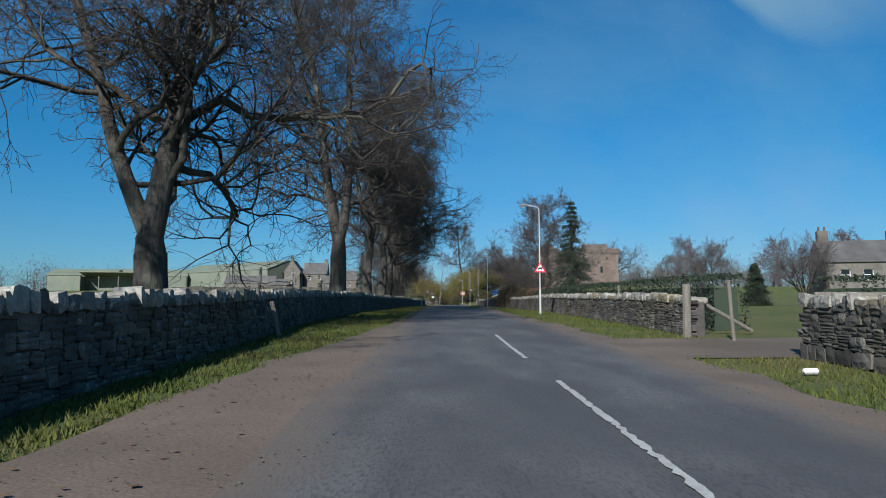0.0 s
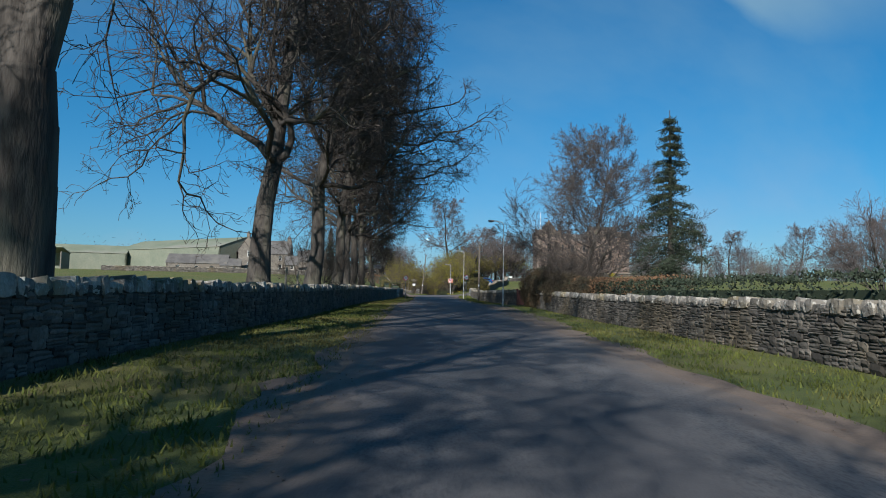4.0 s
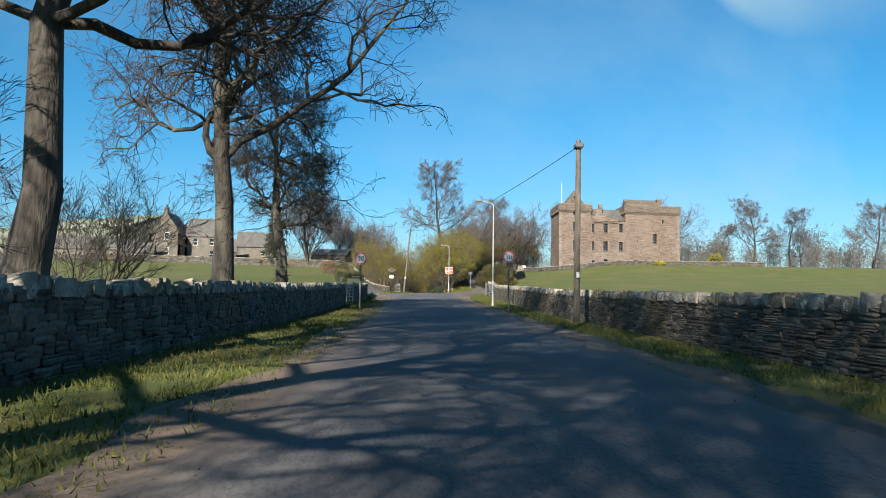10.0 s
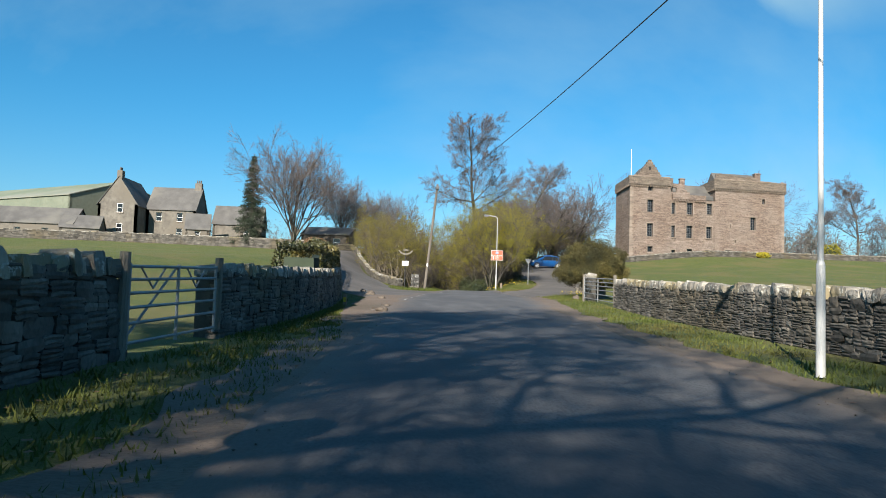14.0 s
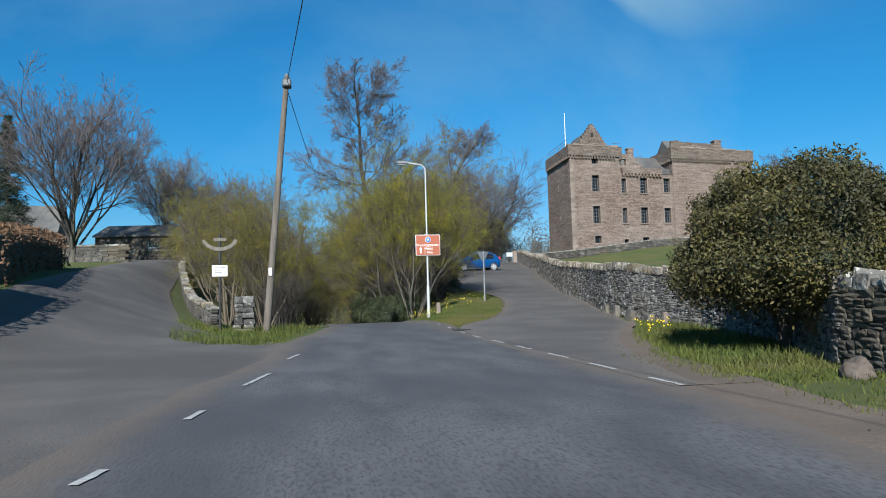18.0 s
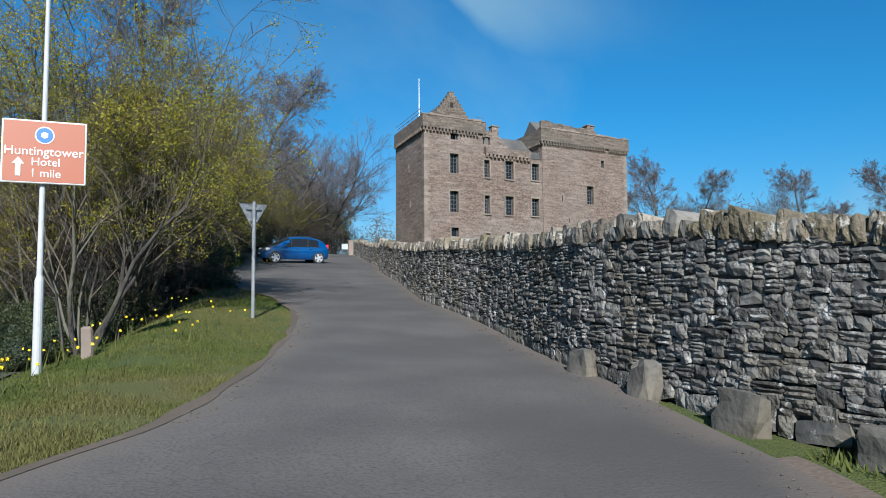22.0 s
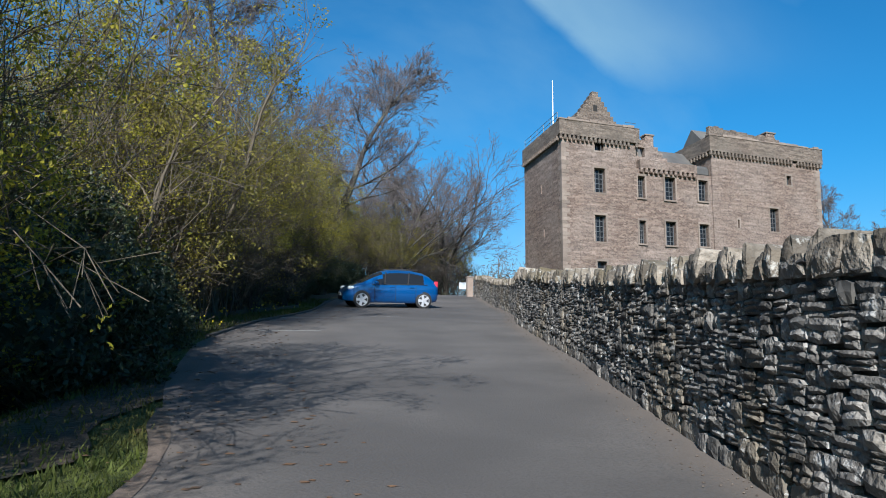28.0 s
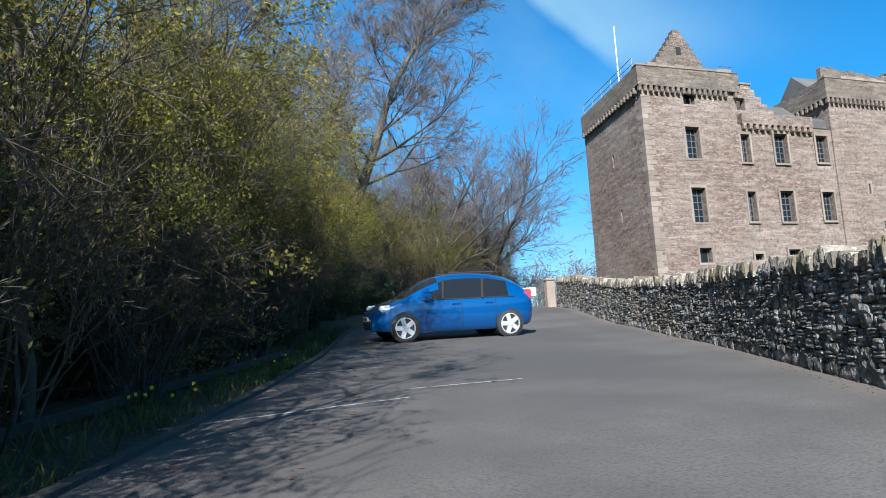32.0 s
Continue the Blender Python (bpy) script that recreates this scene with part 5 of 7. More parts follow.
part("red_border", prism(bmesh.new(), triangle(0.36), -0.03, 0.0), M_RED, tri_root)
part("white_field", prism(bmesh.new(), triangle(0.23), -0.038, -0.0305), M_WHITE, tri_root)
bm = bmesh.new()
for a, b in (((-0.12, -0.02), (0.1, 0.05)), ((-0.12, -0.1), (-0.08, 0.0)), ((0.05, -0.1), (0.08, 0.02)), ((0.08, 0.03), (0.15, 0.1)), ((-0.04, 0.04), (0.02, 0.13))):
    box(bm, (min(a[0], b[0]), -0.045, min(a[1], b[1])), (max(a[0], b[0]) + 0.02, -0.0385, max(a[1], b[1])))
part("symbol", bm, M_BLACK, tri_root)
part("clip", boxed((-0.07, 0.0, -0.03), (0.07, 0.05, 0.03)), M_BACK, tri_root)

# brown direction sign
brown = thing("direction_sign", (9.22, 192.02, 9.09), "brown tourist sign with white border and letters on a lamp post", "road sign")
part("white_edge", boxed((-0.5, -0.03, -0.42), (0.5, 0.0, 0.42), 0.01), M_WHITE, brown)
part("brown_panel", boxed((-0.48, -0.036, -0.40), (0.48, -0.0305, 0.40)), M_BROWN, brown)
part("emblem_ring", disc(bmesh.new(), (0, -0.04, 0.22), 0.115, 0.006), M_WHITE, brown)
part("emblem", disc(bmesh.new(), (0, -0.046, 0.22), 0.1, 0.006), M_BLUE, brown)
part("emblem_mark", disc(bmesh.new(), (0, -0.052, 0.22), 0.045, 0.005, 6), M_WHITE, brown)
writing("place_name", "Huntingtower", 0.165, (0, -0.042, 0.0), M_WHITE, brown)
writing("place_name", "Hotel", 0.15, (0.02, -0.042, -0.14), M_WHITE, brown)
writing("distance", "1 mile", 0.15, (0.02, -0.042, -0.29), M_WHITE, brown)
part("arrow", prism(bmesh.new(), [(-0.33, -0.33), (-0.27, -0.33), (-0.27, -0.17), (-0.23, -0.17), (-0.3, -0.08), (-0.37, -0.17), (-0.33, -0.17)], -0.044, -0.0365), M_WHITE, brown)
for zz in (-0.25, 0.25):
    part("clip", boxed((-0.08, 0.0, zz - 0.02), (0.08, 0.1, zz + 0.02)), M_BACK, brown)

# give-way sign seen from behind
gw = thing("give_way_sign", (12.56, 196.37, float(land(12.56, 196.37))), "grey-backed triangular sign on a slim grey post in the grass", "road sign", rz=radians(12))
part("post", rod(bmesh.new(), (0, 0, -0.3), (0, 0, 2.36), 0.038, sides=12), M_GALV, gw)
part("plate", prism(bmesh.new(), [(-0.3, 2.32), (0.3, 2.32), (0.0, 1.8)], 0.05, 0.062), M_BACK, gw)
for zz in (1.98, 2.22):
    part("bracket", boxed((-0.16 if zz > 2.1 else -0.07, 0.0, zz - 0.025), (0.16 if zz > 2.1 else 0.07, 0.049, zz + 0.025)), M_GALV, gw)

# telegraph poles and their wires
def telegraph_pole(p0, p1, label):
    root = thing("telegraph_pole", p0, label, "telegraph pole", "telegraph poles")
    d = Vector(p1) - Vector(p0)
    part("pole", rod(bmesh.new(), d * -0.03, d, 0.12, 0.085, 14), M_POLE, root, smooth=False)
    part("cap", rod(bmesh.new(), d * 0.995, d * 1.01, 0.09, 0.05, 12), M_DARKPOST, root)
    part("ring_box", boxed((d.x - 0.14, d.y - 0.2, d.z * 0.955), (d.x + 0.14, d.y + 0.2, d.z * 0.985), 0.04), M_DARKPOST, root)
    part("number_plate", boxed((d.x * 0.2 - 0.05, d.y * 0.2 - 0.165, d.z * 0.22), (d.x * 0.2 + 0.05, d.y * 0.2 - 0.13, d.z * 0.25)), M_WHITE, root)
    return root


telegraph_pole((3.12, 186.45, 5.95), (3.85, 185.9, 14.0), "weathered wooden telegraph pole leaning on a grassy corner")
telegraph_pole((8.08, 117.86, 4.25), (8.16, 117.85, 10.4), "weathered wooden telegraph pole beside the lawn wall")


def cable(a, b, sag, r=0.012):
    cu = bpy.data.curves.new("overhead_cable", "CURVE")
    cu.dimensions, cu.bevel_depth, cu.bevel_resolution = "3D", r, 1
    sp = cu.splines.new("POLY")
    n = 24
    sp.points.add(n)
    a, b = Vector(a), Vector(b)
    for k in range(n + 1):
        f = k / n
        p = a.lerp(b, f)
        sp.points[k].co = (p.x, p.y, p.z - sag * 4 * f * (1 - f), 1)
    cu.materials.append(M_BLACK)
    return tagged(new("overhead_cable", cu), "thin black overhead cable between telegraph poles", "cable", "overhead cables")


cable((8.15, 117.85, 10.2), (3.85, 185.9, 13.8), 0.9)
cable((3.85, 185.9, 13.6), (7.6, 228, 13.0), 0.8)

# white notice board with a crescent hanging board at the lane
notice = thing("notice_board", (1.55, 188.0, float(land(1.55, 188.0))), "small white notice on a dark post under an arched nameboard", "sign")
ZN = float(land(1.55, 188.0))
part("post", rod(bmesh.new(), (0, 0, -0.2), (0, 0, 9.2 - ZN), 0.04, sides=10), M_BLACK, notice)
part("board", boxed((-0.25, -0.06, 7.8 - ZN), (0.25, -0.04, 8.17 - ZN), 0.01), M_WHITE, notice)
bm = bmesh.new()
for k in range(3):
    box(bm, (-0.18, -0.0635, 8.08 - ZN - k * 0.08), (0.18 - 0.05 * k, -0.0605, 8.1 - ZN - k * 0.08))
part("lettering_bars", bm, M_BLACK, notice)
bm = bmesh.new()
for k in range(10):
    a0, a1 = math.pi * (1.12 + 0.076 * k), math.pi * (1.12 + 0.076 * (k + 1))
    pts = [(0.62 * math.cos(a0), 0.55 * math.sin(a0)), (0.62 * math.cos(a1), 0.55 * math.sin(a1)), (0.52 * math.cos(a1), 0.43 * math.sin(a1)), (0.52 * math.cos(a0), 0.43 * math.sin(a0))]
    prism(bm, [(p[0], p[1] + 9.2 - ZN) for p in pts], -0.05, -0.03)
part("arched_nameboard", bm, M_WOODOLD, notice)
part("name_bar", boxed((-0.2, -0.06, 8.98 - ZN), (0.2, -0.03, 9.08 - ZN)), M_WOODOLD, notice)
# rubble pillar at the lane's mouth
def rubble_stone(rnd, c, s):
    v = []
    for dz in (-1, 1):
        for dx, dy in ((-1, -1), (1, -1), (1, 1), (-1, 1)):
            v.append(np.array(c) + np.array([dx, dy, dz]) * np.array(s) / 2 * rnd.uniform(0.75, 1.05, 3))
    v.append(np.array(c) + np.array([0, -0.53 * s[1], 0]))
    return v


RUBBLE_FACES = [(0, 1, 8), (1, 5, 8), (5, 4, 8), (4, 0, 8), (1, 2, 6, 5), (2, 3, 7, 6), (3, 0, 4, 7), (4, 5, 6, 7), (3, 2, 1, 0)]
rp = np.random.RandomState(9)
pillar = thing("rubble_pillar", gz(2.35, 187.6), "stump of a rubble stone wall beside the telegraph pole", "stone pillar")
zz = 0.0
while zz < 1.15:
    h = rp.uniform(0.12, 0.24)
    for k in range(2):
        v = rubble_stone(rp, (rp.uniform(-0.05, 0.05) + (k - 0.5) * 0.32, rp.uniform(-0.06, 0.06), zz + h / 2), (0.36 if k else 0.3, 0.55, h))
        mesh_object("stone", v, RUBBLE_FACES, M_STONEP, pillar)
    zz += h

# rocks along the lane's edge
def boulder(x, y, s, seed):
    rb = np.random.RandomState(seed)
    bm = bmesh.new()
    slab = y > 180
    bmesh.ops.create_icosphere(bm, subdivisions=2 if slab else 3, radius=1.0)
    for v in bm.verts:
        if slab:
            v.co = Vector([math.copysign(abs(c) ** 0.45, c) for c in v.co]) * 0.8
        n = noise.noise(v.co * 1.3 + Vector((seed, 0, 0))) + 0.35 * noise.noise(v.co * 3.5 + Vector((0, seed, 0)))
        v.co *= 1 + 0.5 * n
        v.co = Vector((v.co.x * s[0], v.co.y * s[1], v.co.z * s[2]))
    me = bpy.data.meshes.new("boulder")
    bm.to_mesh(me)
    bm.free()
    me.polygons.foreach_set("use_smooth", [not slab] * len(me.polygons))
    me.materials.append(M_STONE if slab else M_ROCK)
    ob = new("boulder", me)
    ob.location = (x, y, float(land(x, y)) + s[2] * 0.45)
    return tagged(ob, "grey slab of stone leaning at the wall foot" if slab else "rough brown boulder lying at the road edge", "rock", "slabs by the drive" if slab else "boulders")


for k, (x, y, s) in enumerate(((1.5, 152.2, (0.17, 0.14, 0.13)), (1.5, 156.0, (0.11, 0.09, 0.07)), (1.05, 161.5, (0.15, 0.1, 0.09)), (0.3, 166.6, (0.17, 0.12, 0.1)), (-0.4, 170.2, (0.16, 0.13, 0.12)), (-2.3, 176.4, (0.13, 0.12, 0.17)), (0.3, 165.6, (0.2, 0.16, 0.14)), (1.2, 152.8, (0.1, 0.08, 0.05)), (11.6, 171.2, (0.2, 0.2, 0.18)), (16.05, 190.6, (0.15, 0.2, 0.22)), (15.35, 188.7, (0.14, 0.3, 0.28)), (15.1, 187.2, (0.13, 0.2, 0.33)), (15.0, 185.8, (0.15, 0.32, 0.28)), (15.1, 184.6, (0.14, 0.22, 0.22)))):
    boulder(x, y, s, 31 + k)

# stone posts
def stone_post(x, y, w, h, rz, label):
    bm = bmesh.new()
    box(bm, (-w / 2, -w / 2, -0.2), (w / 2, w / 2, h), 0.03)
    for v in bm.verts:
        v.co += Vector((noise.noise(v.co * 3), noise.noise(v.co * 3 + Vector((9, 0, 0))), 0)) * 0.03
    me = bpy.data.meshes.new("stone_post")
    bm.to_mesh(me)
    bm.free()
    me.materials.append(M_QUOIN)
    ob = new("stone_post", me)
    ob.location, ob.rotation_euler = gz(x, y), (0.04, -0.05, rz)
    return tagged(ob, label, "post", "stone posts")


stone_post(15.0, 183.3, 0.14, 0.42, 0.1, "short pale stone post at the foot of the wall")
stone_post(9.75, 192.9, 0.16, 0.45, 0.1, "low stone marker beside the lamp post")

# yellow hydrant plate on a concrete post
hyd = thing("hydrant_marker", gz(0.05, 155.3), "grey concrete marker post with a yellow plate", "marker post")
part("post", boxed((-0.09, -0.06, -0.2), (0.09, 0.06, 0.62), 0.015), M_QUOIN, hyd)
part("plate", boxed((-0.07, -0.068, 0.22), (0.07, -0.0605, 0.46)), M_GORSE, hyd, "yellow plate with black bars")
bm = bmesh.new()
for x in (-0.035, 0.025):
    box(bm, (x, -0.072, 0.27), (x + 0.012, -0.0682, 0.42))
box(bm, (-0.023, -0.072, 0.34), (0.025, -0.0682, 0.352))
part("letter_bars", bm, M_BLACK, hyd)
hyd.scale = (0.7, 0.7, 0.7)

# litter on the verge, storm drain
lit = tagged(part("litter", boxed((-0.12, -0.06, 0), (0.12, 0.06, 0.09), 0.03), M_WHITE, None), "crumpled white litter on the verge", "litter")
lit.location = gz(5.9, 11.6, 0.03)
drain = thing("storm_drain", (8.82, 183.8, float(land(8.82, 183.8)) + 0.05), "dark iron drain grating set in the asphalt", "drain")
bm = bmesh.new()
for a, b in (((-0.24, -0.2), (0.24, -0.16)), ((-0.24, 0.16), (0.24, 0.2)), ((-0.24, -0.159), (-0.2, 0.159)), ((0.2, -0.159), (0.24, 0.159))):
    box(bm, (*a, -0.02), (*b, 0.012))
part("frame", bm, M_BLACK, drain)
for k in range(6):
    part("bar", boxed((-0.17 + 0.062 * k, -0.158, -0.02), (-0.145 + 0.062 * k, 0.158, 0.008)), M_BLACK, drain)


# ---- gates and fences ----
def field_gate(a, b, h, label, rails=6):
    a, b = Vector((*a, 0)), Vector((*b, 0))
    L = (b - a).length
    ang = math.atan2((b - a).y, (b - a).x)
    zg = float(land(a.x, a.y))
    root = thing("field_gate", (a.x, a.y, zg), label, "gate", "field gates", rz=ang)
    rise = float(land(b.x, b.y)) - zg
    for k in range(rails):
        z = 0.2 + (h - 0.2) * (k / (rails - 1)) ** 0.85
        part("rail", rod(bmesh.new(), (0, 0, z), (L, 0, z + rise), 0.022, sides=8), M_GALV, root)
    for f in (0.0, 0.5, 1.0):
        part("upright", rod(bmesh.new(), (L * f, 0, 0.12 + rise * f), (L * f, 0, h + 0.04 + rise * f), 0.025, sides=8), M_GALV, root)
    part("brace", rod(bmesh.new(), (0, 0.03, 0.25), (L * 0.5, 0.03, h + rise * 0.5), 0.018, sides=8), M_GALV, root)
    for x0, x1 in ((0.25, 0.12), (0.25, 0.38), (0.75, 0.62), (0.75, 0.88)):
        part("brace", rod(bmesh.new(), (L * x1, 0.03, h + rise * x1), (L * x0, 0.03, 0.75 * h + rise * x0), 0.014, sides=6), M_GALV, root)
    part("gatepost", rod(bmesh.new(), (-0.14, 0, -0.3), (-0.14, 0, h + 0.18), 0.07, sides=10), M_WOODOLD, root)
    part("gatepost", rod(bmesh.new(), (L + 0.14, 0, -0.3 + rise), (L + 0.14, 0, h + 0.18 + rise), 0.07, sides=10), M_WOODOLD, root)
    return root


field_gate((11.1, 166.9), (10.95, 160.6), 1.2, "galvanised tubular field gate beside a stone wall")
field_gate((-1.15, 138.8), (-0.85, 141.8), 1.2, "galvanised tubular field gate in the wall gap")


def wooden_post(x, y, h, r, lean, label):
    bm = rod(bmesh.new(), (0, 0, -0.3), (lean[0], lean[1], h), r, r * 0.95, 8)
    me = bpy.data.meshes.new("fence_post")
    bm.to_mesh(me)
    bm.free()
    me.materials.append(M_WOODOLD)
    ob = new("fence_post", me)
    ob.location = gz(x, y)
    return tagged(ob, label, "fence post", "fence posts")


wooden_post(7.25, 20.9, 1.5, 0.12, (0.02, 0), "stout weathered wooden gatepost at a wall end")
for x, y, h, ln in ((-5.75, 25.4, 2.1, (0.12, 0)), (-5.7, 33.5, 1.9, (0.08, 0.05)), (-5.6, 39, 1.9, (0.1, 0)), (-5.0, 69.5, 2.1, (0.14, 0.0)), (-5.2, 75.0, 2.0, (0.0, 0.0)), (8.0, 19.5, 1.6, (-0.1, 0)), (9.3, 36.0, 1.6, (-0.05, 0))):
    wooden_post(x, y, h, 0.05, ln, "leaning weathered fence post behind the wall")
slab = stone_post(-4.27, 21.8, 0.12, 1.05, 0.2, "thin pale stone slab leaning on the wall")
slab.rotation_euler = (0.0, -0.22, 0.2)
# timber rail fence at the field entrance
rail = thing("rail_fence", gz(11.8, 22.5), "weathered timber fence with two rails behind the entrance", "fence")
for k in range(4):
    part("post", boxed((2.0 * k - 0.06, -0.06, -0.3), (2.0 * k + 0.06, 0.06, 1.25), 0.01), M_WOODOLD, rail)
for z in (0.75, 1.1):
    part("rail", boxed((-0.1, -0.1, z), (6.2, -0.061, z + 0.16), 0.008), M_WOODOLD, rail)
part("brace", rod(bmesh.new(), (-3.6, -0.6, 0.85), (-2.2, -0.4, 0.1), 0.06, sides=8), M_WOODOLD, rail)
# low fence between car park and wood, its shade put into the timber colour
car_fence = thing("car_park_fence", gz(11.9, 212.6), "low timber fence along the car park, darkened for its shade", "fence", rz=radians(76))
for k in range(9):
    part("post", boxed((2.0 * k - 0.06, -0.06, -0.3), (2.0 * k + 0.06, 0.06, 0.85 + 0.145 * k), 0.01), M_FENCE, car_fence)
for z in (0.35, 0.68):
    for k in range(8):
        m = Matrix.Rotation(-math.atan2(0.29, 2.0), 4, "Y")
        part("rail", box(bmesh.new(), (0, -0.1, -0.05), (2.02, -0.061, 0.07), 0.005, Matrix.Translation((2.0 * k, 0, z + 0.145 * k * 1.0)) @ Matrix.Rotation(-0.0725, 4, "Y")), M_FENCE, car_fence)
# maroon board at the garden entrance by the second lamp
board = thing("maroon_gate", gz(9.4, 95.0), "closed maroon boarded gate between hedge and wall", "gate", rz=radians(-70))
for k in range(5):
    part("plank", boxed((-0.75 + 0.19 * k, -0.02, 0.08), (-0.565 + 0.19 * k, 0.02, 1.25)), M_RUST, board)
for z in (0.3, 1.0):
    part("ledge", boxed((-0.75, 0.021, z), (0.76, 0.06, z + 0.12)), M_RUST, board)
part("frame_post", boxed((-0.9, -0.06, -0.2), (-0.78, 0.06, 1.35)), M_RUST, board)
part("frame_post", boxed((0.79, -0.06, -0.2), (0.91, 0.06, 1.35)), M_RUST, board)
# kerb of the car park
kerb = new("kerb")
tagged(kerb, "low dark grey kerb along the car park", "kerb", kind="structure")
ky = 212.0
while ky < 238:
    a, b = Vector((float(dl(ky)), ky, 0)), Vector((float(dl(ky + 0.9)), ky + 0.9, 0))
    d = (b - a).normalized()
    s = Vector((-d.y, d.x, 0)) * 0.13
    za, zb = float(land(a.x, a.y)), float(land(b.x, b.y))
    b = b - d * 0.012
    v = [(p.x, p.y, z + h) for h in (-0.1, 0.085) for p, z in ((a, za), (b, zb), (b + s, zb), (a + s, za))]
    mesh_object("kerbstone", v, [(0, 1, 5, 4), (1, 2, 6, 5), (2, 3, 7, 6), (3, 0, 4, 7), (4, 5, 6, 7)], M_CORE, kerb)
    ky += 0.9
# white notice at the top of the drive
nb = thing("notice_sign", gz(30.6, 256.5), "white notice board on two low posts by the car park", "sign")
part("board", boxed((-0.55, -0.02, 0.75), (0.55, 0.02, 1.3), 0.01), M_WHITE, nb)
for x in (-0.45, 0.45):
    part("post", boxed((x - 0.04, 0.021, -0.2), (x + 0.04, 0.08, 1.25)), M_DARKPOST, nb)

pg = thing("gate_pillar", gz(27.2, 242.6), "pale square gate pillar at the end of the stone wall", "gate pillar")
part("shaft", boxed((-0.2, -0.2, -0.3), (0.2, 0.2, 1.2), 0.03), M_QUOIN, pg)
part("capstone", boxed((-0.24, -0.24, 1.202), (0.24, 0.24, 1.32), 0.04), M_QUOIN, pg)

# ---- parked hatchback ----
def build_car(at, rz, roll):
    root = thing("hatchback_car", at, "glossy bright blue five-door hatchback parked nose to the trees", "car")
    root.rotation_euler = (roll, 0, rz)
    # stations from tail to nose: x, sill, belt, top, half width at sill, belt and top
    st = [(-1.98, 0.42, 0.62, 0.70, 0.55, 0.60, 0.50), (-1.92, 0.30, 0.85, 0.98, 0.72, 0.76, 0.62), (-1.80, 0.26, 0.93, 1.14, 0.78, 0.81, 0.62), (-1.62, 0.24, 0.95, 1.29, 0.81, 0.835, 0.60), (-1.30, 0.22, 0.95, 1.43, 0.83, 0.85, 0.60),
          (-0.85, 0.20, 0.93, 1.51, 0.84, 0.86, 0.615), (-0.35, 0.20, 0.92, 1.525, 0.84, 0.86, 0.62), (0.1, 0.20, 0.91, 1.51, 0.84, 0.86, 0.61), (0.42, 0.20, 0.905, 1.45, 0.84, 0.86, 0.60), (0.75, 0.20, 0.90, 1.31, 0.835, 0.86, 0.62), (1.05, 0.21, 0.895, 1.13, 0.83, 0.85, 0.66),
          (1.28, 0.22, 0.88, 0.985, 0.825, 0.84, 0.68), (1.55, 0.23, 0.82, 0.89, 0.81, 0.81, 0.64), (1.78, 0.25, 0.72, 0.80, 0.76, 0.74, 0.56), (1.93, 0.27, 0.60, 0.68, 0.64, 0.60, 0.45), (1.99, 0.32, 0.50, 0.56, 0.46, 0.44, 0.34)]
    rows = []
    for x, s, b, t, ws, wb, wt in st:
        half = [(ws * 0.86, s), (ws, s + 0.10), (max(ws, wb) * 1.012, (s + b) * 0.52), (wb, b - 0.05), (wb * 0.985, b), (wb + (wt - wb) * 0.42, b + (t - b) * 0.45), (wt + 0.05 * min(1, (t - b) * 2), t - 0.13 * min(1, (t - b) * 2)), (wt * 0.8, t - 0.022), (0.0, t)]
        rows.append([(x, w, z) for w, z in half])
    nh = len(rows[0])

    def surf(name, cells, material, off=0.0, label="", sides=(1, -1)):
        v, f = [], []
        for side in sides:
            for i, j in cells:
                b = len(v)
                quad = [rows[i][j], rows[i + 1][j], rows[i + 1][j + 1], rows[i][j + 1]]
                for x, w, z in quad:
                    v.append((x, side * (w + off), z + (off if j >= 6 else 0)))
                f.append((b, b + 1, b + 2, b + 3) if side < 0 else (b + 3, b + 2, b + 1, b))
        me_ob = mesh_object(name, v, f, material, root, label, smooth=True)
        bmx = bmesh.new()
        bmx.from_mesh(me_ob.data)
        bmesh.ops.remove_doubles(bmx, verts=bmx.verts, dist=0.0005)
        bmx.to_mesh(me_ob.data)
        bmx.free()
        return me_ob

    glass = {(i, j) for i in range(4, 9) for j in (4, 5)} - {(8, 5)}
    screen = {(i, j) for i in (8, 9, 10) for j in (6, 7)}
    rear = {(i, j) for i in (1, 2) for j in (6, 7)}
    allc = {(i, j) for i in range(len(rows) - 1) for j in range(nh - 1)}
    body = surf("body", sorted(allc - {(i, j) for i, j in glass if i in (4, 5, 6, 7, 8)} - screen - rear), M_CARBLUE)
    # nose and tail caps, floor
    for row in (rows[0], rows[-1]):
        pts = [(x, w, z) for x, w, z in row] + [(x, -w, z) for x, w, z in reversed(row[:-1])]
        mesh_object("bumper_skin", pts, [tuple(range(len(pts)))], M_CARBLUE, root)
    v, f = [], []
    for row in rows:
        v += [(row[0][0], row[0][1], row[0][2]), (row[0][0], -row[0][1], row[0][2])]
    for k in range(len(rows) - 1):
        f.append((2 * k, 2 * k + 1, 2 * k + 3, 2 * k + 2))
    mesh_object("floor_pan", v, f, M_BLACK, root)
    for side in (1, -1):
        for span in ((4,), (5, 6), (7, 8)):
            surf("side_window", [c for c in sorted(glass) if c[0] in span], M_GLASS, 0.0, sides=(side,))
    surf("windscreen", sorted(screen), M_GLASS)
    surf("rear_window", sorted(rear), M_GLASS)
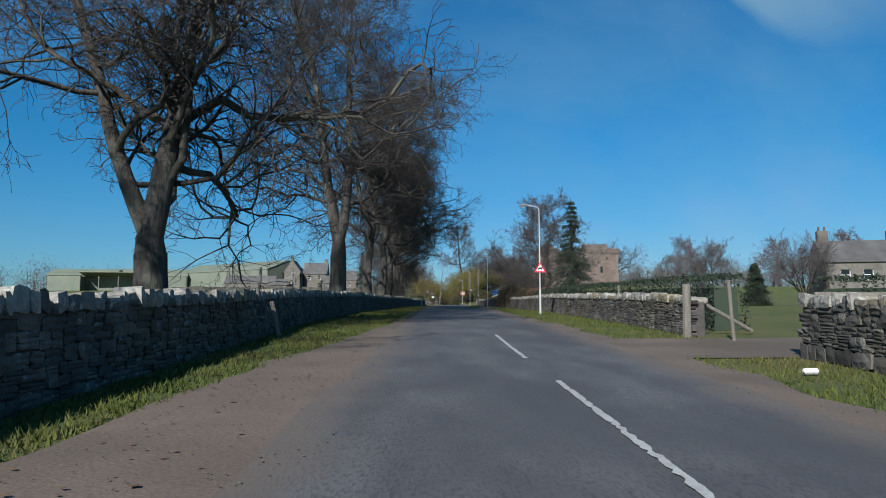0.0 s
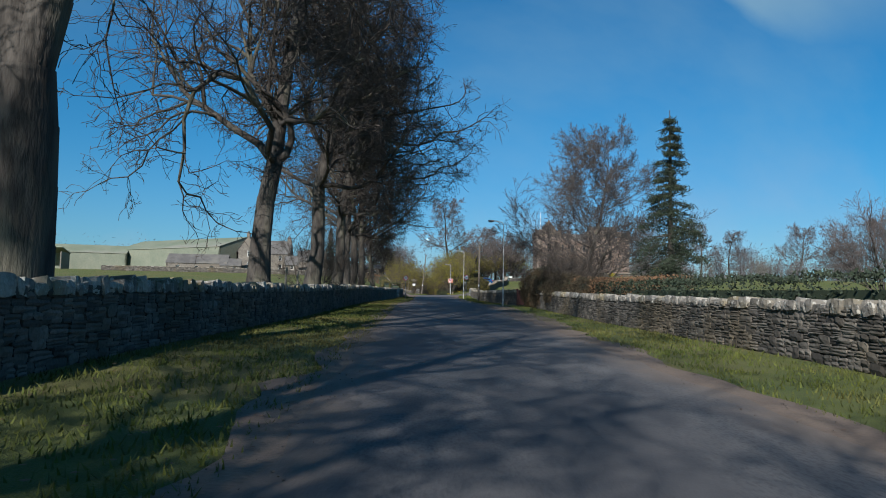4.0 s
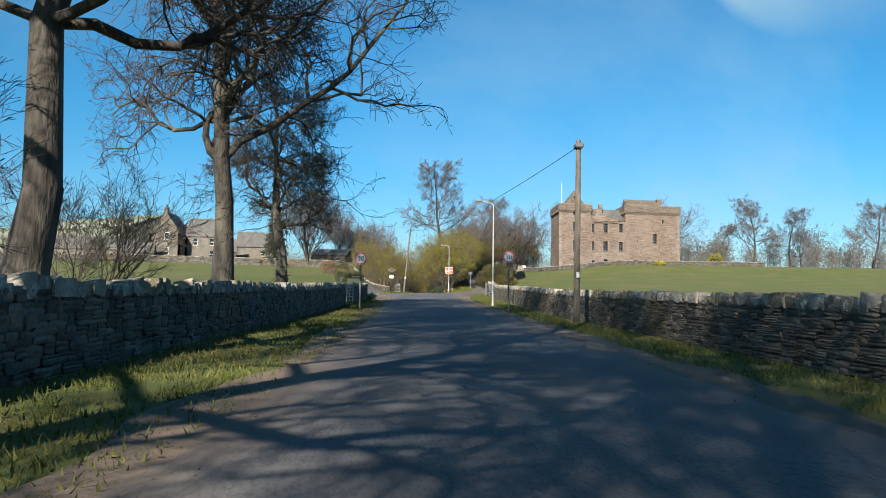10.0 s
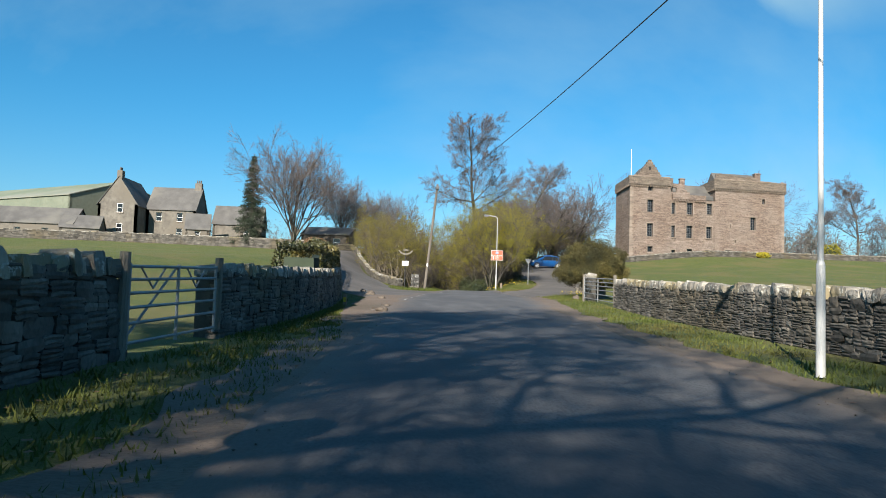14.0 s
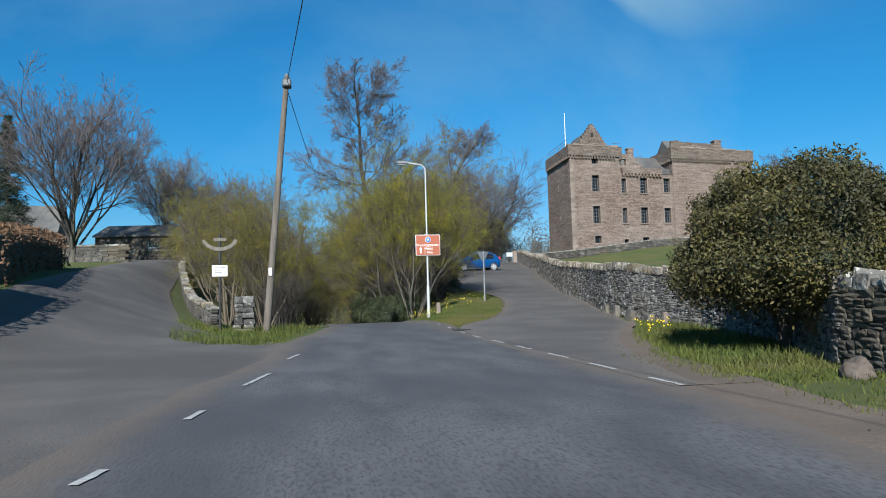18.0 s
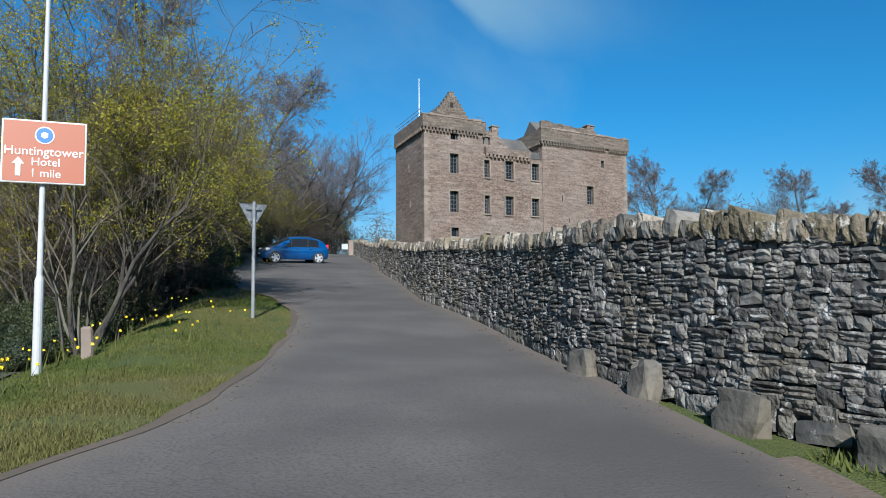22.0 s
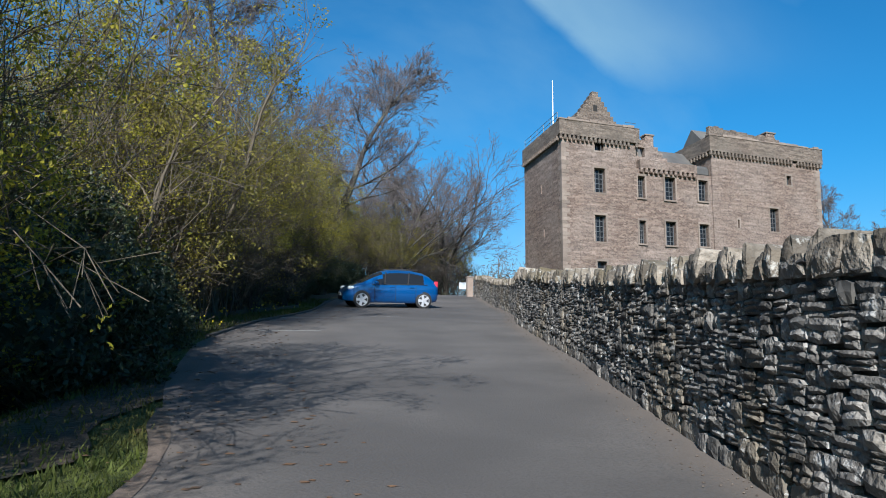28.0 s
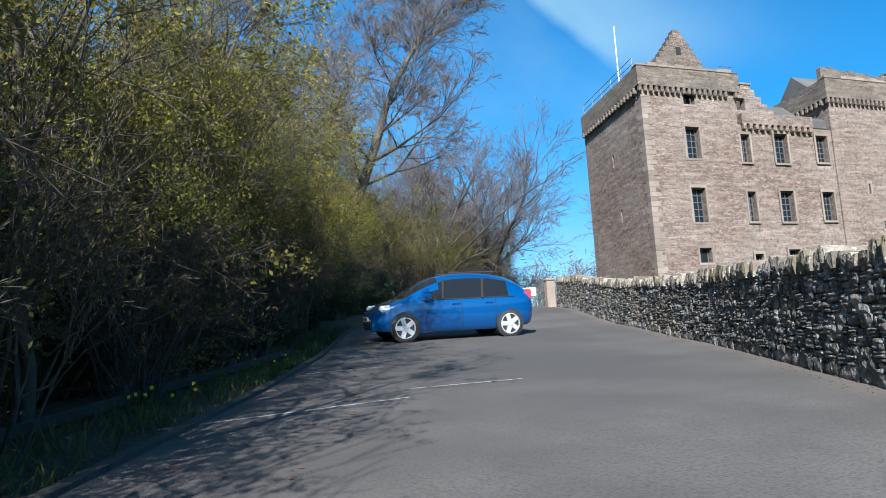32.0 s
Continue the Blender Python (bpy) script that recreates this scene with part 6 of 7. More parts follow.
    # pillars over the glass
    for x, w in ((-0.62, 0.07), (0.36, 0.06)):
        for s in (1, -1):
            bm = bmesh.new()
            pts = [Vector((x, s * 0.86, 0.92)), Vector((x - 0.04, s * 0.76, 1.19)), Vector((x - 0.08, s * 0.67, 1.39))]
            for a, b in zip(pts, pts[1:]):
                rod(bm, a, b, w / 2, sides=6)
            part("pillar", bm, M_BLACK, root)
    for s in (1, -1):
        # window trim, door seams, sill, handles, mirror
        part("belt_trim", rod(bmesh.new(), (-1.45, s * 0.845, 0.945), (0.9, s * 0.852, 0.915), 0.014, sides=6), M_BLACK, root)
        for x in (-0.95, -0.1, 0.78):
            part("door_seam", boxed((x - 0.004, s * 0.866 - 0.01, 0.3), (x + 0.004, s * 0.866 + 0.012, 0.9)), M_BLACK, root)
        for x in (-0.78, 0.05):
            part("door_handle", boxed((x - 0.1, s * 0.875 - 0.018, 0.80), (x + 0.1, s * 0.875 + 0.018, 0.84), 0.012), M_CARBLUE, root)
        m = part("wing_mirror", boxed((0.66, s * 0.97 - 0.11, 0.90), (0.84, s * 0.97 + 0.11, 1.06), 0.05), M_CARBLUE, root)
        hl = part("headlight", boxed((1.38, s * 0.68 - 0.11, 0.68), (1.84, s * 0.68 + 0.11, 0.83), 0.055), M_WHITE, root, "clear swept-back headlight")
        part("tail_light", boxed((-1.93, s * 0.7 - 0.07, 0.85), (-1.78, s * 0.7 + 0.07, 1.1), 0.03), M_RED, root)
        part("fog_light", disc(bmesh.new(), (1.93, s * 0.5, 0.42), 0.06, 0.06, 16, "X"), M_ALLOY, root)
    part("grille", boxed((1.94, -0.35, 0.30), (2.005, 0.35, 0.44), 0.02), M_BLACK, root)
    part("number_plate", boxed((2.006, -0.26, 0.47), (2.02, 0.26, 0.58)), M_WHITE, root)
    bm = bmesh.new()
    for k in range(6):
        box(bm, (2.0205, -0.22 + 0.075 * k, 0.495), (2.024, -0.18 + 0.075 * k, 0.555))
    part("plate_bars", bm, M_BLACK, root)
    part("wiper", rod(bmesh.new(), (1.2, -0.4, 0.99), (0.9, 0.2, 1.2), 0.01, sides=6), M_BLACK, root)
    # wheels
    for x in (1.28, -1.30):
        for s in (1, -1):
            w = new("wheel")
            w.parent, w.location = root, (x, s * 0.79, 0.31)
            bm = bmesh.new()
            prof = [(0.225, -0.095), (0.28, -0.1), (0.305, -0.08), (0.315, -0.03), (0.315, 0.03), (0.305, 0.08), (0.28, 0.1), (0.225, 0.095)]
            n = 32
            ring = [[bm.verts.new((r * math.cos(2 * math.pi * k / n), y, r * math.sin(2 * math.pi * k / n))) for r, y in prof] for k in range(n)]
            for k in range(n):
                for j in range(len(prof) - 1):
                    bm.faces.new((ring[k][j], ring[k][j + 1], ring[(k + 1) % n][j + 1], ring[(k + 1) % n][j]))
            part("tyre", bm, M_TYRE, w, smooth=True)
            bm = bmesh.new()
            inner = [[bm.verts.new((r * math.cos(2 * math.pi * k / n), s * y, r * math.sin(2 * math.pi * k / n))) for r, y in ((0.24, 0.099), (0.222, 0.103), (0.21, 0.03))] for k in range(n)]
            for k in range(n):
                for j in range(2):
                    bm.faces.new((inner[k][j], inner[k][j + 1], inner[(k + 1) % n][j + 1], inner[(k + 1) % n][j]))
            for k in range(5):
                a = k * math.pi * 0.4 + 0.3
                mm = Matrix.Rotation(a, 4, "Y")
                box(bm, (-0.052, s * 0.085 - 0.015, 0.0), (0.052, s * 0.085 + 0.015, 0.22), 0.006, mm)
            disc(bm, (0, s * 0.09, 0), 0.06, 0.05, 20)
            part("rim", bm, M_ALLOY, w)
            part("brake_disc", disc(bmesh.new(), (0, s * 0.03, 0), 0.185, 0.02, 24), M_BLACK, w)
            # dark arch behind the wheel
            bm = bmesh.new()
            disc(bm, (x, s * 0.80, 0.325), 0.342, 0.12, 28)
            part("wheel_arch", bm, M_BLACK, root)
    # roof bars
    for s in (1, -1):
        part("roof_rail", rod(bmesh.new(), (-1.1, s * 0.5, 1.53), (0.1, s * 0.5, 1.54), 0.02, sides=8), M_BLACK, root)
    return root


CARX, CARY = 20.05, 231.05
car = build_car((CARX, CARY, float(land(CARX, CARY)) + 0.03), radians(186.5), -0.075)
car.scale = (1.14, 1.12, 1.16)

# ---- buildings in the distance ----
def gabled(name, at, rz, length, width, eaves, ridge, label, category, wall_mat, roof_mat, windows=(), chimneys=(), overhang=0.25, group="", doors=()):
    """A house or barn: length along its own x; windows: (x, z, w, h) on the front (y = -width/2), gable windows as ('g', y, z, w, h)."""
    root = thing(name, at, label, category, group, rz=rz)
    L, W = length / 2, width / 2
    front = [w for w in windows if w[0] != "g"]
    fw = holed("wall", -L, L, -0.8, eaves, -W, -W + 0.4, [(a, b, c, d) for a, b, c, d in front] + [(a, b, c, d) for a, b, c, d in doors], wall_mat, root)
    part("wall", boxed((-L, W - 0.4, -0.8), (L, W, eaves)), wall_mat, root)
    for s in (-1, 1):
        pts = [(-W, -0.8), (W, -0.8), (W, eaves), (0, ridge), (-W, eaves)]
        bm = bmesh.new()
        lo = [bm.verts.new((s * L, y, z)) for y, z in pts]
        hi = [bm.verts.new((s * (L - 0.4), y, z)) for y, z in pts]
        bm.faces.new(lo)
        bm.faces.new(list(reversed(hi)))
        for k in range(5):
            j = (k + 1) % 5
            bm.faces.new((lo[j], lo[k], hi[k], hi[j]))
        bmesh.ops.recalc_face_normals(bm, faces=bm.faces)
        part("gable", bm, wall_mat, root)
    for s in (-1, 1):
        sl = (ridge - eaves) / W
        a, b = Vector((0, 0, ridge + 0.06)), Vector((0, s * (W + overhang), eaves - sl * overhang + 0.06))
        bm = bmesh.new()
        v = [bm.verts.new((x, p.y, p.z + t)) for t in (0, 0.12) for p in (a, b) for x in (-L - 0.15, L + 0.15)]
        for q in ((0, 1, 3, 2), (4, 6, 7, 5), (0, 2, 6, 4), (1, 5, 7, 3), (0, 4, 5, 1), (2, 3, 7, 6)):
            bm.faces.new([v[k] for k in q])
        bmesh.ops.recalc_face_normals(bm, faces=bm.faces)
        part("roof_slope", bm, roof_mat, root)
    for w in windows:
        win = new("window")
        win.parent = root
        if w[0] == "g":
            _, s, y, z, ww, hh = w
            win.location, win.rotation_euler = (s * (L + 0.0), y, z), (0, 0, radians(90) * s)
            dep = 0.0
        else:
            x, z, ww, hh = w
            win.location = (x, -W, z)
            dep = 0.15
        part("pane", boxed((-ww / 2, dep, -hh / 2), (ww / 2, dep + 0.03, hh / 2)) if dep else boxed((-ww / 2, -0.02, -hh / 2), (ww / 2, 0.0, hh / 2)), M_GLASS, win)
        bm = bmesh.new()
        y0 = dep - 0.02 if dep else -0.045
        for a in (-ww / 2, ww / 2 - 0.06):
            box(bm, (a, y0, -hh / 2), (a + 0.06, y0 + 0.018, hh / 2))
        for z2 in (-hh / 2, -0.03, hh / 2 - 0.06):
            box(bm, (-ww / 2 + 0.061, y0, z2), (ww / 2 - 0.061, y0 + 0.018, z2 + 0.06))
        part("frame", bm, M_WHITE, win)
        part("sill", boxed((-ww / 2 - 0.1, -0.1, -hh / 2 - 0.12), (ww / 2 + 0.1, 0.0 if not dep else 0.1, -hh / 2 - 0.002)), M_QUOIN, win)
    for x, hgt, pots in chimneys:
        ch = part("chimney", boxed((x - 0.55, -0.4, ridge - 0.9), (x + 0.55, 0.4, ridge + hgt), 0.03), wall_mat, root)
        for k in range(pots):
            px = x - 0.3 + 0.6 * (k / max(1, pots - 1))
            part("chimney_pot", rod(bmesh.new(), (px, 0, ridge + hgt), (px, 0, ridge + hgt + 0.5), 0.13, 0.1, 10), M_ROCK, ch)
    return root


# farmhouse: main block with a gabled wing towards the road
gabled("farmhouse", (-44.4, 250.5, 13.0), radians(90), 9.0, 6.0, 5.2, 9.5, "tall gabled stone farmhouse wing with a chimney at its gable", "house", M_HARL, M_SLATE, [("g", -1, -0.4, 4.6, 0.9, 1.4), ("g", -1, -0.4, 1.5, 0.9, 1.4)], [(-3.9, 1.0, 3)], group="farmhouse")
gabled("farmhouse", (-37.4, 253.0, 13.1), radians(0), 7.8, 6.4, 5.0, 8.7, "two-storey stone farmhouse block with slate roof and end chimney", "house", M_HARL, M_SLATE, [(-1.9, 3.7, 0.9, 1.4), (1.4, 3.7, 0.9, 1.4), (1.4, 1.2, 0.9, 1.4)], [(3.3, 1.0, 3)], group="farmhouse")
gabled("farmhouse_wing", (-32.6, 248.5, 13.0), radians(14), 3.6, 3.6, 1.9, 4.2, "small steep-roofed porch wing beside the farmhouse", "house", M_HARL, M_SLATE, [(0, 1.0, 0.8, 0.9)])
gabled("farm_steading", (-27.8, 256.0, 13.0), radians(3), 8.0, 5.0, 3.4, 6.4, "plain grey stone steading behind the farmhouse", "outbuilding", M_HARL, M_SLATE, [(1.5, 1.8, 0.8, 1.0)])
gabled("farm_cottage", (-57.0, 244.0, 11.9), radians(2), 16.0, 6.0, 2.6, 5.0, "long low farm building with a dark slate roof", "house", M_HARL, M_SLATE, [(-5, 1.3, 0.9, 1.0), (0, 1.3, 0.9, 1.0), (4, 1.3, 0.9, 1.0)])
gabled("outhouse", (-48.2, 243.0, 11.9), radians(10), 5.5, 4.0, 2.1, 3.9, "small white-fronted outhouse with a slate roof", "outbuilding", M_HARL, M_SLATE, [(-1, 1.1, 0.9, 1.0), (1.2, 1.1, 0.9, 1.0)])
gabled("barn", (-66.0, 268.0, 13.6), radians(-32), 44.0, 20.0, 6.0, 9.4, "large barn with a pale green sheet roof", "barn", M_BARNWALL, M_BARNROOF, group="farm buildings")
gabled("barn", (-98.0, 270.0, 13.2), radians(12), 24.0, 14.0, 5.0, 7.6, "grey-green metal farm shed", "barn", M_BARNWALL, M_BARNROOF, group="farm buildings")
gabled("barn", (-118.0, 262.0, 13.0), radians(5), 22.0, 14.0, 5.0, 7.4, "grey-green metal farm shed", "barn", M_BARNWALL, M_BARNROOF, group="farm buildings")
shed = thing("open_shed", (-104.0, 248.0, 12.6), "open-fronted farm shed with a pale lean-to roof", "shed", "farm buildings", rz=radians(8))
part("roof", box(bmesh.new(), (-9, -4, 0), (9, 4, 0.2), 0, Matrix.Translation((0, 0, 5.0)) @ Matrix.Rotation(radians(-9), 4, "X")), M_BARNROOF, shed)
part("rear_wall", boxed((-8.8, 3.4, -1), (8.8, 3.7, 5.3)), M_BARNWALL, shed)
for x in (-8.7, -3, 3, 8.5):
    part("post", boxed((x, -3.7, -1), (x + 0.25, -3.45, 4.4)), M_WOODOLD, shed)
for x in (-8.8, 8.55):
    part("side_wall", boxed((x, -3.4, -1), (x + 0.2, 3.39, 4.5)), M_BARNWALL, shed)
# cottage behind the hedge on the right
gabled("cottage", (51.5, 82.0, 5.0), radians(-12), 15.0, 6.5, 3.0, 5.4, "grey stone cottage with slate roof, chimneys and dormers", "house", M_HARL, M_SLATE, [(-5.5, 1.5, 1.0, 1.2), (-3.2, 1.5, 1.0, 1.2), (2.0, 1.5, 1.0, 1.2)], [(-6.8, 1.3, 2), (0.5, 1.2, 2), (6.8, 1.3, 2)])
# brick bungalow up the lane
gabled("bungalow", (-9.6, 232.0, 11.0), radians(-8), 6.5, 6.0, 2.2, 3.3, "low brick bungalow with a shallow grey roof up the lane", "house", M_ROCK, M_SLATE, [(1.6, 1.2, 1.0, 1.1)])
dry_wall("wall_lane", [(1.0, 190.2), (-0.3, 195.5), (-2.2, 205), (-4.6, 218), (-5.2, 224)], 0.65, 0.4, 0.45, 0.16, (0.35, 0.15), "low rough stone wall climbing beside the lane", (M_STONE, M_COPE), -1, 23)
dry_wall("wall_lane_end", [(-12.0, 229.0), (-5.2, 227.5)], 0.8, 0.4, 0.45, 0.16, (0.35, 0.15), "low stone wall closing the end of the lane", (M_STONE, M_COPE), 1, 24)
# low garden walls: before the farmhouse, before the castle
dry_wall("wall_farm", [(-80, 236), (-44, 236), (-24, 229), (-9, 221)], 1.25, 0.4, 0.9, 0.22, (0.8, 0.12), "long low grey stone garden wall in front of the farmhouse", (M_STONE, M_COPE), 1, 21)
dry_wall("wall_castle_lawn", [(28.6, 243.2), (38, 246.5), (66, 250.5), (84, 253)], 0.9, 0.45, 0.7, 0.2, (0.6, 0.12), "low grey stone wall along the foot of the castle", (M_STONE, M_COPE), 1, 22)

# ---- shrubs, hedges, woods ----
MIN_R[0] = 0.006
SH = [(5, 0.14, 0.06, 7, 0.6, 0.5), (4, 0.2, 0.04, 6, 0.7, 0.5), (2, 0.24, 0.02, 4, 0.75, 0.6), (1, 0.25, 0.0, 0, 0, 0)]


def shrub_tree(name, at, seed, height, stems, radius, leaf, density, label, leaf_size=0.06, category="tree", group="", twig=None, low=0.35, spec=None):
    """Many stems from one stool, twigs all over, a veil of small young leaves."""
    rnd = np.random.RandomState(seed)
    root = thing(name, at, label, category, group)
    thick, thin, tips = [], [], []
    for s in range(stems):
        a = s * 2.4 + rnd.uniform(-0.5, 0.5)
        rr = rnd.uniform(0.05, 0.45)
        p = np.array([math.cos(a) * rr, math.sin(a) * rr, -0.2])
        out = rnd.uniform(0.1, 1.0) * radius / height
        d = np.array([math.cos(a) * out, math.sin(a) * out, 1.0])
        d /= np.linalg.norm(d)
        grow(rnd, p, d, height * rnd.uniform(0.5, 0.72), rnd.uniform(0.035, 0.085) * height / 8, 0, spec or SH, thick, thin, tips)
    tubes(thick, twig or M_BARK, "woody_frame", root)
    tubes(thin, twig or M_TWIGB, "crown", root, "fine bare twigs")
    if density:
        T = np.array(tips)
        bare = np.array([noise.noise(Vector(p) * 0.8 + Vector((seed, 0, 0))) for p in T])
        T = T[(bare + rnd.normal(0, 0.12, len(T)) > 0.0) & (T[:, 2] > height * low * rnd.uniform(0.5, 1.2, len(T)))]
        B = np.repeat(T, max(1, int(density)), 0) + rnd.normal(0, 0.1, (len(T) * max(1, int(density)), 3))
        leaves_mesh(B, leaf_size, leaf, "foliage", root, rnd, label="small fresh leaves")
    return root


def copies(ob, spots, seed=0):
    rnd = random.Random(seed)
    for x, y, s in spots:
        c = copy_thing(ob, pose(*gz(x, y), 0, 0, rnd.uniform(0, 360)))
        c.scale = (s * rnd.uniform(0.92, 1.08), s * rnd.uniform(0.92, 1.08), s * rnd.uniform(0.93, 1.07))


yellow = shrub_tree("budding_maple", gz(10.2, 200.2), 41, 8.8, 11, 4.0, M_LEAFY, 18, "budding many-stemmed maple with yellow-green young leaves", 0.029, group="roadside trees")
dull = shrub_tree("coppice_tree", gz(11.6, 214.0), 42, 8.8, 11, 3.4, M_LEAFG, 19, "many-stemmed coppice tree with thin olive leaves", 0.036, group="roadside trees", twig=M_TWIGB)
bareshrub = shrub_tree("bare_thicket", gz(12.4, 90.0), 43, 5.0, 12, 3.2, M_LEAFG, 0, "bare brown roadside thicket", 0.05, group="thickets", twig=M_TWIG)
copies(yellow, [(9.6, 205.4, 0.8), (9.4, 197.6, 0.75), (11.0, 202.2, 0.8), (8.9, 201.0, 0.95), (8.6, 207.5, 0.8), (3.0, 206.0, 0.85), (12.6, 226.0, 0.9), (15.4, 237.5, 0.72), (9.6, 233, 1.0), (14.4, 228.6, 0.7), (15.9, 234.0, 0.68), (12.2, 216.2, 0.6), (10.6, 210.2, 0.9), (11.6, 213.2, 0.8), (13.4, 222.2, 0.75), (14.9, 231.0, 0.75), (16.4, 239.0, 0.7)], 1)
copies(dull, [(10.0, 211.5, 1.0), (12.6, 219.5, 1.02), (9.8, 222.0, 1.1), (13.6, 224.8, 0.86), (14.6, 231.8, 0.9), (11.2, 229.0, 1.15), (13.0, 237.0, 1.05), (16.4, 243.0, 0.95), (19.2, 249.5, 0.85), (22.5, 256.0, 0.75), (25.5, 262.0, 0.7), (2.4, 199.2, 0.72), (3.4, 212.0, 0.85), (0.2, 204.6, 0.9), (-0.6, 212.5, 0.95), (2.2, 221.0, 1.1), (-2.6, 221.0, 1.0), (8.8, 216.0, 0.9), (7.0, 241.0, 1.0), (1.0, 236.0, 1.15), (11.0, 246.0, 1.1), (9.2, 202.8, 0.7)], 2)
copies(bareshrub, [(11.6, 86.5, 0.85), (13.4, 95.0, 0.9), (10.9, 82.6, 0.6), (14.0, 220.6, 0.55), (15.0, 226.4, 0.55), (-5.0, 79.5, 0.9), (-5.2, 101.5, 0.85), (-4.9, 109.0, 0.75), (3.3, 196.2, 0.5), (2.6, 202.5, 0.55), (4.6, 206.5, 0.5), (9.2, 206.6, 0.6), (9.9, 199.5, 0.6), (8.8, 200.8, 0.65), (11.2, 201.0, 0.55)], 3)
litshrub = shrub_tree("thin_shrub", gz(12.0, 215.2), 44, 4.2, 10, 2.4, M_LEAFG, 5, "twiggy light brown shrub with small olive leaves", 0.026, "bush", "car park shrubs")
copies(litshrub, [(12.9, 214.4, 0.8), (13.3, 217.4, 0.8), (12.6, 219.6, 1.0), (13.6, 224.6, 0.95), (12.0, 222.4, 1.1), (14.3, 229.2, 0.95), (15.2, 233.4, 0.9), (13.2, 227.2, 1.1), (16.2, 237.6, 0.9), (10.2, 218.0, 1.3), (10.6, 224.0, 1.3), (12.0, 230.6, 1.2)], 12)

# dark evergreen laurels under the trees by the car park
def leaf_dome(name, at, radii, leaf, size, count, seed, label, category="bush", group="", floor=0.0, droop=0.0, lift=0.0):
    """A bush: a dark solid core for its shaded inside, leaves in an uneven shell."""
    rnd = np.random.RandomState(seed)
    root = thing(name, at, label, category, group)
    u = rnd.normal(0, 1, (count, 3))
    u /= np.linalg.norm(u, axis=1, keepdims=True)
    bumps = np.array([noise.noise(Vector(v) * 2.2 + Vector((seed, 0, 0))) + 0.5 * noise.noise(Vector(v) * 5 + Vector((0, seed, 0))) for v in u])
    r = (1 + 0.28 * bumps) * rnd.uniform(0.72, 1.02, count) ** 0.6
    P = u * r[:, None] * np.array(radii) + np.array([0, 0, radii[2] * 0.9 + lift])
    P = P[P[:, 2] > floor + (rnd.uniform(-0.1, 0.12, count) + 0.5 * bumps if lift else 0.0)]
    P[:, 2] -= droop * np.abs(rnd.normal(0, 1, len(P)))
    leaves_mesh(P, size, leaf, "foliage", root, rnd, label="dense leaves")
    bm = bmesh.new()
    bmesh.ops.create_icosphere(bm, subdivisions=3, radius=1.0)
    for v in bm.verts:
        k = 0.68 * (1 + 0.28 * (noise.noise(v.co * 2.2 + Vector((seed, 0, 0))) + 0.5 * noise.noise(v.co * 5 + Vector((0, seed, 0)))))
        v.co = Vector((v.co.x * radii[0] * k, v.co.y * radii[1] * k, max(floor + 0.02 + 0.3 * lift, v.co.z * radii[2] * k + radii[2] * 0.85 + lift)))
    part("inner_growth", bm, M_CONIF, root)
    if lift:
        for k in range(5):
            a = k * 1.3 + seed
            bm = bmesh.new()
            rod(bm, (0.25 * math.cos(a), 0.25 * math.sin(a), -0.1), (0.8 * math.cos(a), 0.8 * math.sin(a), radii[2]), 0.07, 0.04, 8)
            part("stem", bm, M_BARK, root)
    return root


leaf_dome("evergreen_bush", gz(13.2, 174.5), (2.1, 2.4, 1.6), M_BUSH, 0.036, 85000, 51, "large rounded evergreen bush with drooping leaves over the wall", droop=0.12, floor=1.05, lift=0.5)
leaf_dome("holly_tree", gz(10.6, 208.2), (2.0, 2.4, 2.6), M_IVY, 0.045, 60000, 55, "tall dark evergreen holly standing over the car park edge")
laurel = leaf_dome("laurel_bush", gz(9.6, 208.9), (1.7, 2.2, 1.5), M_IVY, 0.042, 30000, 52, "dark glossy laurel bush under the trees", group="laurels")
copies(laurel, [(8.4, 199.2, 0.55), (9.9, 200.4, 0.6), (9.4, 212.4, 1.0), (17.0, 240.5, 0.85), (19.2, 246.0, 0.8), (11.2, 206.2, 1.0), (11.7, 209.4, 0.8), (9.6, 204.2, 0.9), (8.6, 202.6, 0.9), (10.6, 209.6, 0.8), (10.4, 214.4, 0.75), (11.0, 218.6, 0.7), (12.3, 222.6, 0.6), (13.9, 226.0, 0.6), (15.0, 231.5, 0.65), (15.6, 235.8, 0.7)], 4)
leaf_dome("garden_conifer", gz(12.1, 98.4), (1.6, 1.5, 1.7), M_IVY, 0.06, 20000, 53, "dark clipped garden conifer beside an entrance")
for k, (x, y, s) in enumerate(((59.0, 249.5, (1.2, 0.8, 0.5)), (74.5, 256.7, (1.7, 1.5, 1.6)))):
    leaf_dome("yellow_shrub", gz(x, y), s, M_GORSE if k == 0 else M_LEAFY, 0.12, 1800, 54 + k, "bright yellow flowering shrub near the castle", group="yellow shrubs")


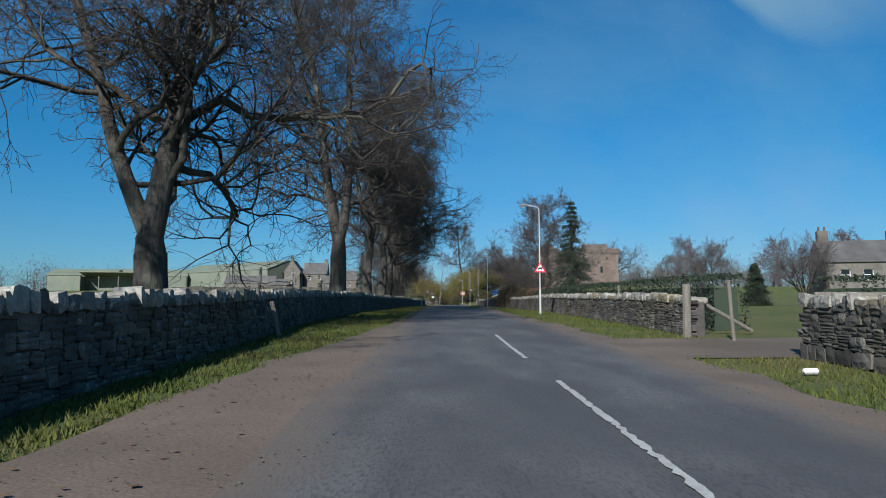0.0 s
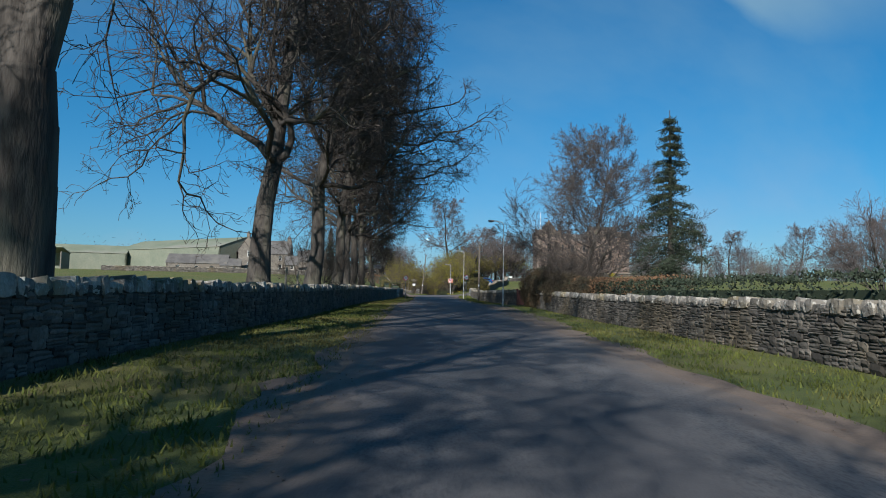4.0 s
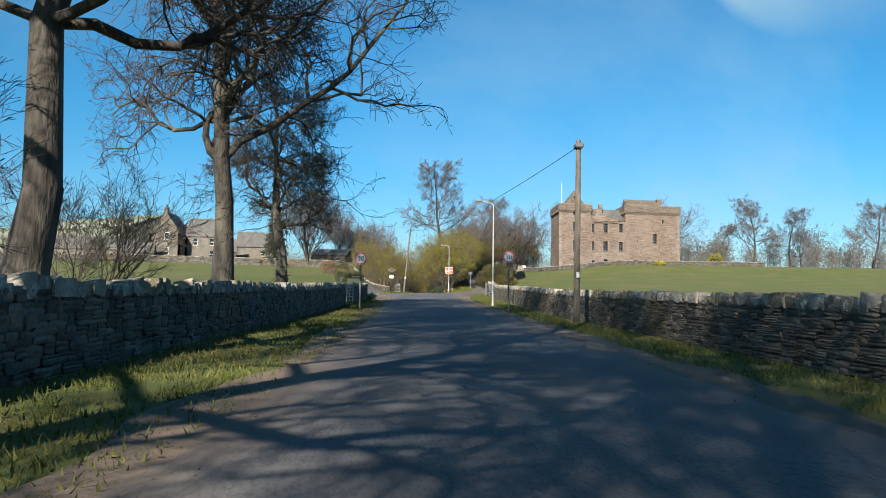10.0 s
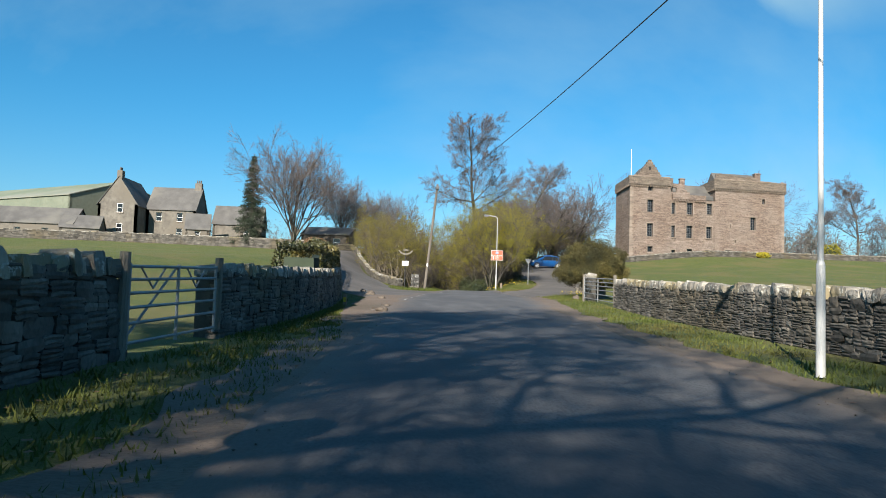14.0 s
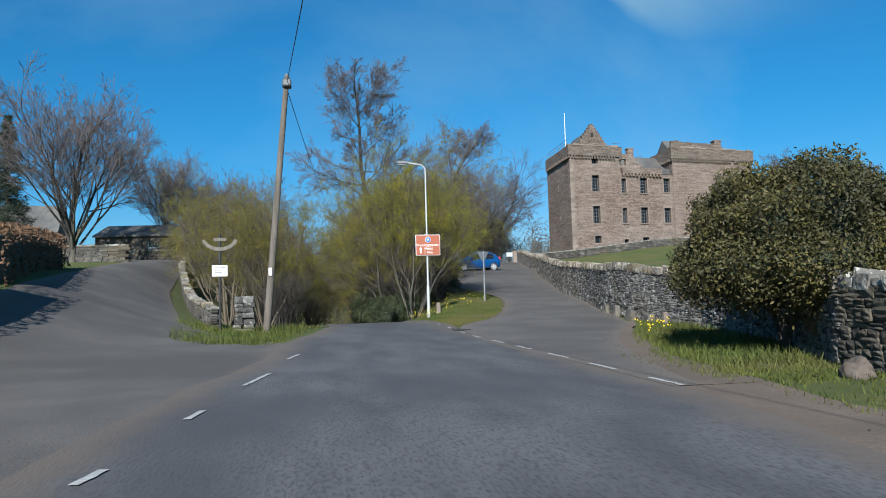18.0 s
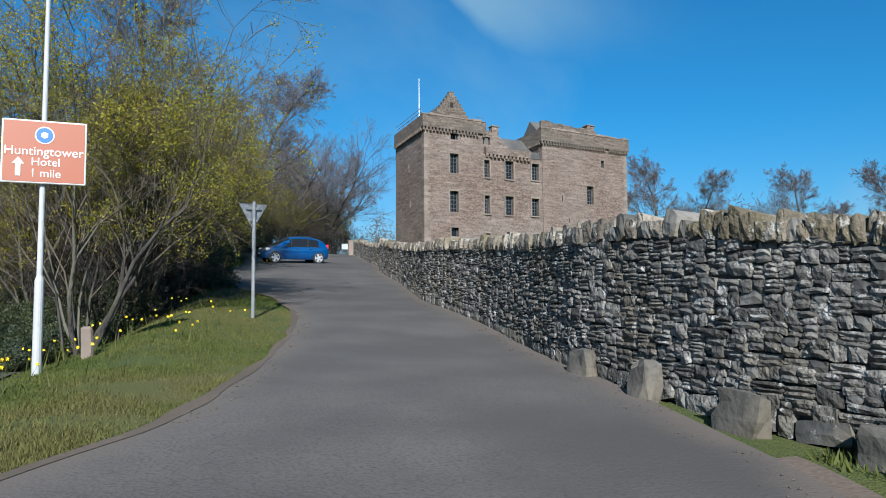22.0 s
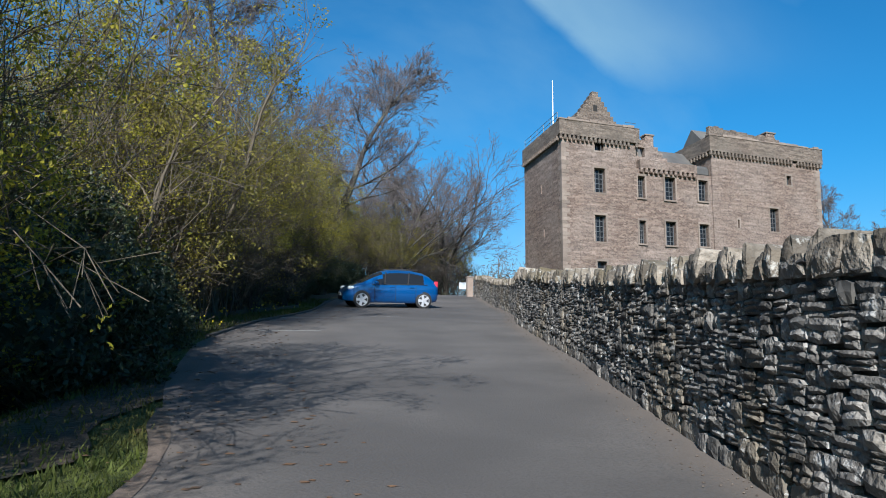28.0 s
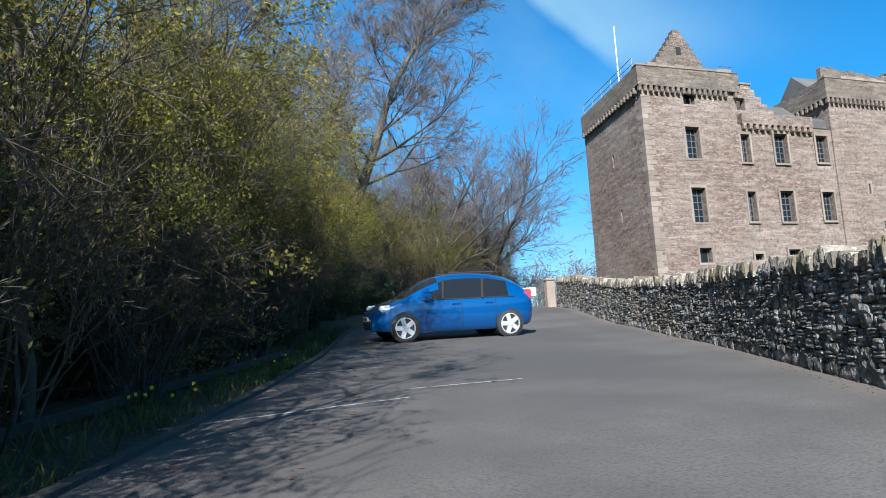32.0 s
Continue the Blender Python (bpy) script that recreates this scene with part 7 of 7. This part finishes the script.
def hedge(name, pts, h, w, leaf, per_m, seed, label, base=0.0, size=0.06):
    """A clipped hedge: a dark solid fill for its shaded inside, leaves over all sides."""
    rnd = np.random.RandomState(seed)
    P = np.array(pts, float)
    root = thing(name, gz(*P[0]), label, "hedge")
    seg = np.linalg.norm(np.diff(P, axis=0), axis=1)
    S = np.concatenate([[0], np.cumsum(seg)])
    L = S[-1]
    n = int(L * per_m)
    s = rnd.uniform(0, L, n)
    k = np.clip(np.searchsorted(S, s, "right") - 1, 0, len(seg) - 1)
    f = ((s - S[k]) / seg[k])[:, None]
    c = P[k] * (1 - f) + P[k + 1] * f
    d = (P[k + 1] - P[k]) / seg[k][:, None]
    nrm = np.stack([d[:, 1], -d[:, 0]], 1)
    side = rnd.uniform(-1, 1, n)
    z = rnd.uniform(0, 1, n)
    which = rnd.rand(n)
    z = np.where(which < 0.4, 1.0, z)
    side = np.where((which >= 0.4), np.sign(side), side)
    wob = np.array([noise.noise(Vector((a * 1.7, b * 3.1, seed))) for a, b in zip(s, z)])
    hh = h * (1 + 0.1 * np.array([noise.noise(Vector((a * 0.6, seed, 0))) for a in s]))
    X2 = c + nrm * (side * w / 2 * (1 + 0.2 * wob) * (1 - 0.15 * z))[:, None]
    Z = land(X2[:, 0], X2[:, 1]) + base + z * hh + rnd.normal(0, 0.05, n) + 0.12 * wob
    leaves_mesh(np.column_stack([X2, Z]) - np.array(root.location), size, leaf, "foliage", root, rnd, label="close-set leaves")
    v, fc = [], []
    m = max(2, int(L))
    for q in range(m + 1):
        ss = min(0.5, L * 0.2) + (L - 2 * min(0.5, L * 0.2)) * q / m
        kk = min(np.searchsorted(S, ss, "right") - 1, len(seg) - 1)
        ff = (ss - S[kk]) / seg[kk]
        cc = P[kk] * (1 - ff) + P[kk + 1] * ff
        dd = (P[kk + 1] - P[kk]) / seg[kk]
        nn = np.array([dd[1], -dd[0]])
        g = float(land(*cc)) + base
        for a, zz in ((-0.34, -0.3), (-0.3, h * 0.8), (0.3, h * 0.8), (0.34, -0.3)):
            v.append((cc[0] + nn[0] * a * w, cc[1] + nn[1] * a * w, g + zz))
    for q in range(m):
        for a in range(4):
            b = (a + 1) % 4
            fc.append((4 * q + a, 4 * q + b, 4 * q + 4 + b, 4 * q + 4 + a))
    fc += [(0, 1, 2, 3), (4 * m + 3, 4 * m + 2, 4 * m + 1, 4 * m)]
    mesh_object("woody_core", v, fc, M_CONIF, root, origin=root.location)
    return root


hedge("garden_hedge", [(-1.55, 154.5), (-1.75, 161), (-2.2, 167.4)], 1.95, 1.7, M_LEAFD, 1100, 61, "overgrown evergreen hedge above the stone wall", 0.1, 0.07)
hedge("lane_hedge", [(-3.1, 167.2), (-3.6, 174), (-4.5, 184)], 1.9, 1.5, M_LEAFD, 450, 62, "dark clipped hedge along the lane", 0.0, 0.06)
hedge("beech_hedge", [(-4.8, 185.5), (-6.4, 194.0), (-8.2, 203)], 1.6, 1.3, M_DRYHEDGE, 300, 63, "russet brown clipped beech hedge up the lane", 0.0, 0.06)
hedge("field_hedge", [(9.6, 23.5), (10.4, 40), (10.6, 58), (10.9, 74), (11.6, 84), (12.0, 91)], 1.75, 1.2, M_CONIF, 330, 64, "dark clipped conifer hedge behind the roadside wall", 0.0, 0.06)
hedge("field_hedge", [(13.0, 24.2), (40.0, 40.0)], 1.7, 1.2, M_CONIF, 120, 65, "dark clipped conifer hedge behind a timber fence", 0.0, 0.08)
for k, (x, y, r, lab) in enumerate(((10.5, 78.6, (1.1, 2.2, 1.15), "low sprawling dark brown bush behind the roadside wall"), (10.2, 83.0, (1.25, 2.4, 1.3), "straggling dark brown bush over the roadside wall"), (10.1, 87.6, (1.3, 2.4, 1.4), "broad dark brown bush over the end of the wall"), (9.95, 92.0, (1.15, 1.9, 1.5), "tall dark twiggy bush beside a street lamp"))):
    leaf_dome("roadside_bush", gz(x, y), r, M_THICKET, 0.036, 30000, 90 + k, lab, group="roadside bushes", droop=0.12)
hedge("russet_hedge", [(11.2, 66.0), (11.0, 76), (10.9, 84.0)], 1.8, 1.5, M_DRYHEDGE, 420, 67, "rough russet hedge behind the roadside wall", 0.1, 0.06)


def spruce(name, at, seed, height, radius, label, tiers=34, leaf=None, group=""):
    """A conifer: straight stem, whorls of drooping boughs set with needle sprays."""
    rnd = np.random.RandomState(seed)
    root = thing(name, at, label, "conifer", group)
    segs, pts = [], []
    for k in range(8):
        a, b = k / 8, (k + 1) / 8
        segs.append((np.array([0, 0, height * a - 0.2]), np.array([0, 0, height * b - 0.2]), 0.22 * (1 - a) + 0.02, 0.22 * (1 - b) + 0.02, 8))
    for t in range(tiers):
        f = 0.1 + 0.88 * t / tiers
        z = height * f
        R = radius * (1 - f) ** 0.95 * rnd.uniform(0.75, 1.15) + 0.12
        for c in range(6):
            a = rnd.uniform(0, 6.28)
            n = 6
            p = np.array([0, 0, z])
            q0 = p
            for s in range(1, n + 1):
                g = s / n
                q = np.array([math.cos(a) * R * g, math.sin(a) * R * g, z - R * 0.34 * g * g + 0.1 * R * g ** 4])
                segs.append((q0, q, 0.03 * (1 - g) + 0.008, 0.03 * (1 - g) + 0.006, 3))
                m = int(6 + 11 * R * g)
                pp = q + rnd.normal(0, 1, (m, 3)) * np.array([0.16, 0.16, 0.1]) * (0.6 + R * 0.35) - np.array([0, 0, 0.1])
                pts.append(pp)
                q0 = q
    tubes(segs, M_BARK, "trunk", root)
    leaves_mesh(np.concatenate(pts), 0.17, leaf or M_CONIF, "needle_sprays", root, rnd, 0.2, label="dark green drooping needle sprays", wide=0.13)
    return root


spruce("spruce", gz(15.3, 78.4), 71, 14.9 - float(land(15.3, 78.4)), 2.5, "tall dark spruce with drooping boughs behind the hedge", 22)
spruce("garden_conifer", gz(36.5, 82.3), 72, 5.0, 1.8, "small dark pointed conifer in a garden", 22)
spruce("cypress", gz(-19.7, 228.2), 73, 23.8 - float(land(-19.7, 228.2)), 2.3, "tall narrow dark cypress beside the farmhouse wall", 40)

# bare trees farther off
MIN_R[0] = 0.016
LIMB[:] = [0.22, 0.42]
FINE = [(5, 0.16, 0.06, 8, 0.6, 0.55), (4, 0.2, 0.04, 8, 0.65, 0.52), (3, 0.22, 0.03, 6, 0.7, 0.55), (2, 0.3, 0.0, 0, 0, 0)]
FAN = [(5, 0.12, 0.07, 8, 0.55, 0.55), (4, 0.18, 0.05, 7, 0.6, 0.52), (3, 0.2, 0.03, 6, 0.65, 0.55), (2, 0.25, 0.0, 0, 0, 0)]
FARA_H = 34.8 - float(land(12.7, 251))
# pale mauve twigs carry distance haze in their colour
fara = old_tree("bare_tree", gz(12.7, 251.0), 81, 0.42, [((0.02, 0.0, 1.0), FARA_H * 0.86, 1.0, 27, 0.38, 6.8)], "very tall leafless tree with a rounded crown beyond the wood", spec=FAN, group="bare trees", twig=M_TWIGP)
MIN_R[0] = 0.0115
farb = old_tree("bare_tree", gz(13.9, 92.6), 82, 0.2, [((0.0, 0.02, 1.0), 11.5, 1.0, 44, 0.06, 5.2)], "spreading leafless tree full of fine grey twigs", spec=FINE, group="bare trees", twig=M_TWIGG)
MIN_R[0] = 0.016
farc = bare_tree("bare_tree", gz(-13.2, 223.2), 83, 14.0, 0.3, 0.12, "broad leafless tree beside the cypress", FAN, kids=13, spread=0.6, group="bare trees")
fard = bare_tree("bare_tree", gz(33.5, 276.0), 84, 19.0, 0.4, 0.3, "round-headed leafless tree behind the castle", FAN, kids=11, spread=0.9, group="bare trees", ivy=0.3)
copies(farc, [(30.4, 82.4, 0.5), (39.8, 77.8, 0.55), (-4.7, 239.0, 0.75), (0.1, 233.5, 0.85), (-8.5, 236.0, 0.7), (4.5, 246, 0.9), (-2, 250, 1.0)], 5)
copies(fard, [(31.5, 286, 0.7), (35, 302, 0.85), (28.5, 278, 0.6), (27.5, 268.0, 0.85), (71.2, 289.0, 1.15), (62.0, 292.0, 1.05), (20.0, 262, 0.75), (36, 290, 0.9)], 6)
copies(fara, [(17.5, 240.0, 0.72), (105.2, 300, (37.6 - gz(105, 300)[2]) / FARA_H), (115.9, 300, (34.6 - gz(116, 300)[2]) / FARA_H), (140.7, 300, (38.2 - gz(140, 300)[2]) / FARA_H), (178.3, 300, (41.3 - gz(178, 300)[2]) / FARA_H), (125.0, 310, 0.6), (150, 300, 0.6), (96, 305, 0.65), (-85, 300, 0.45), (-60, 310, 0.5)], 7)
copies(dull, [(24, 268, 0.9), (28.5, 272, 1.0), (33, 283, 1.1), (18.5, 258, 1.0), (38, 296, 1.2), (26, 282, 1.2), (42, 310, 1.2), (20, 272, 1.2)], 8)
copies(bareshrub, [(29, 268, 0.9), (33, 275, 1.0), (24, 262, 0.8), (37.5, 284, 1.1), (21.3, 252.5, 0.7), (18.2, 246.8, 0.6)], 9)
# woodland edge in the distance: too many trees to count
rw = np.random.RandomState(91)
fw_segs, fw_pts = [], []
for k in range(900):
    a = rw.uniform(-1.35, 1.35)
    dist = rw.uniform(330, 480)
    x, y = 20 + math.sin(a) * dist, 60 + math.cos(a) * dist
    g = float(land(x, y))
    h = rw.uniform(7, 16) * (1.0 if abs(a) > 0.1 else 1.3)
    fw_segs.append((np.array([x, y, g - 1]), np.array([x + rw.normal(0, 0.4), y, g + h * 0.7]), 0.3, 0.08, 4))
    m = 120
    pp = rw.normal(0, 1, (m, 3)) * np.array([h * 0.2, h * 0.2, h * 0.22]) + np.array([x, y, g + h * 0.62])
    fw_pts.append(pp)
for k in range(260):
    x, y = rw.uniform(62, 330), rw.uniform(292, 372)
    g = float(land(x, y))
    h = rw.uniform(8, 15)
    fw_segs.append((np.array([x, y, g - 1]), np.array([x + rw.normal(0, 0.4), y, g + h * 0.85]), 0.2, 0.05, 4))
    m = 150
    fw_pts.append(rw.normal(0, 1, (m, 3)) * np.array([h * 0.11, h * 0.11, h * 0.2]) + np.array([x, y, g + h * 0.6]))
wood = thing("distant_wood", (0, 0, 0), "distant grey-brown leafless woodland along the horizon", "woodland", kind="stuff")
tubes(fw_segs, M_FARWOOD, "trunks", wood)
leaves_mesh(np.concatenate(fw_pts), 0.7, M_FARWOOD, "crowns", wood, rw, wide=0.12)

# far hills on the left
hv, hf = [], []
for k in range(60):
    x = -1500 + 3000 * k / 59
    z = 40 + 45 * abs(noise.noise(Vector((x * 0.0016, 3.3, 0)))) + 18 * noise.noise(Vector((x * 0.006, 1.3, 0)))
    hv += [(x, 1460, -30), (x, 1480, 12 + z * (0.9 if x < -300 else 0.5))]
for k in range(59):
    hf.append((2 * k, 2 * k + 2, 2 * k + 3, 2 * k + 1))
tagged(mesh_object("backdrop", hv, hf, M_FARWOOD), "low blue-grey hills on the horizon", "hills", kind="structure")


# ---- grass, flowers ----
def tufts(name, spots, h, seed, material, label, width=0.014):
    """Blades of grass, each a bent narrow triangle."""
    rnd = np.random.RandomState(seed)
    P = np.asarray(spots, float)
    n = len(P)
    z = land(P[:, 0], P[:, 1])
    a = rnd.uniform(0, 6.283, n)
    hh = h * rnd.uniform(0.35, 1.25, n)
    lean = rnd.normal(0, 0.45, (n, 2)) * hh[:, None]
    w = width * rnd.uniform(0.7, 1.5, n)
    b0 = np.column_stack([P[:, 0] - np.cos(a) * w, P[:, 1] - np.sin(a) * w, z - 0.01])
    b1 = np.column_stack([P[:, 0] + np.cos(a) * w, P[:, 1] + np.sin(a) * w, z - 0.01])
    t = np.column_stack([P[:, 0] + lean[:, 0], P[:, 1] + lean[:, 1], z + hh])
    v = np.stack([b0, b1, t], 1).reshape(-1, 3)
    f = np.arange(3 * n).reshape(-1, 3)
    ob = mesh_object(name, v, f, material)
    return tagged(ob, label, "grass", kind="stuff")


def field_spots(n, seed, y0, y1, left, right, clump=1.2):
    rnd = np.random.RandomState(seed)
    y = rnd.uniform(y0, y1, n * 2)
    f = rnd.rand(n * 2)
    x = left(y) + (right(y) - left(y)) * f
    k = np.array([noise.noise(Vector((a * clump, b * clump, seed))) for a, b in zip(x, y)])
    keep = (k + rnd.uniform(-0.5, 0.5, n * 2)) > -0.05
    return np.column_stack([x, y])[keep][:n]


def lwall(v):
    return ip(v, [(q[1], q[0]) for q in LEFT_WALL + LEFT_WALL2])


def rwall(v):
    return ip(v, [(q[1], q[0]) for q in RIGHT_WALL0 + RIGHT_WALL1 + RIGHT_WALL2])


sp = [field_spots(26000, 1, 4, 70, lambda v: lwall(v) + 0.15, lambda v: np.minimum(lx(v) - 0.15, ip(v, [(7, -3.2), (12, -2.9), (21, -2.2), (30, -1.4), (40, 9)]))),
      field_spots(30000, 2, 70, 160, lambda v: lwall(v) + 0.15, lambda v: lx(v) - ip(v, [(70, 0.1), (143, 0.15), (150, 1.0), (160, 2.0)])),
      field_spots(9000, 3, 20, 62, lambda v: rx_(v) + 0.55, lambda v: rwall(v) - 0.1),
      field_spots(2600, 23, 62, 92, lambda v: rx_(v) + 0.75, lambda v: rwall(v) - 0.1),
      field_spots(2500, 8, 6, 14.5, lambda v: rx_(v) + 0.6, lambda v: rwall(v) - 0.1),
      field_spots(14000, 4, 98, 175, lambda v: rx_(v) + 0.8, lambda v: ip(v, [(98, 8.6), (131, 9.2), (160, 10.7), (175, 12.6)])),
      field_spots(5000, 6, 181, 192, lambda v: ip(v, [(181, 3.0), (184, 0.8), (192, -0.2)]), lambda v: lx(v) - 0.3),
      field_spots(7000, 21, 199, 208, lambda v: np.full_like(v, 9.4), lambda v: dl(v) - 0.1),
      field_spots(9000, 7, 171, 185, lambda v: dr(v) + 0.35, lambda v: wall_x(v) - 0.05)]
tufts("verge_grass", np.concatenate(sp), 0.09, 11, M_BLADE, "rough green grass of the roadside verges")
tufts("mown_grass", field_spots(95000, 5, 185.6, 203, lambda v: np.minimum(rx_(v) + 0.06, dl(v) - 0.06), lambda v: dl(v) + 0.05), 0.036, 15, M_BLADE, "short green grass on the junction island", 0.006)
ts = [field_spots(3500, 12, 173, 184, lambda v: dr(v) + 0.6, lambda v: wall_x(v) + 0.02), field_spots(3000, 13, 181.5, 191, lambda v: ip(v, [(181, 2.4), (184, 0.6), (192, -0.4)]), lambda v: lx(v) - 0.7), field_spots(4000, 14, 210, 236, lambda v: dl(v) - 1.5, lambda v: dl(v) - 0.2)]
tufts("tall_weeds", np.concatenate(ts), 0.2, 12, M_BLADE, "taller weeds and leaves along walls and kerbs", 0.012)


def daffodils(x, y, r, n, seed):
    rnd = np.random.RandomState(seed)
    root = thing("daffodil_clump", gz(x, y), "clump of yellow daffodils with strap leaves in the grass", "flowers", "daffodils")
    v, f, petals, pf = [], [], [], []
    for k in range(n * 3):
        a, q = rnd.uniform(0, 6.28), r * math.sqrt(rnd.rand())
        bx, by = q * math.cos(a), q * math.sin(a)
        z0 = float(land(x + bx, y + by)) - root.location.z
        h = rnd.uniform(0.2, 0.38)
        l = rnd.normal(0, 0.1, 2)
        b = len(v)
        t = rnd.uniform(0, 6.28)
        v += [(bx - 0.01 * math.cos(t), by - 0.01 * math.sin(t), z0), (bx + 0.01 * math.cos(t), by + 0.01 * math.sin(t), z0), (bx + l[0], by + l[1], z0 + h)]
        f.append((b, b + 1, b + 2))
        if k % 3 == 0:
            c = np.array([bx + l[0], by + l[1], z0 + h + 0.02])
            b = len(petals)
            ax = rnd.normal(0, 1, 3) + np.array([-0.5, -1.5, 0.2])
            ax /= np.linalg.norm(ax)
            e1 = np.cross(ax, [0, 0, 1.0])
            e1 /= np.linalg.norm(e1)
            e2 = np.cross(ax, e1)
            petals.append(c + ax * 0.03)
            for i in range(12):
                rr = 0.028 if i % 2 == 0 else 0.015
                t2 = i * math.pi / 6
                petals.append(c + e1 * math.cos(t2) * rr + e2 * math.sin(t2) * rr)
            for i in range(12):
                pf.append((b, b + 1 + i, b + 1 + (i + 1) % 12))
    mesh_object("strap_leaves", v, f, M_BLADE, root)
    tagged(mesh_object("bloom", petals, pf, M_DAFF, root, "yellow flower heads"), kind="stuff")


for k, (x, y, r, n) in enumerate(((14.0, 182.0, 0.5, 10), (13.3, 180.6, 0.5, 10), (12.6, 178.4, 0.6, 11), (8.75, 190.3, 0.45, 14), (8.9, 194.0, 0.7, 8), (10.4, 193.4, 0.9, 4), (9.8, 190.6, 0.9, 3), (10.2, 193.2, 1.3, 9), (10.3, 197.2, 1.6, 8), (13.2, 213.0, 0.5, 8), (13.4, 215.8, 0.5, 8), (14.3, 219.2, 0.5, 8), (15.2, 224.5, 0.5, 6), (11.4, 195.0, 0.9, 8))):
    daffodils(x, y, r, n, 200 + k)

# ---- gravel and dead leaves along the edges ----
def scatter(name, spots, size, material, label, category, seed, flat=1.0):
    """Little uneven stones or leaves, eight faces each, lying on the ground."""
    rnd = np.random.RandomState(seed)
    P = np.asarray(spots, float)
    n = len(P)
    z = land(P[:, 0], P[:, 1]) + 0.045
    s = size * rnd.uniform(0.4, 1.5, (n, 1, 1))
    unit = np.array([(1, 0, 0), (0, 1, 0), (-1, 0, 0), (0, -1, 0), (0, 0, flat), (0, 0, -flat)])[None]
    v = unit * s * rnd.uniform(0.6, 1.2, (n, 6, 3))
    a = rnd.uniform(0, 6.283, n)
    x = v[:, :, 0] * np.cos(a)[:, None] - v[:, :, 1] * np.sin(a)[:, None]
    y = v[:, :, 0] * np.sin(a)[:, None] + v[:, :, 1] * np.cos(a)[:, None]
    v = np.stack([x + P[:, :1], y + P[:, 1:2], v[:, :, 2] + z[:, None]], -1).reshape(-1, 3)
    f = np.array([(0, 1, 4), (1, 2, 4), (2, 3, 4), (3, 0, 4), (1, 0, 5), (2, 1, 5), (3, 2, 5), (0, 3, 5)])
    f = (f[None] + (np.arange(n) * 6)[:, None, None]).reshape(-1, 3)
    return tagged(mesh_object(name, v, f, material), label, category, kind="stuff")


edges = [field_spots(900, 41, 2, 30, lambda v: ip(v, [(2, -3.2), (21, -2.1), (30, -1.3)]), lambda v: lx(v) + 0.5),
         field_spots(1300, 42, 30, 166, lambda v: lx(v) - 0.7, lambda v: lx(v) + 0.35),
         field_spots(900, 43, 4, 168, lambda v: rx_(v) - 0.35, lambda v: rx_(v) + 0.6),
         field_spots(900, 44, 171, 236, lambda v: dr(v) - 0.45, lambda v: dr(v) - 0.02),
         field_spots(300, 45, 187, 205, lambda v: dl(v), lambda v: dl(v) + 0.3)]
scatter("gravel", np.concatenate(edges), 0.012, M_ROCK, "loose brown gravel along the edges of road and drive", "gravel", 51, 0.6)
leaf_fall = [field_spots(1600, 46, 4, 155, lambda v: lwall(v) + 0.2, lambda v: lx(v) - 0.1),
             field_spots(700, 47, 200, 236, lambda v: dl(v) - 0.6, lambda v: dl(v) + 1.6),
             field_spots(500, 48, 24, 160, lambda v: rx_(v) + 0.2, lambda v: rwall(v) - 0.15)]
scatter("fallen_leaves", np.concatenate(leaf_fall), 0.035, M_DRYHEDGE, "dead brown leaves lying on verges and car park", "leaves", 52, 0.12)
